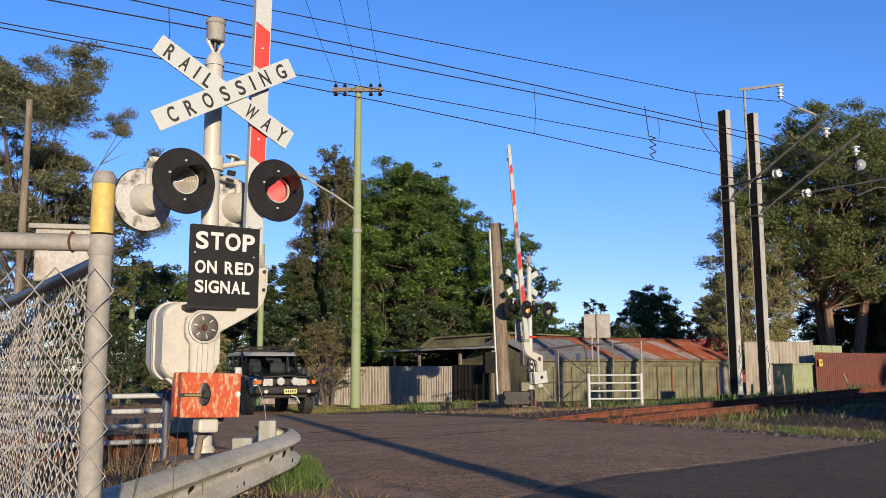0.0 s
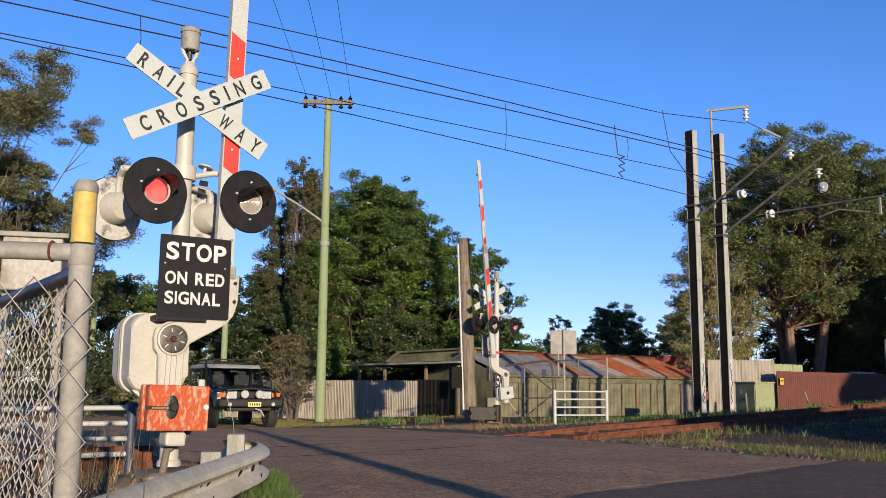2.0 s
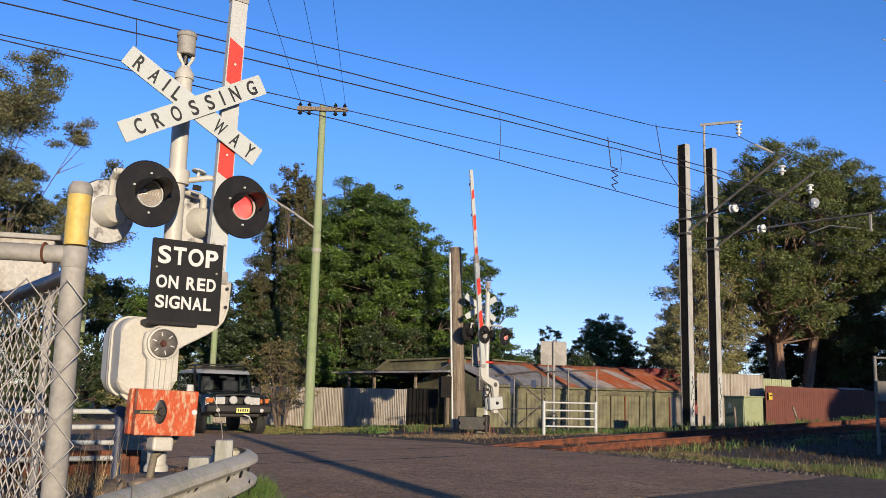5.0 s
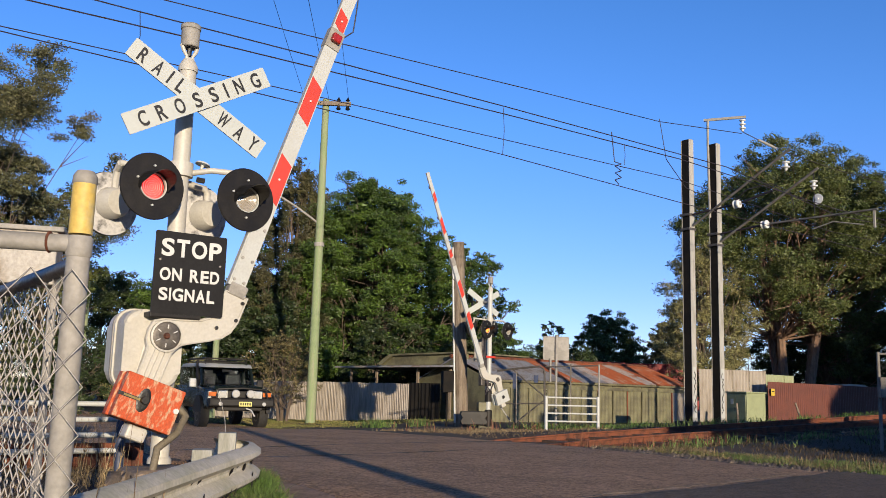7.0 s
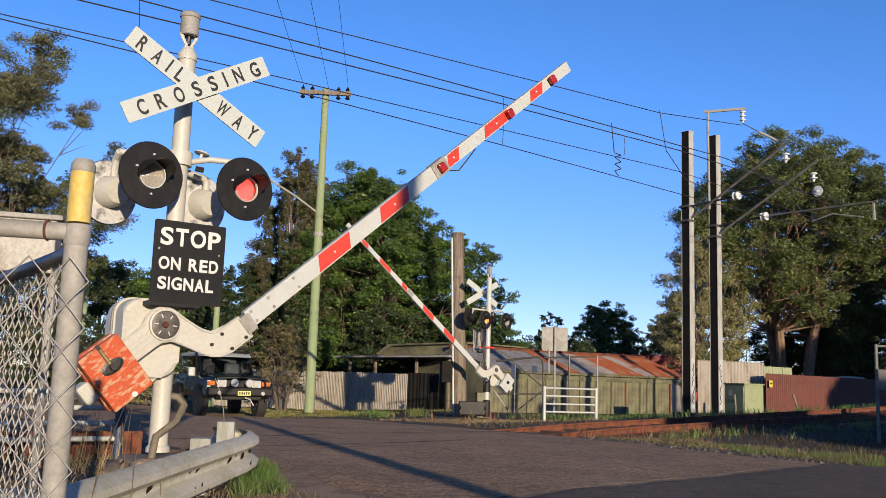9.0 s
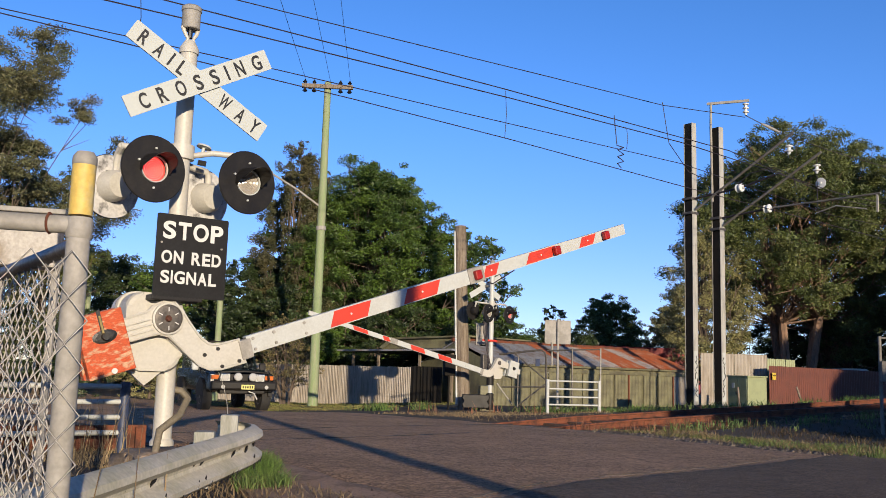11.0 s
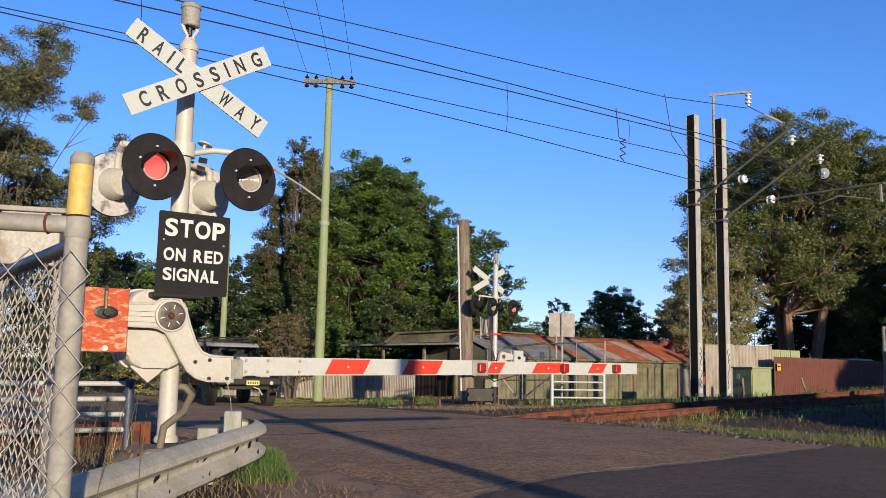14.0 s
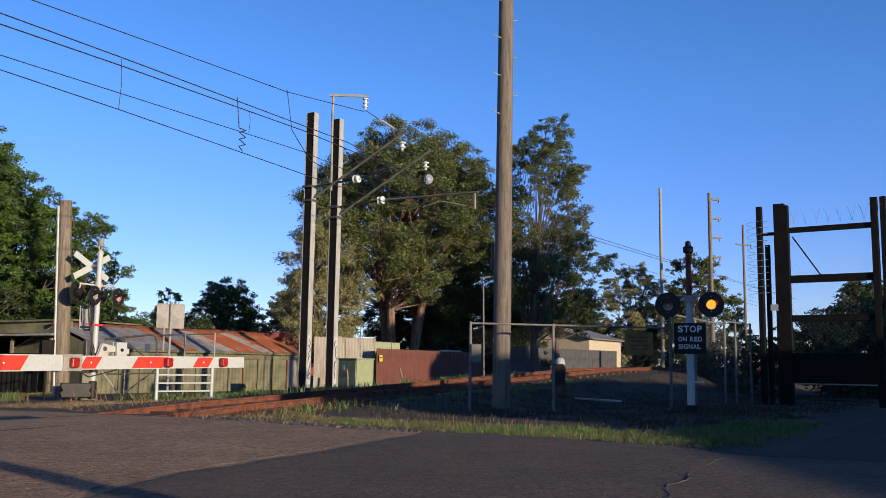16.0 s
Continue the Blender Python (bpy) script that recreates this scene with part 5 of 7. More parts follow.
t = thing("long_shed", m, "long olive sheet-metal shed with a rust-patched roof", "shed")
xs = (0, 0.9, 1.8, 2.7, 3.6, 4.5, 5.4, 6.25, 7.06, 7.95, 8.85, 9.77, d)
for i in range(len(xs) - 1):
    o = part("wall_panel", corrugated(xs[i + 1] - xs[i] - 0.03, 1.5, 0.2, 0.008), M_olive if i < 11 else M_iron, t, "olive wall sheet" if i < 11 else "grey wall sheet")
    o.location = (xs[i], 0, 0)
    part("cover_strip", box(B(), (xs[i], -0.03, 0.7), (0.06, 0.03, 1.4)), M_rust if i in (8, 11) else M_olive, t)
part("gutter", box(B(), (d / 2, -0.12, 1.52), (d + 0.1, 0.1, 0.1), bev=0.02), M_olive, t)
part("fascia", box(B(), (d / 2, -0.05, 1.34), (d, 0.02, 0.14)), M_olive, t, "pale olive fascia board")
k, w = 15, d / 15
for i in range(k):
    rs = M_rustroof if i in (5, 9, 10, 12, 13, 14) else M_rustpale if i in (8, 11) else M_zinc
    o = part("roof_sheet", corrugated(w - 0.01, 2.75, 0.13, 0.014), rs, t, "zinc roof sheet" if rs is M_zinc else "rusted roof sheet")
    o.matrix_local = pose(i * w, -0.2, 1.56 + 0.005 * (i % 2), -72, 0, 0)
part("ridge_cap", tube(B(), [(-0.1, 2.42, 2.42), (d + 0.05, 2.42, 2.42)], 0.08, 6), M_rust, t, "rust-brown ridge cap")
part("far_slope", prism(B(), [(2.42, 2.38), (4.9, 1.5), (4.9, 1.45), (2.42, 2.33)], 0, d, Matrix.Rotation(radians(90), 4, "Z") @ Matrix.Diagonal((1, -1, 1, 1))), M_zinc, t)
for x in (0.0, d - 0.05):
    part("end_wall", prism(B(), [(0.02, 0), (4.85, 0), (4.85, 1.45), (2.42, 2.3), (0.02, 1.48)], x, x + 0.05, Matrix.Rotation(radians(90), 4, "Z") @ Matrix.Diagonal((1, -1, 1, 1))), M_olive, t)

sheet_fence((13.1, 39.5), (16.3, 40.0), -0.15, 2.38, M_iron, "tall pale grey corrugated fence behind the steel masts", pitch=0.15)
sheet_fence((16.45, 40.6), (18.4, 41.9), -0.1, 2.2, M_cab, "pale green sheet fence top behind the grey one", pitch=0.15)
sheet_fence((15.9, 38.9), (28.5, 49.0), 0.1, 1.65, M_brown, "reddish-brown steel panel fence", 2.3, 0.18, 0.0)
M_ochreplate = mat("yellow_notice_plate", (0.7, 0.5, 0.06), 0.6, scale=8, var=0.1, bump=0.0)
M_container = mat("red_container_paint", (0.28, 0.018, 0.02), 0.55, col2=(0.2, 0.015, 0.015), scale=2, fine=20, var=0.15, bump=0.05)
# red container roof beyond
single("container", box(B(), (0, 0, 1.3), (7.5, 2.4, 2.6), bev=0.03), M_container, pose(13.2, 52, 0.2, 0, 0, 12), "long red-brown freight container behind the sheds", "container")

# white car beyond the brown fence, notice on the fence
t = thing("car", pose(24.6, 49.2, 0.1, 0, 0, 20), "white car parked behind the brown steel fence", "car")
part("body", prism(B(), [(-2.1, 0.4), (2.1, 0.4), (2.15, 0.95), (1.2, 1.15), (0.7, 1.7), (0.4, 1.82), (-1.2, 1.82), (-1.6, 1.7), (-2.15, 1.2)], -0.85, 0.85, None, 0.06), M_enamel, t, "white car body", True)
for y in (-0.86, 0.86):
    part("side_window", box(B(), (-0.3, y, 1.45), (1.5, 0.02, 0.4), bev=0.005), M_webdark, t, "dark side window")
    for x in (-1.5, 1.5):
        part("wheel", cone(B(), (x, y - 0.08, 0.33), (x, y + 0.08, 0.33), 0.33, seg=18), M_black, t, "black wheel", True)
t = thing("fence_notice", pose(16.1, 38.98, 1.3, 0, 0, 38.7), "small yellow notice hung on the brown fence", "sign")
part("plate", box(B(), (0, -0.06, 0), (0.3, 0.012, 0.3), bev=0.003), M_ochreplate, t)
part("text_bar", box(B(), (0, -0.069, 0.03), (0.2, 0.004, 0.04)), M_black, t)
for (x, y), h, lean in (((8.78, 26.05), 0.6, 3), ((9.55, 25.52), 0.75, -4), ((11.82, 26.46), 0.7, -18)):
    z = sheet_z(x, y)
    single("stake", cone(B(), (0, 0, -0.15), (0, 0, h), 0.035, 0.03, 8), M_wood, pose(x, y, z, 0, lean, 0), "dark weathered timber stake in the weeds", "stake", "stakes beside the masts")

# pale green equipment cabinet
m = pose(10.72, 29.68, -0.02, 0, 0, -70) @ Matrix.Scale(0.96, 4)
t = thing("equipment_cabinet", m, "pale green steel equipment cabinet on a concrete base", "cabinet")
part("body", box(B(), (0.5, 0.4, 0.62), (1.0, 0.8, 1.24), bev=0.02), M_cab, t)
part("lid", box(B(), (0.5, 0.4, 1.26), (1.06, 0.86, 0.05), bev=0.012), M_cab, t)
part("plinth", box(B(), (0.5, 0.4, -0.05), (1.12, 0.92, 0.18)), M_concrete, t, "concrete base")
for i in range(2):
    o = part("door", box(B(), (0.265 + 0.47 * i, -0.008, 0.62), (0.45, 0.02, 1.1), bev=0.006), M_cab, t)
    part("handle", box(B(), (0.45 + 0.1 * i, -0.028, 0.7), (0.02, 0.03, 0.12)), M_capgrey, o)
part("notice", box(B(), (0.3, -0.021, 0.95), (0.14, 0.004, 0.18)), M_white, t, "small white notice")

# white pedestrian gates
def pipe_gate(m, w, h, label, post_mat, bars=4, dark=False):
    t = thing("pipe_gate", m, label, "gate", "pedestrian barriers")
    for x in (0, w):
        part("post", cone(B(), (x, 0, -0.2), (x, 0, h), 0.042, seg=12), post_mat if x == w or not dark else M_white, t, "", True)
    for k in range(bars):
        z = h - 0.04 - k * (h - 0.2) / (bars - 0.25)
        part("bar", cone(B(), (0, 0, z), (w, 0, z), 0.022, seg=10), M_white, t, "", True)
    return t


m, d = span((3.62, 22.7), (5.0, 23.06), 0.0)
pipe_gate(m, d, 0.93, "white painted steel pipe barrier beside the rails", M_white)
m, d = span((-3.7, 7.1), (-2.4, 7.95), 0.16)
pipe_gate(m, d, 0.68, "white pipe barrier with a blue end post in dry weeds", M_blue, dark=True)

# pipe frame, blank sign and rails by the far signal
t = thing("sign_post", pose(4.28, 25.1, 0.0), "grey steel post with two blank sign backs", "sign")
part("post", cone(B(), (0, 0, -0.2), (0, 0, 2.6), 0.035, seg=10), M_galv, t, "", True)
for x in (-0.185, 0.185):
    sb = part("sign_back", prism(B(), rounded(0.355, 0.66, 0.04, 4), 0.04, 0.052), M_galv, t, "dull grey sign back")
    sb.location = (x, 0, 2.23)
    for z in (-0.3, 0.3):
        part("stiffener", box(B(), (0, 0.032, z), (0.3, 0.014, 0.03)), M_galv, sb)
part("post", cone(B(), (-0.16, 0.02, 1.3), (-0.16, 0.02, 1.95), 0.03, seg=10), M_galv, t, "", True)
m, d = span((2.68, 25.46), (5.37, 24.62), -0.05)
t = thing("pipe_barrier", m, "dark bent pipe frame with chain-link mesh beside the far signal", "frame")
part("bent_pipe", tube(B(), [(0.0, 0, 1.62), (0.6, 0, 1.7), (1.2, 0, 1.77), (1.3, 0, 1.7), (1.33, 0, 1.55), (1.35, 0, -0.1)], 0.028, 8), M_capgrey, t, "dark bent pipe", True)
for x, h in ((0.55, 1.6), (2.05, 1.85), (d, 1.85)):
    part("post", cone(B(), (x, 0, -0.2), (x, 0, h), 0.022, seg=8), M_capgrey if x < 2.5 else M_galv, t, "", True)
part("top_bar", cone(B(), (1.35, 0, 1.76), (d, 0, 1.82), 0.018, seg=6), M_capgrey, t)
part("mid_bar", cone(B(), (0.1, 0, 0.72), (1.33, 0, 0.76), 0.02, seg=8), M_capgrey, t)
part("brace", cone(B(), (0.45, 0, 1.65), (1.33, 0, 0.95), 0.02, seg=6), M_capgrey, t)
part("brace", cone(B(), (0.4, 0, 0.1), (1.33, 0, 0.85), 0.018, seg=6), M_capgrey, t)
part("latch_plate", box(B(), (0.5, -0.03, 1.35), (0.1, 0.02, 0.42)), M_blue, t, "small blue-grey plate")
part("latch_plate", box(B(), (1.1, -0.03, 1.42), (0.12, 0.02, 0.2)), M_blue, t, "small blue-grey plate")
mesh_panel(t, 1.35, 1.55, 0.05, 0.05, 0.0016, M_dullwire)
o = mesh_panel(t, d - 1.38, 1.75, 0.05, 0.05, 0.0016, M_dullwire)
o.location = (1.38, 0, 0)
# control box and guard on the timber post
t = thing("signal_case", pose(1.28, 25.2, -0.22, 0, 0, 10), "small grey steel signal case on a post", "cabinet")
part("body", box(B(), (0, 0, 1.45), (0.3, 0.3, 0.58), bev=0.015), M_webdark, t)
part("leg", cone(B(), (0, 0, -0.1), (0, 0, 1.2), 0.025, seg=8), M_webdark, t)
t = thing("concrete_block", pose(2.0, 24.9, 0.0, 0, 0, 5), "stained pale concrete block beside the timber post", "block")
part("block", box(B(), (0.3, 0, 0.3), (0.4, 0.35, 0.8), bev=0.02), M_olive, t, "mossy concrete block")
part("buffer", prism(B(), [(-0.38, 0.1), (0.3, 0.1), (0.33, 0.2), (0.22, 0.28), (0.33, 0.36), (0.33, 0.46), (-0.4, 0.46), (-0.42, 0.36), (-0.32, 0.28), (-0.42, 0.2)], -0.35, -0.2, bev=0.02), M_black, t, "black rubber buffer")

# ---- right-hand side: pedestrian signal, fence, gates ----
t = thing("pedestrian_signal", pose(12.3, 13.91, 0.16, 0, 0, -41), "pedestrian crossing signal with two black lamps, in shade", "railway signal")
part("mast", cone(B(), (0, 0, -0.1), (0, 0, 2.15), 0.075, 0.07, 16), M_white, t, "white lower mast", True)
part("upper_mast", cone(B(), (0, 0, 2.15), (0, 0, 3.15), 0.06, 0.055, 16), M_rust, t, "rust-brown upper mast", True)
part("finial", lathe(B(), [(0.05, 3.12), (0.1, 3.15), (0.1, 3.25), (0.06, 3.28), (0.05, 3.36), (0.01, 3.38)], None, 14), M_black, t, "dark finial", True)
part("base", box(B(), (0, 0, 0.0), (0.24, 0.24, 0.3), bev=0.02), M_black, t)
part("lamp_arm", cone(B(), (-0.4, 0, 2.28), (0.4, 0, 2.28), 0.025, seg=10), M_galv, t)
part("collar", lathe(B(), [(0.07, 2.15), (0.11, 2.15), (0.11, 2.28), (0.07, 2.28)], None, 14), M_galv, t)
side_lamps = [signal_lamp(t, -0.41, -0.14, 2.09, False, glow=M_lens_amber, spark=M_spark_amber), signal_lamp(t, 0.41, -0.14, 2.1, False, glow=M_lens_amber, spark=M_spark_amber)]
sg = part("stop_sign", prism(B(), rounded(0.6, 0.6, 0.01, 2), -0.012, 0), M_signface, t, "black sign plate with white words")
sg.location = (0.0, -0.1, 1.44)
stop_words(sg, 1.0)
part("bracket", box(B(), (0.1, -0.05, 0.6), (0.3, 0.05, 0.04)), M_white, t)


for a, b, zt in (((8.27, 15.52), (12.4, 14.6), 1.86), ((12.4, 14.6), (16.57, 17.45), 2.15), ((16.57, 17.45), (18.36, 18.36), 2.25)):
    m, d = span(a, b, 0.15)
    t = thing("chain_link_fence", m, "dull chain-link fence with pipe posts, in shade", "fence")
    k = 2
    for i in range(k + 1):
        q = d * (0.4 if i == 1 else i / k)
        part("post", cone(B(), (q, 0, -0.2), (q, 0, zt - 0.15), 0.03, seg=10), M_strut, t, "", True)
    part("top_rail", cone(B(), (0, 0, zt - 0.18), (d, 0, zt - 0.18), 0.02, seg=8), M_strut, t)
    mesh_panel(t, d, zt - 0.25, 0.045, 0.045, 0.0014, M_dullwire)
    if a[0] < 9:
        o = part("warning_sign", box(B(), (d * 0.83, -0.04, 1.36), (0.62, 0.008, 0.47)), M_ochre, t, "yellow notice plate, dulled in colour for shade")
        for q in range(4):
            part("text_bar", box(B(), (d * 0.83, -0.0465, 1.48 - 0.08 * q), (0.44 - 0.05 * (q % 2), 0.004, 0.018)), M_sleeper, o)
        part("meter_box", box(B(), (0.08, -0.08, 1.1), (0.2, 0.14, 0.35), bev=0.01), M_strut, t, "small grey box")

# tall black security gate
M_gateblack = mat("flat_black_steel", (0.01, 0.0095, 0.009), 0.85, col2=(0.016, 0.014, 0.012), scale=5, var=0.2, bump=0.05)
M_gateblack.node_tree.nodes["Principled BSDF"].inputs["Specular IOR Level"].default_value = 0.15
m, d = span((17.94, 17.5), (19.29, 15.09), 0.05)
m = m @ Matrix.Scale(1.136, 4)
t = thing("security_gate", m, "tall black steel security gate with razor wire", "gate")
for x, w, h in ((0.0, 0.12, 4.6), (0.45, 0.24, 4.63), (0.6, 0.1, 4.58), (2.44, 0.14, 4.6), (2.62, 0.12, 4.6), (4.9, 0.14, 4.6)):
    part("post", box(B(), (x, 0, h / 2 - 0.1), (w, 0.14, h + 0.2), bev=0.01), M_gateblack, t)
part("narrow_post", box(B(), (0.16, 0.03, 1.8), (0.1, 0.1, 3.8), bev=0.01), M_gateblack, t)
for a, w in ((0.65, 1.75), (2.68, 2.2)):
    for z, h in ((4.0, 0.12), (2.88, 0.17), (2.0, 0.14), (0.62, 0.1)):
        part("cross_rail", box(B(), (a + w / 2, 0, z), (w, 0.08, h)), M_gateblack, t)
    part("lower_panel", box(B(), (a + w / 2, 0, 0.95), (w, 0.03, 0.55)), M_gateblack, t)
    part("bottom_trim", box(B(), (a + w / 2, -0.03, 0.55), (w, 0.03, 0.025)), M_galv, t, "pale bottom trim")
part("cross_rail", box(B(), (0.22, 0, 3.95), (0.36, 0.06, 0.07)), M_gateblack, t)
part("brace", cone(B(), (0.72, 0, 3.85), (1.3, 0, 2.95), 0.016, seg=6), M_gateblack, t)
mesh_panel(t, 4.85, 3.95, 0.055, 0.055, 0.0014, M_dullwire)
pts = [(0.65 + x * 4.2 / 300, 0.16 * math.sin(x * 0.36), 4.3 + 0.17 * math.cos(x * 0.36)) for x in range(300)]
part("razor_wire", tube(B(), pts, 0.003, 4), M_galv, t, "coiled razor wire")
pts = [(-0.05 + 0.24 * math.sin(x * 0.5), 0.24 * math.cos(x * 0.5), 4.3 - 0.012 * x) for x in range(150)]
part("razor_wire", tube(B(), pts, 0.004, 4), M_galv, t, "coiled razor wire")
part("notice", box(B(), (0.3, -0.09, 2.25), (0.17, 0.006, 0.14)), M_white, t, "small white notice")

# small upright trackside object, kind unknown, and red-white boards
t = thing("trackside_object", pose(12.75, 19.15, sheet_z(12.75, 19.15), 0, 0, -34), "small upright dark object with a pale top beside the rails", "railway signal")
part("case", prism(B(), [(-0.13, 0.35), (0.13, 0.35), (0.15, 0.75), (0.08, 0.85), (-0.08, 0.85), (-0.15, 0.75)], -0.12, 0.12, bev=0.02), M_black, t, "dark case")
part("hood", lathe(B(), [(0.02, 0.8), (0.12, 0.82), (0.13, 0.9), (0.08, 0.98), (0.01, 1.0)], None, 14), M_white, t, "pale rounded hood", True)
for x in (-0.09, 0.09):
    part("leg", box(B(), (x, 0, 0.15), (0.05, 0.08, 0.45)), M_rust, t, "rust-brown leg")
for (xa, ya), (xb, yb), mt, lb in (((12.85, 20.75), (12.9, 19.45), M_wood, "grey weathered plank lying on the track side"), ((13.0, 19.5), (12.85, 17.6), M_rust, "rust-stained plank lying on the track side"), ((13.35, 19.3), (13.3, 17.5), M_cream, "pale weathered plank lying on the track side")):
    dx, dy = xb - xa, yb - ya
    cx, cy = (xa + xb) / 2, (ya + yb) / 2
    single("plank", box(B(), (0, 0, 0.02), (math.hypot(dx, dy), 0.16, 0.04), bev=0.006), mt, pose(cx, cy, max(sheet_z(xa, ya), sheet_z(xb, yb), sheet_z(cx, cy)) + 0.005, 0, 0, math.degrees(math.atan2(dy, dx))), lb, "plank")
# equipment behind the tall pole
t = thing("signal_mast", pose(14.4, 25.3, 0.3), "dark trackside signal mast with lamp heads", "railway signal")
part("mast", cone(B(), (0, 0, -0.3), (0, 0, 4.2), 0.06, seg=10), M_strut, t)
part("head", box(B(), (0, -0.1, 4.2), (0.4, 0.25, 0.9), bev=0.1), M_black, t, "black signal head")
part("lamp_arm", tube(B(), [(-0.4, 0, 0.0), (-0.45, 0, 3.3), (-0.55, 0, 3.5), (-0.2, 0, 3.55)], 0.03, 6), M_strut, t)

# distant house
t = thing("house", pose(40.7, 57.0, -0.4, 0, 0, 33), "distant cream brick house with a low grey gable roof", "house")
part("wall", box(B(), (3.5, 3.0, 1.8), (7.0, 6.0, 3.6)), M_brick, t, "cream brick wall")
part("gable", prism(B(), [(0.0, 3.6), (6.0, 3.6), (3.0, 4.35)], 0.0, 0.12, Matrix.Rotation(radians(90), 4, "Z") @ Matrix.Diagonal((1, -1, 1, 1))), M_brick, t, "cream brick gable")
for a, b in (((-0.4, 3.52), (3.0, 4.42)), ((3.0, 4.42), (6.4, 3.52))):
    part("roof", prism(B(), [a, b, (b[0], b[1] + 0.09), (a[0], a[1] + 0.09)], -0.4, 7.5, Matrix.Rotation(radians(90), 4, "Z") @ Matrix.Diagonal((1, -1, 1, 1))), M_zinc, t, "low grey roof slope")
for x in (1.2, 4.6):
    w = part("window", box(B(), (x, -0.02, 2.0), (1.1, 0.08, 1.0)), M_webdark, t, "dark window")
    part("frame", box(B(), (x, -0.05, 1.47), (1.3, 0.06, 0.08)), M_white, w)
# blue-grey set dark so the paling reads as standing in shade
M_farfence = mat("shade_dark_paling", (0.09, 0.09, 0.1), 0.85, col2=(0.06, 0.055, 0.05), scale=2, fine=20, var=0.2, bump=0.1)
sheet_fence((26.5, 46.8), (40.6, 53.5), 0.2, 2.0, M_farfence, "distant paling fence, coloured dark for its shade", 2.0, 0.2, 0.0)

# ---- near left: fence corner, guard rail ----
t = thing("chain_link_fence", pose(-0.892, 2.34, 0.3), "galvanised chain-link fence corner with a yellow-topped post", "fence")
part("corner_post", cone(B(), (0, 0, -0.3), (0, 0, 1.03), 0.029, seg=20), M_galv, t, "", True)
part("post_sleeve", lathe(B(), [(0.029, 1.0), (0.0325, 1.005), (0.0325, 1.05), (0.029, 1.055)], None, 20), M_galv, t, "", True)
part("post_top", cone(B(), (0, 0, 1.06), (0, 0, 1.2), 0.0293, seg=20), M_yellow, t, "faded yellow painted top", True)
part("post_cap", lathe(B(), [(0.029, 1.19), (0.031, 1.193), (0.03, 1.212), (0.022, 1.225), (0.005, 1.228)], None, 20), M_galv, t, "", True)
A1, A2 = Vector((0, 0, 0)), Vector((-1.6, -0.22, 0))
B2 = Vector((-2.3, 3.55, 0))
part("top_rail", cone(B(), (0, 0, 1.035), (A2.x, A2.y, 1.05), 0.023, seg=14), M_galv, t, "", True)
part("top_rail", cone(B(), (0, 0, 0.985), (B2.x, B2.y, 0.985), 0.021, seg=14), M_capgrey, t, "dark tarnished rail", True)
for k in (0.55, 1.0):
    q = B2 * k
    part("line_post", cone(B(), (q.x, q.y, -0.3), (q.x, q.y, 1.05), 0.03, seg=14), M_galv, t, "", True)
    part("post_cap", lathe(B(), [(0.031, 1.04), (0.035, 1.05), (0.02, 1.08), (0.004, 1.085)], Matrix.Translation((q.x, q.y, 0)), 14), M_galv, t, "", True)
for v, w in ((A2, A2.length + 0.05), (B2, B2.length)):
    o = mesh_panel(t, w, 1.02, 0.048, 0.058, 0.0029)
    o.matrix_local = pose(0.05 if v is A2 else 0, -0.034 if v is A2 else 0, -0.02, 0, 0, math.degrees(math.atan2(v.y, v.x)))
for k in range(9):
    part("tie_wire", lathe(B(), [(0.026, -0.003), (0.029, 0), (0.026, 0.003)], Matrix.Translation((A2.x * (k + 0.4) / 9, A2.y * (k + 0.4) / 9, 1.037)) @ Matrix.Rotation(radians(90), 4, "Y"), 12), M_rust, t)
GUARD = [(-1.3, 1.9), (-1.25, 2.7), (-1.2, 3.5), (-1.16, 4.4), (-1.12, 5.2), (-1.07, 5.85), (-1.05, 6.3), (-1.1, 6.65), (-1.24, 6.85), (-1.42, 6.88)]


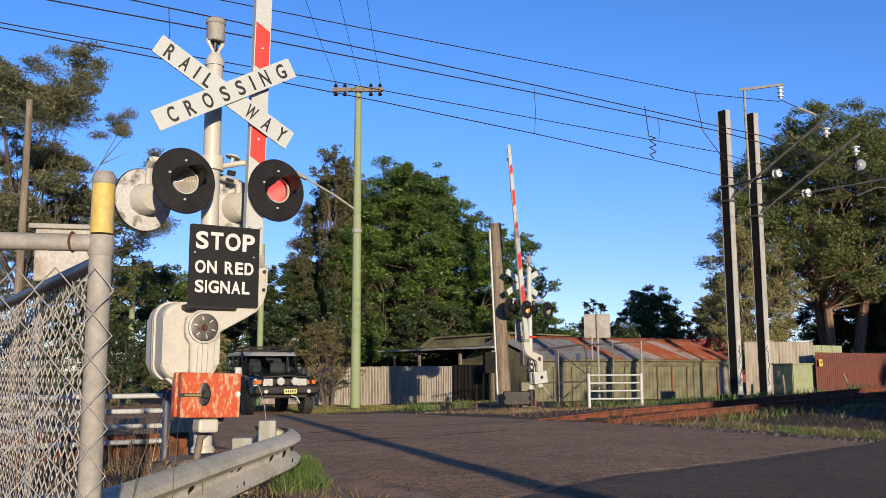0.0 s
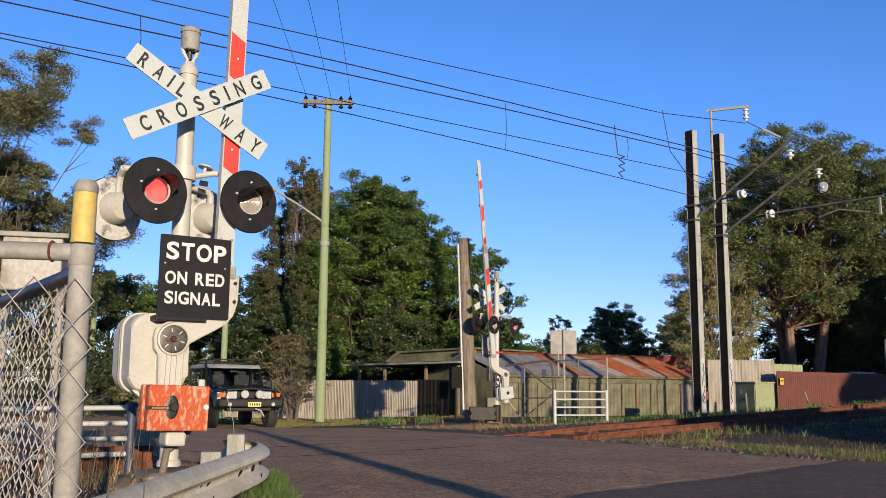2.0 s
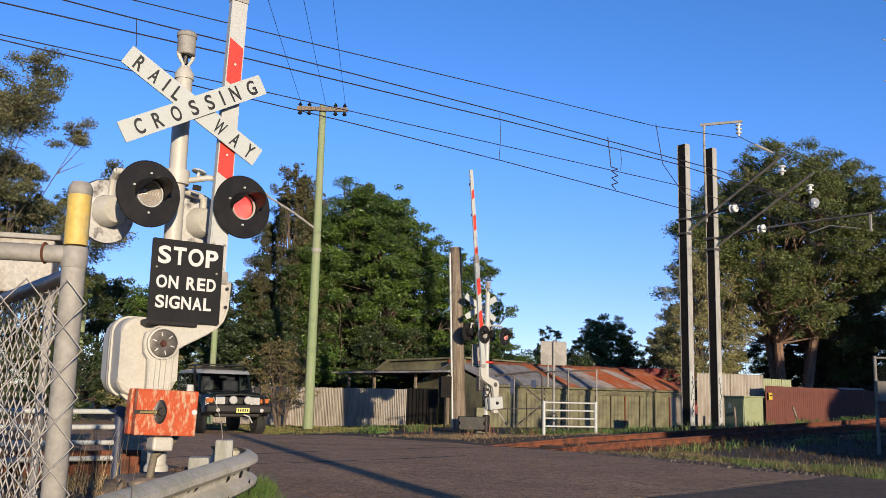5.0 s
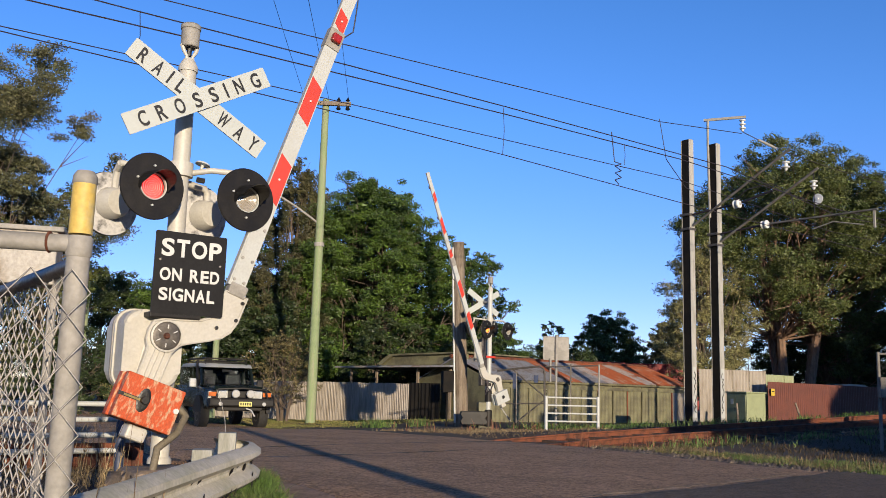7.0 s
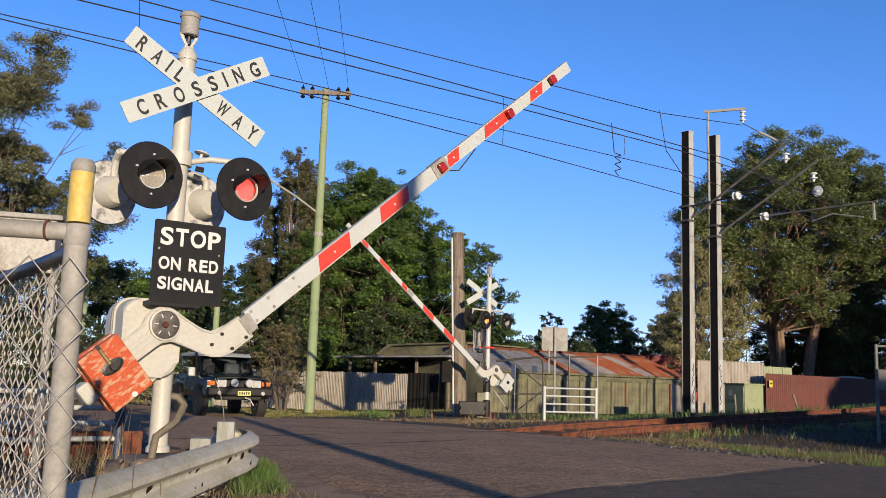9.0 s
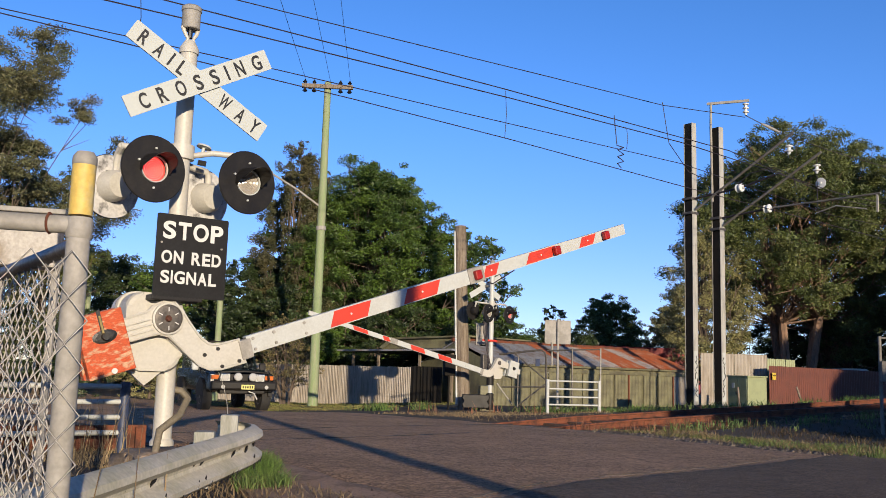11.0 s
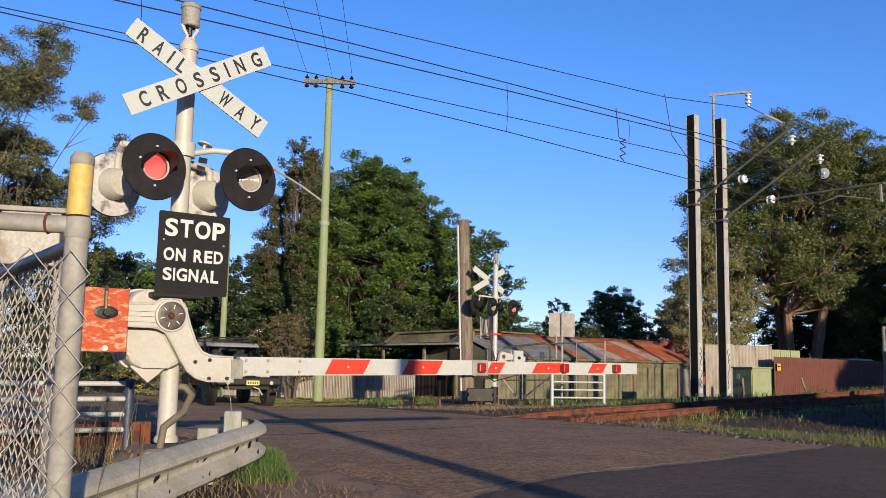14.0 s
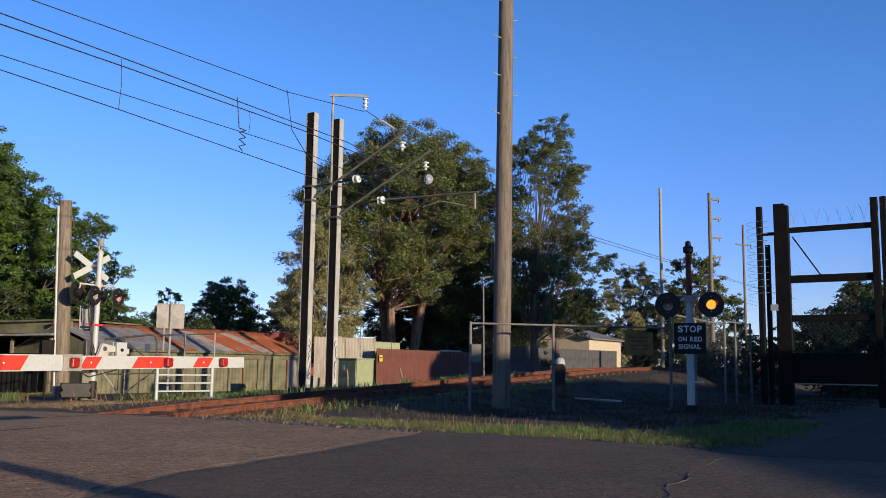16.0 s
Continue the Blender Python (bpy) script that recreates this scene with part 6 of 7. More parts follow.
def guard_rail():
    t = thing("guard_rail", pose(0, 0, 0), "weathered W-beam guard rail curving round the verge, on timber posts", "guard rail")
    prof = [(0.0, 0.155), (0.03, 0.15), (0.075, 0.11), (0.08, 0.075), (0.05, 0.045), (0.012, 0.02), (0.005, 0.0), (0.012, -0.02), (0.05, -0.045), (0.08, -0.075), (0.075, -0.11), (0.03, -0.15), (0.0, -0.155)]
    pts = []
    for a, b in zip(GUARD, GUARD[1:]):
        for k in range(6):
            pts.append((a[0] + (b[0] - a[0]) * k / 6, a[1] + (b[1] - a[1]) * k / 6))
    pts.append(GUARD[-1])
    for _ in range(14):
        pts = [pts[0]] + [((p[0] + 2 * q[0] + r[0]) / 4, (p[1] + 2 * q[1] + r[1]) / 4) for p, q, r in zip(pts, pts[1:], pts[2:])] + [pts[-1]]
    bm = B()
    rings = []
    for back in (0, 1):
        row = []
        for i, p in enumerate(pts):
            q, r = pts[max(0, i - 1)], pts[min(len(pts) - 1, i + 1)]
            d = Vector((r[0] - q[0], r[1] - q[1])).normalized()
            nrm = Vector((d.y, -d.x))
            row.append([bm.verts.new((p[0] + nrm.x * (o - 0.006 * back), p[1] + nrm.y * (o - 0.006 * back), 0.463 + 0.006 * max(0.0, p[1] - 5.2) + 0.8 * z)) for o, z in prof])
        rings.append(row)
    k = len(prof)
    for row, s in zip(rings, (1, -1)):
        for a, b in zip(row, row[1:]):
            for i in range(k - 1):
                f = (a[i], b[i], b[i + 1], a[i + 1])
                bm.faces.new(f if s > 0 else f[::-1])
    for i in (0, k - 1):
        for j in range(len(pts) - 1):
            bm.faces.new((rings[0][j][i], rings[1][j][i], rings[1][j + 1][i], rings[0][j + 1][i]))
    part("beam", bm, M_guard, t, "dented grey W-beam with scuffs", True)
    for x, y, zt in ((-1.25, 6.55, 0.66), (-1.24, 5.7, 0.6), (-1.36, 3.2, 0.58)):
        part("post", box(B(), (x, y, zt - 0.37), (0.12, 0.15, 0.74), pose(0, 0, 0, 0, 0, 8), bev=0.008), M_postgrey, t, "grey timber post")
    rng = np.random.default_rng(5)
    for q in range(40):
        i = int(rng.integers(6, len(pts) - 8))
        p, r = pts[i], pts[i + 1]
        d = Vector((r[0] - p[0], r[1] - p[1], 0)).normalized()
        n2 = Vector((d.y, -d.x, 0))
        z = 0.463 + (0.02 if q < 16 else -0.08) + rng.normal() * 0.015
        off = 0.018 if q < 16 else 0.074
        c = Vector((p[0], p[1], z)) + n2 * off
        part("scuff", tube(B(), [c - d * (0.05 if q < 16 else 0.015) - Vector((0, 0, 0.02)), c, c + d * (0.05 if q < 16 else 0.015) + Vector((0, 0, 0.02))], [0.002, 0.009 if q < 16 else 0.006, 0.002], 5), M_black, t)


M_postgrey = mat("grey_painted_timber", (0.42, 0.42, 0.38), 0.85, col2=(0.33, 0.33, 0.28), scale=4, fine=40, var=0.15, bump=0.25, stretch=(5, 5, 0.6))
guard_rail()
M_dustywhite = mat('dusty_white_metal', (0.5, 0.47, 0.42), 0.7, col2=(0.33, 0.28, 0.22), scale=6, var=0.15)
# meter box behind the fence, timber pole
t = thing("meter_cabinet", pose(-2.3, 5.5, 0.27, 0, 0, 12), "weathered white metal cabinet on posts behind the fence", "cabinet")
part("body", box(B(), (0, 0, 1.43), (0.33, 0.25, 0.32), bev=0.012), M_dustywhite, t)
part("lid", box(B(), (0, 0, 1.6), (0.4, 0.3, 0.03), bev=0.006), M_galv, t)
for x in (-0.15, 0.15):
    part("leg", cone(B(), (x, 0, -0.1), (x, 0, 1.3), 0.025, seg=8), M_galv, t)
pole(-5.11, 10.86, 4.35, 0.055, 0.04, M_wood, "slim weathered timber pole behind the fence", "timber_post")

# ---- parked off-road car ----
M_car = mat("dark_green_car_paint", (0.009, 0.015, 0.013), 0.25, scale=5, var=0.08, bump=0.0)
M_car.node_tree.nodes["Principled BSDF"].inputs["Specular IOR Level"].default_value = 0.3
M_tyre = mat("black_tyre_rubber", (0.025, 0.024, 0.023), 0.85, scale=15, var=0.2, bump=0.2)
M_carglass = mat("tinted_car_glass", (0.42, 0.47, 0.5), 0.03, scale=5, var=0.02, bump=0.0, rvar=0.01, tone=1.0)
M_carglass.node_tree.nodes["Principled BSDF"].inputs["Transmission Weight"].default_value = 1.0
M_carglass.node_tree.nodes["Principled BSDF"].inputs["IOR"].default_value = 1.25
M_seat = mat("dark_seat_cloth", (0.05, 0.05, 0.055), 0.9, scale=20, var=0.15)
M_headlamp = mat("clear_headlamp", (0.75, 0.75, 0.72), 0.12, 0.3, scale=15, var=0.1, bump=0.0)
M_indicator = mat("orange_indicator", (0.7, 0.17, 0.03), 0.25, scale=15, var=0.1, bump=0.0)
M_plate = mat("yellow_number_plate", (0.72, 0.66, 0.2), 0.4, scale=20, var=0.05, bump=0.0)


def car():
    t = thing("off_road_car", pose(-4.55, 26.3, -0.27, 0, 0, 25), "dark green off-road car with bull bar and roof rack, on asphalt", "car")
    W = 1.88
    lower = [(0.0, 0.62), (0.05, 1.06), (0.25, 1.12), (1.35, 1.2), (4.35, 1.2), (4.5, 1.1), (4.52, 0.7), (4.3, 0.56), (0.35, 0.56)]
    turn = Matrix.Rotation(radians(90), 4, "Z")          # outline x runs back along +y
    part("body", prism(B(), lower, -W / 2, W / 2, turn, 0.06), M_car, t, "dark green body", True)
    part("bonnet", prism(B(), [(0.12, 1.1), (0.2, 1.2), (1.2, 1.25), (1.36, 1.22), (1.36, 1.1)], -0.7, 0.7, turn, 0.03), M_car, t, "dark green bonnet", True)
    part("dashboard", box(B(), (0, 1.5, 1.22), (1.5, 0.3, 0.08), bev=0.03), M_black, t)
    part("floor_pan", box(B(), (0, 2.9, 1.2), (1.56, 2.9, 0.05)), M_dark, t)
    for x in (-0.76, 0.76):
        part("pillar", tube(B(), [(x, 1.37, 1.2), (x * 0.97, 1.74, 1.76)], 0.042, 6), M_car, t, "", True)
        for y, w in ((2.66, 0.1), (3.46, 0.12), (4.2, 0.5)):
            part("pillar", prism(B(), [(y - w / 2, 1.2), (y + w / 2, 1.2), (y + w / 2 - 0.02, 1.78), (y - w / 2, 1.78)], x - 0.03, x + 0.03, turn), M_car, t)
        part("waist", box(B(), (x, 2.9, 1.22), (0.07, 3.0, 0.1), bev=0.02), M_car, t)
    part("tailgate", prism(B(), [(4.38, 1.2), (4.45, 1.2), (4.4, 1.76), (4.33, 1.76)], -0.78, 0.78, turn), M_car, t)
    part("roof", prism(B(), [(1.66, 1.755), (1.9, 1.87), (4.1, 1.87), (4.42, 1.76)], -0.8, 0.8, turn, 0.03), M_white, t, "white roof", True)
    for o in (part("windscreen", prism(B(), [(1.36, 1.24), (1.375, 1.24), (1.735, 1.755), (1.72, 1.755)], -0.72, 0.72, turn), M_carglass, t, "clear windscreen"),):
        o.visible_shadow = False
    for x in (-0.786, 0.786):
        for y0, y1 in ((1.5, 2.6), (2.72, 3.4), (3.52, 3.95)):
            o = part("side_window", prism(B(), [(y0, 1.27), (y1, 1.27), (y1, 1.74), (y0 + (0.3 if y0 < 2 else 0), 1.74)], x - 0.004, x + 0.004, turn), M_carglass, t)
            o.visible_shadow = False
    part("rear_view_mirror", box(B(), (0.0, 1.72, 1.66), (0.24, 0.04, 0.07), bev=0.01), M_black, t)
    for x in (-0.38, 0.38):
        part("seat", box(B(), (x, 2.35, 1.36), (0.46, 0.14, 0.42), bev=0.05), M_seat, t, "dark cloth seat back")
        part("headrest", box(B(), (x, 2.35, 1.63), (0.26, 0.1, 0.16), bev=0.04), M_seat, t)
    part("steering_wheel", lathe(B(), [(0.17, -0.012), (0.185, 0.0), (0.17, 0.012), (0.155, 0.0), (0.17, -0.012)], Matrix.Translation((-0.38, 1.75, 1.33)) @ Matrix.Rotation(radians(65), 4, "X"), 20, False), M_black, t, "", True)
    for x, k in ((-0.86, 1), (0.86, 1)):
        for y in (0.82, 3.55):
            w = part("wheel", lathe(B(), [(0.2, -0.13), (0.39, -0.13), (0.41, -0.1), (0.41, 0.1), (0.39, 0.13), (0.2, 0.13)], Matrix.Translation((x, y, 0.41)) @ Matrix.Rotation(radians(90), 4, "Y"), 24), M_tyre, t, "chunky black tyre", True)
            part("rim", lathe(B(), [(0.03, -0.135), (0.12, -0.115), (0.21, -0.135), (0.21, 0.135), (0.12, 0.115), (0.03, 0.135)], Matrix.Translation((x, y, 0.41)) @ Matrix.Rotation(radians(90), 4, "Y"), 16), M_capgrey, w, "dark alloy rim", True)
            part("arch", prism(B(), [(y + 0.5 * math.cos(radians(a)), 0.45 + 0.5 * math.sin(radians(a))) for a in range(0, 181, 20)], x - 0.15 if x < 0 else x + 0.02, x - 0.02 if x < 0 else x + 0.15, turn, 0.01), M_black, t, "black wheel arch")
    f = part("front_panel", box(B(), (0, -0.005, 0.98), (1.62, 0.04, 0.2), bev=0.02), M_black, t, "black front panel")
    for x in (-0.5, 0.5):
        h = part("headlamp", lathe(B(), [(0.01, 0.035), (0.09, 0.03), (0.11, 0.0), (0.01, 0.0)], Matrix.Translation((x, -0.03, 0.98)) @ Matrix.Rotation(radians(90), 4, "X"), 18), M_headlamp, t, "round clear headlamp", True)
        part("headlamp_panel", box(B(), (x * 1.0, -0.022, 0.98), (0.27, 0.03, 0.22), bev=0.01), M_white, t, "white lamp surround")
        part("indicator", box(B(), (x * 1.55, -0.02, 0.98), (0.24, 0.04, 0.12), bev=0.01), M_indicator, t, "orange indicator")
    for x in (-0.2, 0.22):
        part("spot_lamp", lathe(B(), [(0.01, 0.05), (0.1, 0.045), (0.12, 0.0), (0.08, -0.08), (0.01, -0.1)], Matrix.Translation((x, -0.3, 1.0)) @ Matrix.Rotation(radians(90), 4, "X"), 18), M_headlamp, t, "round driving lamp", True)
    part("bull_bar", box(B(), (0, -0.18, 0.76), (1.86, 0.26, 0.24), bev=0.05), M_black, t, "black steel bull bar")
    part("bull_bar_tube", tube(B(), [(-0.75, -0.22, 0.75), (-0.68, -0.25, 1.12), (0, -0.27, 1.16), (0.68, -0.25, 1.12), (0.75, -0.22, 0.75)], 0.03, 8), M_black, t, "", True)
    part("skid_plate", box(B(), (0, 0.05, 0.6), (1.3, 0.3, 0.16), bev=0.03), M_black, t)
    for x in (-0.62, 0.62):
        part("fog_lamp", cone(B(), (x, -0.3, 0.72), (x, -0.325, 0.72), 0.055, seg=12), M_headlamp, t)
    pl = part("number_plate", box(B(), (0.08, -0.325, 0.72), (0.37, 0.012, 0.13)), M_plate, t, "yellow number plate")
    for k in range(5):
        part("plate_bar", box(B(), (-0.05 + 0.065 * k, -0.333, 0.72), (0.035, 0.004, 0.07)), M_black, pl)
    part("winch_hook", tube(B(), [(0.1, -0.34, 0.6), (0.25, -0.36, 0.55), (0.35, -0.36, 0.38)], 0.02, 6), M_headlamp, t, "pale winch hook")
    for x in (-1.02, 1.0):
        part("mirror", box(B(), (x, 1.5, 1.28), (0.2, 0.12, 0.26), bev=0.04), M_white if x < 0 else M_black, t, "door mirror")
    rk = part("roof_rack", tube(B(), [(-0.62, 1.75, 2.02), (-0.62, 4.1, 2.02), (0.62, 4.1, 2.02), (0.62, 1.75, 2.02), (-0.62, 1.75, 2.02)], 0.022, 6), M_black, t, "black tubular roof rack")
    part("rack_rail", tube(B(), [(-0.62, 1.75, 1.92), (0.62, 1.75, 1.92)], 0.02, 6), M_black, rk)
    for k in range(6):
        part("rack_slat", box(B(), (0, 1.85 + 0.42 * k, 1.93), (1.24, 0.05, 0.02)), M_black, rk)
    for x in (-0.62, 0.62):
        for y in (1.75, 2.9, 4.1):
            part("rack_post", cone(B(), (x, y, 1.84), (x, y, 2.02), 0.014, seg=6), M_black, rk)
    part("snorkel", tube(B(), [(-0.93, 1.1, 1.1), (-0.9, 1.4, 1.3), (-0.86, 1.75, 1.8), (-0.86, 1.75, 1.95)], 0.035, 8), M_black, t, "black air snorkel")



car()

M_redstone = mat("red_crumbled_dirt", (0.32, 0.19, 0.115), 0.95, col2=(0.2, 0.125, 0.08), scale=8, fine=50, var=0.25, bump=0.3, island=0.5)
# ---- trees and bushes ----
tree(3, -1.6, 46.5, 11.7, 11.0, 0.35, M_leaf_green, M_bark, "large dense bright green broadleaf tree behind the fence", clumps=150, per=1900, size=0.13, base=0.06, clump_r=0.115, droop=1.15, rag=0.3)
tree(31, -7.0, 44.0, 6.6, 6.0, 0.25, M_leaf_dark, M_bark, "dark green dense tree behind the fence", clumps=50, per=1700, size=0.15, base=0.08, clump_r=0.16, droop=1.1)
tree(4, -5.3, 45.0, 12.9, 5.0, 0.35, M_leaf_pine, M_bark, "tall brownish conifer behind the green tree", clumps=110, per=3000, size=0.1, base=0.2, clump_r=0.12, droop=1.6, top=0.8)
tree(41, -2.6, 49.0, 13.1, 4.4, 0.3, M_leaf_pine, M_bark, "tall brownish conifer behind the green tree", clumps=80, per=3000, size=0.1, base=0.2, clump_r=0.12, droop=1.6, top=0.8)
tree(5, 3.3, 45, 8.4, 5.2, 0.2, M_leaf_green, M_bark, "small feathery green tree beside the sheds", clumps=44, per=1800, size=0.12, base=0.3, clump_r=0.13)
tree(51, 3.4, 52, 5.2, 9.0, 0.2, M_leaf_green, M_bark, "low mid-green tree behind the sheds", clumps=50, per=1500, size=0.16, base=0.05, clump_r=0.14, droop=1.2)
tree(52, 17.0, 75, 7.8, 6.6, 0.3, M_leaf_gum, M_bark, "distant round dark green tree", clumps=70, per=1400, size=0.16, base=0.03, clump_r=0.16, droop=1.3)
tree(54, 12.6, 76, 7.6, 3.2, 0.2, M_leaf_gum, M_bark, "distant feathery gum tree", clumps=30, per=1800, size=0.13, base=0.3, clump_r=0.13)
tree(53, 23.0, 77, 7.4, 5.6, 0.3, M_leaf_gumdark, M_bark, "distant round dark green tree", clumps=60, per=1300, size=0.17, base=0.05, clump_r=0.15, droop=1.2)
tree(6, 20.9, 47.5, 14.7, 13.2, 0.42, M_leaf_gum, M_barkred, "large multi-stemmed gum tree with pinkish bark", stems=5, clumps=135, per=1650, size=0.125, base=0.36, clump_r=0.1, droop=1.35, rag=0.3, loose=0.6)
tree(61, 24.4, 50.5, 14.6, 9.0, 0.36, M_leaf_gum, M_barkred, "leafy gum tree behind the brown fence", stems=3, clumps=70, per=1900, size=0.14, base=0.15, clump_r=0.11, droop=1.3)
tree(7, 15.0, 44.5, 8.9, 4.6, 0.25, M_leaf_olive, M_bark, "pale olive feathery tree beside the sheds", clumps=80, per=2300, size=0.095, base=0.08, clump_r=0.13, droop=1.5)
tree(8, 26.5, 42, 15.3, 6.8, 0.26, M_leaf_gum, M_bark, "tall sparse gum tree with open crown", core=40, clumps=56, per=2300, size=0.115, base=0.3, clump_r=0.125, lean=0.03, droop=1.3, rag=0.9)
tree(81, 31.2, 47, 10.2, 6.5, 0.22, M_leaf_dark, M_bark, "dark spreading tree by the railway", clumps=56, per=1400, size=0.14, base=0.36, clump_r=0.13, droop=1.1)
tree(82, 51.0, 64.5, 10.6, 7.0, 0.25, M_leaf_olive, M_bark, "distant pale green tree behind the fence", clumps=50, per=1000, size=0.18, base=0.1, clump_r=0.12, droop=1.2)
tree(83, 53.5, 59.0, 11.0, 6.5, 0.3, M_leaf_gum, M_bark, "distant open gum tree", clumps=46, per=1000, size=0.2, base=0.2, clump_r=0.13, droop=1.2)
for k, (x, y, h, w) in enumerate(((29.5, 53.0, 6.4, 8.0), (34.5, 62.0, 7.2, 9.0), (47.5, 70.0, 7.5, 9.0), (56.0, 66.0, 7.5, 9.0))):
    tree(150 + k, x, y, h, w, 0.2, M_leaf_dark, M_bark, "dark dense tree beyond the railway bank", clumps=46, per=700, size=0.2, base=0.03, clump_r=0.15, droop=1.2)
tree(84, 62.0, 48, 8.0, 12.0, 0.3, M_leaf_dark, M_bark, "distant dark tree beyond the security gate", clumps=40, per=800, size=0.26, base=0.05, clump_r=0.14, droop=1.2)
tree(9, -17.4, 37.0, 15.2, 10.0, 0.26, M_leaf_gumdark, M_bark, "tall open gum tree with drooping leaf clumps", clumps=36, per=2500, size=0.105, base=0.14, clump_r=0.14, droop=1.0, rag=0.8, twigs=15, core=140, loose=0.5)
tree(94, -16.9, 38.0, 11.4, 6.4, 0.16, M_leaf_gumdark, M_bark, "lower gum tree with dense drooping leaf clumps", clumps=24, per=2300, size=0.105, base=0.5, clump_r=0.15, droop=1.0, rag=0.7, twigs=13, core=120, loose=0.5)
tree(91, -15.6, 40.0, 10.2, 5.0, 0.22, M_leaf_gum, M_bark, "slender gum tree with drooping leaf clumps", clumps=30, per=1700, size=0.12, base=0.25, clump_r=0.12, droop=1.2)
tree(92, -18.5, 58.0, 8.3, 9.0, 0.25, M_leaf_dark, M_bark, "dark green conifer behind the far verge", clumps=60, per=1300, size=0.17, base=0.03, clump_r=0.13, droop=1.3)
tree(93, -13.5, 55.0, 7.8, 7.0, 0.25, M_leaf_green, M_bark, "mid-green tree behind the far verge", clumps=60, per=1400, size=0.16, base=0.03, clump_r=0.13, droop=1.2)
for k, (x, y, h, w) in enumerate(((-13.5, 38.0, 3.6, 4.0), (-10.8, 39.5, 3.4, 3.6), (-17.0, 39.0, 3.6, 4.0))):
    tree(100 + k, x, y, h, w, 0.1, M_leaf_olive if k == 1 else M_leaf_dark, M_bark, "rounded olive-green shrub on the far verge", clumps=30, per=2000, size=0.1, base=0.05, name="bush", stems=3, clump_r=0.17)
tree(110, -4.5, 35.9, 3.5, 3.2, 0.09, M_leaf_shrub, M_bark, "brownish olive shrub with bare stems beside the pole", clumps=40, per=2200, size=0.075, base=0.3, name="bush", stems=4, clump_r=0.13)

tree(32, -3.0, 52.5, 7.5, 15.0, 0.25, M_leaf_dark, M_bark, "dark dense tree behind the green one", clumps=60, per=700, size=0.26, base=0.03, clump_r=0.13)
for k, (x, y, h, w) in enumerate(((-0.6, 42.6, 4.6, 5.0), (-5.0, 44.2, 4.8, 5.5), (3.2, 41.6, 3.9, 4.0), (8.0, 46.0, 3.6, 5.0))):
    tree(130 + k, x, y, h, w, 0.1, M_leaf_dark, M_bark, "dark dense shrub behind the sheet fence", clumps=26, per=1300, size=0.15, base=0.03, name="bush", stems=3, clump_r=0.19)
for k, (x, y, h, w) in enumerate(((21.0, 52.0, 4.6, 6.0), (25.5, 54.0, 5.0, 7.0), (30.0, 54.0, 4.6, 6.0))):
    tree(120 + k, x, y, h, w, 0.1, M_leaf_dark, M_bark, "dark dense shrub behind the brown fence", clumps=26, per=1100, size=0.17, base=0.03, name="bush", stems=3, clump_r=0.19)

for k, (x, y, h, w) in enumerate(((27.5, 28.0, 2.3, 4.0), (30.5, 25.5, 3.2, 6.0), (34.0, 22.0, 3.6, 6.5), (38.0, 28.0, 4.0, 7.0))):
    tree(140 + k, x, y, h, w, 0.1, M_leaf_dark, M_bark, "dark hedge shrub beyond the security gate", clumps=26, per=900, size=0.18, base=0.03, name="bush", stems=3, clump_r=0.2)

# ---- grass and weeds ----
def verge(u, n):
    d = u - along(RIGHT, n) - 0.28 - 0.25 * noise.noise(Vector((n * 1.1, u * 0.3, 6.0)))
    return 0 < d < 1.5 + 1.0 * noise.noise(Vector((n * 0.8, u * 0.8, 2.0)))


def near_left(u, n):
    r = 2.09 + 0.376 * (n - 4.1) + 0.06 * noise.noise(Vector((n * 3, 0, 0)))
    return r - 0.24 < u < r


blades("grass", tufts(2.0, 3.3, 5.1, 7.2, 210, 40, 0.04, 11, near_left), M_weed, "bright green grass tuft on the near verge", 0.095, 0.003, 1, 1.2)
blades("dry_grass", scatter(-1.0, 2.6, 3.6, 9.0, 9000, 12), M_straw, "trampled dry straw on the near verge", 0.06, 0.004, 2, 1.8)
blades("grass", tufts(8.8, 19, 2.4, 10.2, 380, 18, 0.06, 13, verge), M_grass, "green and dry verge grass beside the road", 0.06, 0.004, 3, 1.8)
blades("grass", tufts(8.8, 14.5, 2.3, 7.5, 330, 22, 0.07, 41, verge), M_weed, "bright green verge grass catching the low sun", 0.075, 0.004, 42, 1.5)
blades("grass", tufts(9.4, 14.5, 2.1, 3.3, 260, 22, 0.08, 47), M_weed, "green grass along the driveway edge", 0.08, 0.004, 48, 1.5)
blades("dry_weeds", tufts(9.5, 16, 3.0, 8.0, 60, 5, 0.08, 43, verge), M_straw, "thin dry seed stalks in the verge grass", 0.17, 0.003, 44, 0.4)
blades("dry_grass", tufts(8.8, 20, 2.4, 10.8, 620, 12, 0.1, 14, verge), M_straw, "dry verge grass beside the rails", 0.06, 0.004, 4, 2.0)
blades("weeds", tufts(11.0, 26, 9.2, 11.2, 46, 14, 0.08, 15), M_weed, "green weeds along the track edge", 0.15, 0.006, 5, 0.9)
blades("dry_weeds", tufts(10.4, 15, 10.4, 11.4, 40, 9, 0.07, 22), M_rustweed, "reddish dry weed stalks beside the rail", 0.24, 0.006, 15, 0.4)
blades("grass", tufts(12, 40, 2.7, 11.0, 1700, 12, 0.16, 23, lambda u, n: u > along(RIGHT, n) + 2.6), M_shadegrass, "rough grass on the railway bank, coloured for shade", 0.06, 0.007, 16, 1.8)
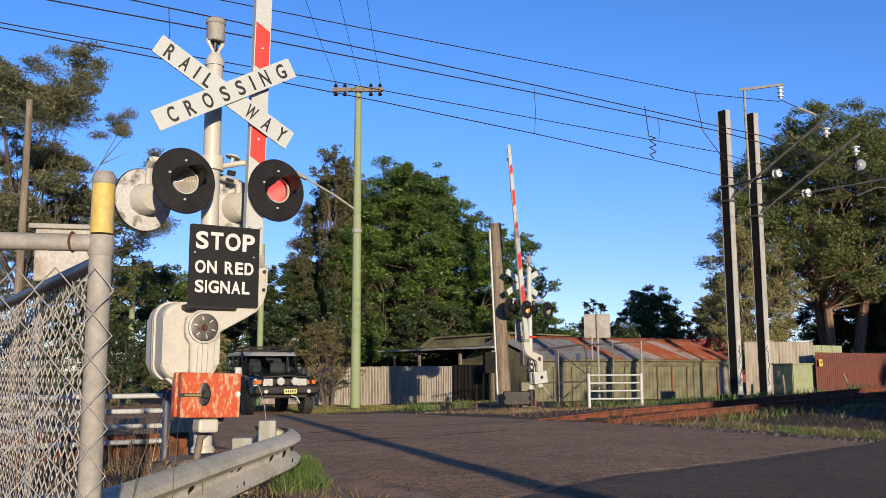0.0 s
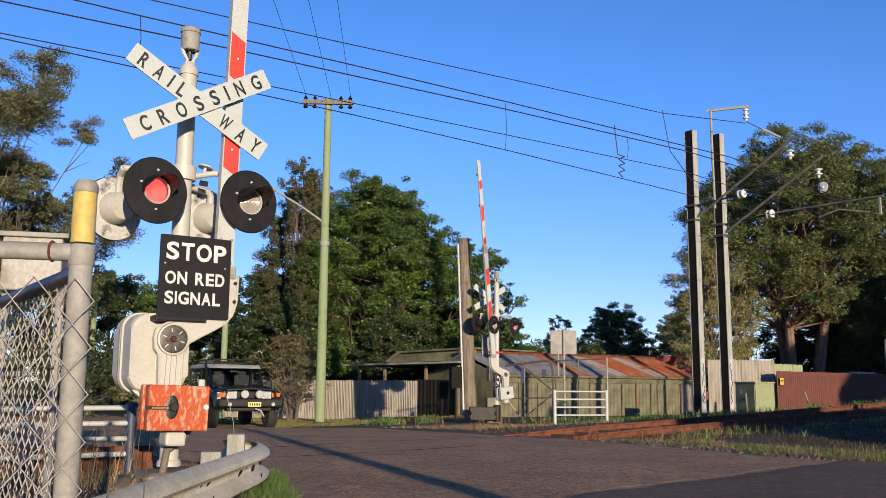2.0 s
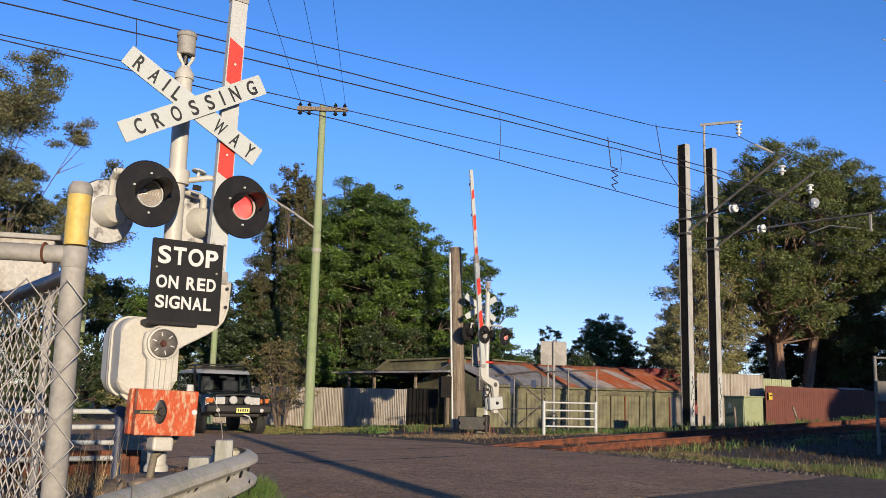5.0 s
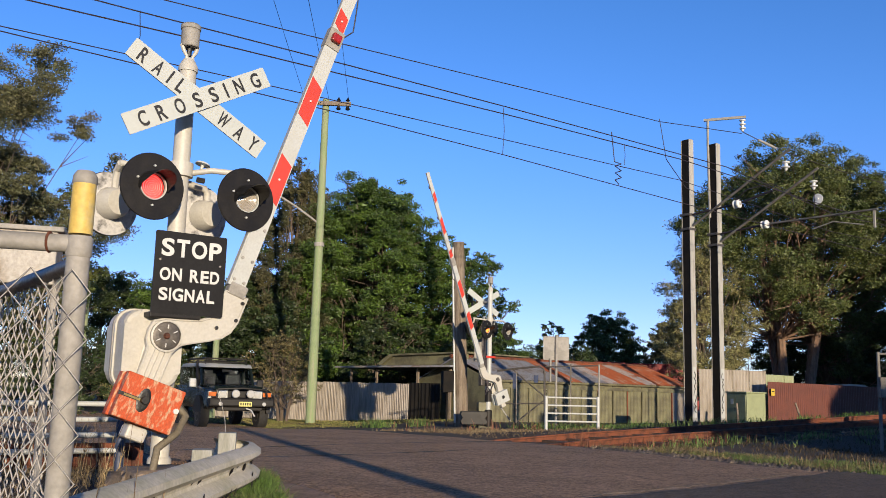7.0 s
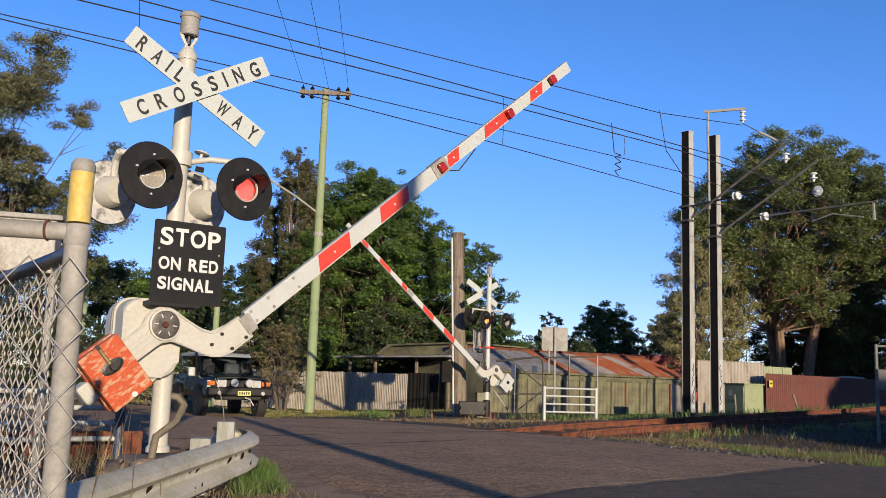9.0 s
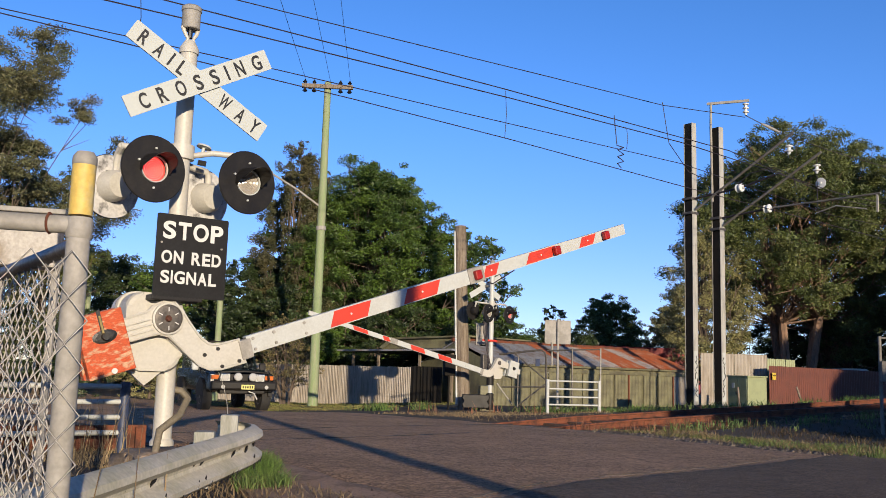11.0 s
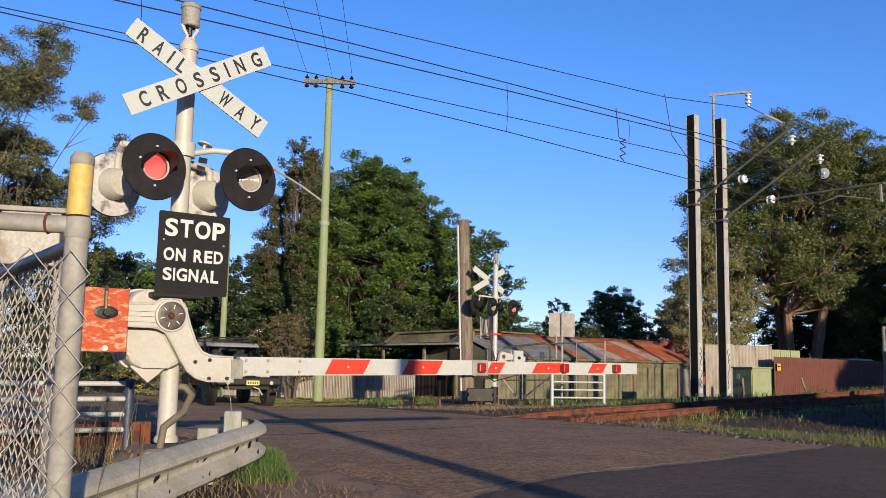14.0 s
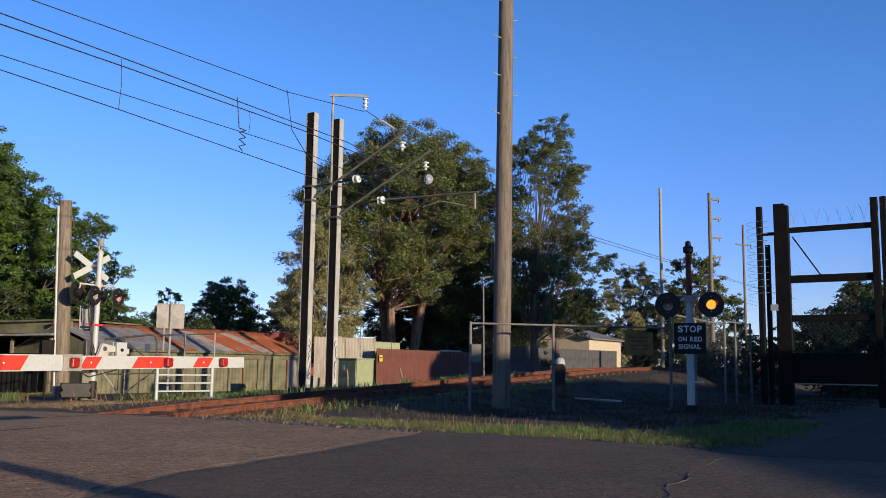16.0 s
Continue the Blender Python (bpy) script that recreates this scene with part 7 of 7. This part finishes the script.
blades("dry_grass", tufts(11, 26, 2.7, 11.0, 420, 12, 0.15, 24, lambda u, n: u > along(RIGHT, n) + 1.4), M_deadgrass, "brown dead grass between the verge and the rails", 0.06, 0.006, 18, 1.5)
blades("weeds", tufts(11.5, 22, 9.6, 10.6, 34, 18, 0.1, 28), M_weed, "tufted green weeds along the near rail", 0.2, 0.006, 19, 0.9)
blades("dry_weeds", tufts(16.6, 19.5, 3.6, 5.6, 40, 14, 0.12, 25), M_deadgrass, "dry brown weeds round the pedestrian signal", 0.24, 0.004, 26, 0.8)
blades("weeds", tufts(16, 32, 14.9, 19.6, 330, 22, 0.14, 16), M_weed, "green weeds beyond the rails", 0.2, 0.009, 6, 1.1)
blades("dry_grass", scatter(11.2, 17, 14.4, 18.5, 5200, 17), M_straw, "dry grass at the foot of the far signal", 0.055, 0.006, 7, 1.6)
blades("dry_weeds", tufts(11.5, 17, 16.5, 19.0, 22, 7, 0.08, 27), M_rustweed, "reddish dry weeds at the foot of the far signal", 0.3, 0.006, 28, 0.4)
blades("grass", scatter(11.6, 24, 24.5, 36, 17000, 18, lambda u, n: n > 20 + 0.3 * u), M_mown, "mown grass verge below the sheet fence, coloured for sun", 0.045, 0.012, 8, 2.2)
blades("grass", scatter(-12, 3.0, 28, 44, 12000, 19), M_mown, "mown grass on the far verge, coloured for sun", 0.05, 0.016, 9, 2.2)
blades("weeds", tufts(13.2, 17, 21, 24, 26, 22, 0.12, 20), M_weed, "green weeds at the foot of the fence", 0.24, 0.008, 10, 1.1)
blades("dry_weeds", scatter(0.6, 2.2, 7.2, 8.6, 190, 21), M_straw, "dry weed stalks around the pipe barrier", 0.5, 0.003, 11, 0.5)
blades("dry_weeds", [(-1.35 + 0.25 * math.sin(k * 7.1), 3.5 + 0.8 * math.sin(k * 3.3), 0.28) for k in range(24)], M_straw, "dry weed stalks beside the guard rail", 0.6, 0.003, 12, 0.3)
stones("gravel", scatter(8.2, 11.5, 2.4, 10.8, 3800, 31, lambda u, n: along(RIGHT, n) - 0.12 < u < along(RIGHT, n) + 0.5), M_stone, "dark loose stones along the road edge", 0.03, 1)
stones("gravel", scatter(2.4, 3.4, 3.6, 9.0, 2600, 32, lambda u, n: 2.45 + 0.1 * (n - 5) < u < 2.95 + 0.1 * (n - 5)), M_redstone, "reddish crumbled dirt along the road edge", 0.018, 2)
stones("rubble", [(nx + 0.34 * math.cos(k * 2.4) * (k / 90) ** 0.5, ny + 0.34 * math.sin(k * 2.4) * (k / 90) ** 0.5, gz(nx, ny) + 0.03) for k in range(90)], M_stone, "dark rubble heaped round the signal foot", 0.07, 4)
stones("gravel", scatter(11, 26, 10.3, 11.4, 2600, 33), M_redstone, "rusty loose ballast stones beside the rail", 0.04, 3)

# ---- unseen things set behind the camera to shade the place ----
# made-up low block; its top edge sets the driveway's shade line
shade_block = [(8.2, -9.6), (13.3, -1.0), (18.6, -4.2), (13.5, -12.8)]
single("shade_block", prism(B(), shade_block, 0, 2.32, Matrix(((1, 0, 0, 0), (0, 0, 1, 0), (0, 1, 0, 0), (0, 0, 0, 1)))), M_brick, pose(0, 0, 0), "unseen low block added to shade the driveway", "building", kind="structure")
p = pole(3.58, -4.2, 6.35, 0.12, 0.09, M_wood, "tall timber power pole behind the viewpoint")
# made-up long block that puts the rails and bank in shade
single("shade_wall", box(B(), (22, -6, 2.0), (44, 12, 5.2)), M_brick, pose(13.6, -7, 0.0, 0, 0, 17.7), "unseen long block added to shade the railway bank", "building", kind="structure")
# added out of view to darken the right end of the brown fence
tree(201, 37.5, 6.5, 11.5, 11, 0.35, M_leaf_dark, M_bark, "unseen dense tree added to shade the brown fence", clumps=60, per=420, size=0.55, base=0.06, clump_r=0.18, droop=1.2)
# added out of view, slim so its shadow covers only the pedestrian signal
tree(202, 15.4, 2.0, 4.8, 1.7, 0.15, M_leaf_dark, M_bark, "unseen narrow tree added to shade the pedestrian signal", clumps=50, per=700, size=0.2, base=0.03, clump_r=0.25, droop=1.4)


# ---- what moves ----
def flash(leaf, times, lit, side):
    """Switches a lamp by an added leaf that slides behind the disc while it is lit; the lamps change over at the given
    times.
    """
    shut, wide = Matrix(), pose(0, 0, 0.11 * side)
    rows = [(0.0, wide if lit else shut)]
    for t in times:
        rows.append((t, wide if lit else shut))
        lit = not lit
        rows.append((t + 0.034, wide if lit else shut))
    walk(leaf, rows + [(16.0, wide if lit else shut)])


def motions():
    """Both boom gates come down together while the lamps flash in turn."""
    for g, keys, p in ((near_gate, GATE, PIVOT), (far_gate, FAR_GATE, FAR_PIVOT)):
        at = Matrix.Translation(p)
        walk(g, [(t, at @ Matrix.Rotation(radians(-a), 4, "Y")) for t, a in keys])
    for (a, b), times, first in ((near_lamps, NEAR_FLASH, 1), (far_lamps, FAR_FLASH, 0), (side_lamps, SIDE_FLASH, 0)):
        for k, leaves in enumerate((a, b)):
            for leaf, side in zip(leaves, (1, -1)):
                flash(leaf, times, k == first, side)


GATE = ((0.0, 88.6), (2.0, 88.6), (4.2, 88.6), (5.0, 88.3), (5.6, 86.8), (6.3, 81.9), (6.5, 79.4), (6.8, 74.2), (7.1, 69.4), (7.4, 64.6), (7.7, 59.8), (8.0, 55.0), (8.3, 50.1), (8.7, 44.2),
        (9.7, 31.2), (10.8, 20.3), (11.1, 17.3), (11.4, 14.2), (11.7, 11.2), (12.0, 8.4), (12.3, 6.0), (12.6, 4.0), (13.0, 2.0), (13.4, 0.8), (14.0, 0.4), (16.0, 0.4))
FAR_GATE = ((0.0, 84.2), (2.0, 84.2), (4.2, 84.2), (5.0, 84.0), (5.6, 82.6), (6.3, 77.8), (6.5, 75.4), (7.0, 68.2), (7.5, 60.8), (8.0, 53.4), (8.7, 43.0), (9.7, 28.5), (10.8, 15.4), (11.0, 13.1), (11.25, 10.2), (11.5, 7.5), (11.75, 5.2), (12.0, 3.3), (12.25, 1.6), (12.5, 0.3), (13.0, -0.4), (16.0, -0.4))
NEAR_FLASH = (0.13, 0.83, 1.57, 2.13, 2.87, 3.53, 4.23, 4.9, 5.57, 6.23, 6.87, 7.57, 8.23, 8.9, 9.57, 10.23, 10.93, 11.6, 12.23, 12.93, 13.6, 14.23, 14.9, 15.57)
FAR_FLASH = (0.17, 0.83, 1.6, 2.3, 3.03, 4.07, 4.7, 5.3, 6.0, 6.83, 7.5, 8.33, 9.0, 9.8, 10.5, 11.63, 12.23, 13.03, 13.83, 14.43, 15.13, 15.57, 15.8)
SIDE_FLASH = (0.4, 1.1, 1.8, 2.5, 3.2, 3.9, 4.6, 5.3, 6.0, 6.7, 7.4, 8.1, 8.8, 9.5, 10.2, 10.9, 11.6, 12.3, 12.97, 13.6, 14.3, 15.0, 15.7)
motions()
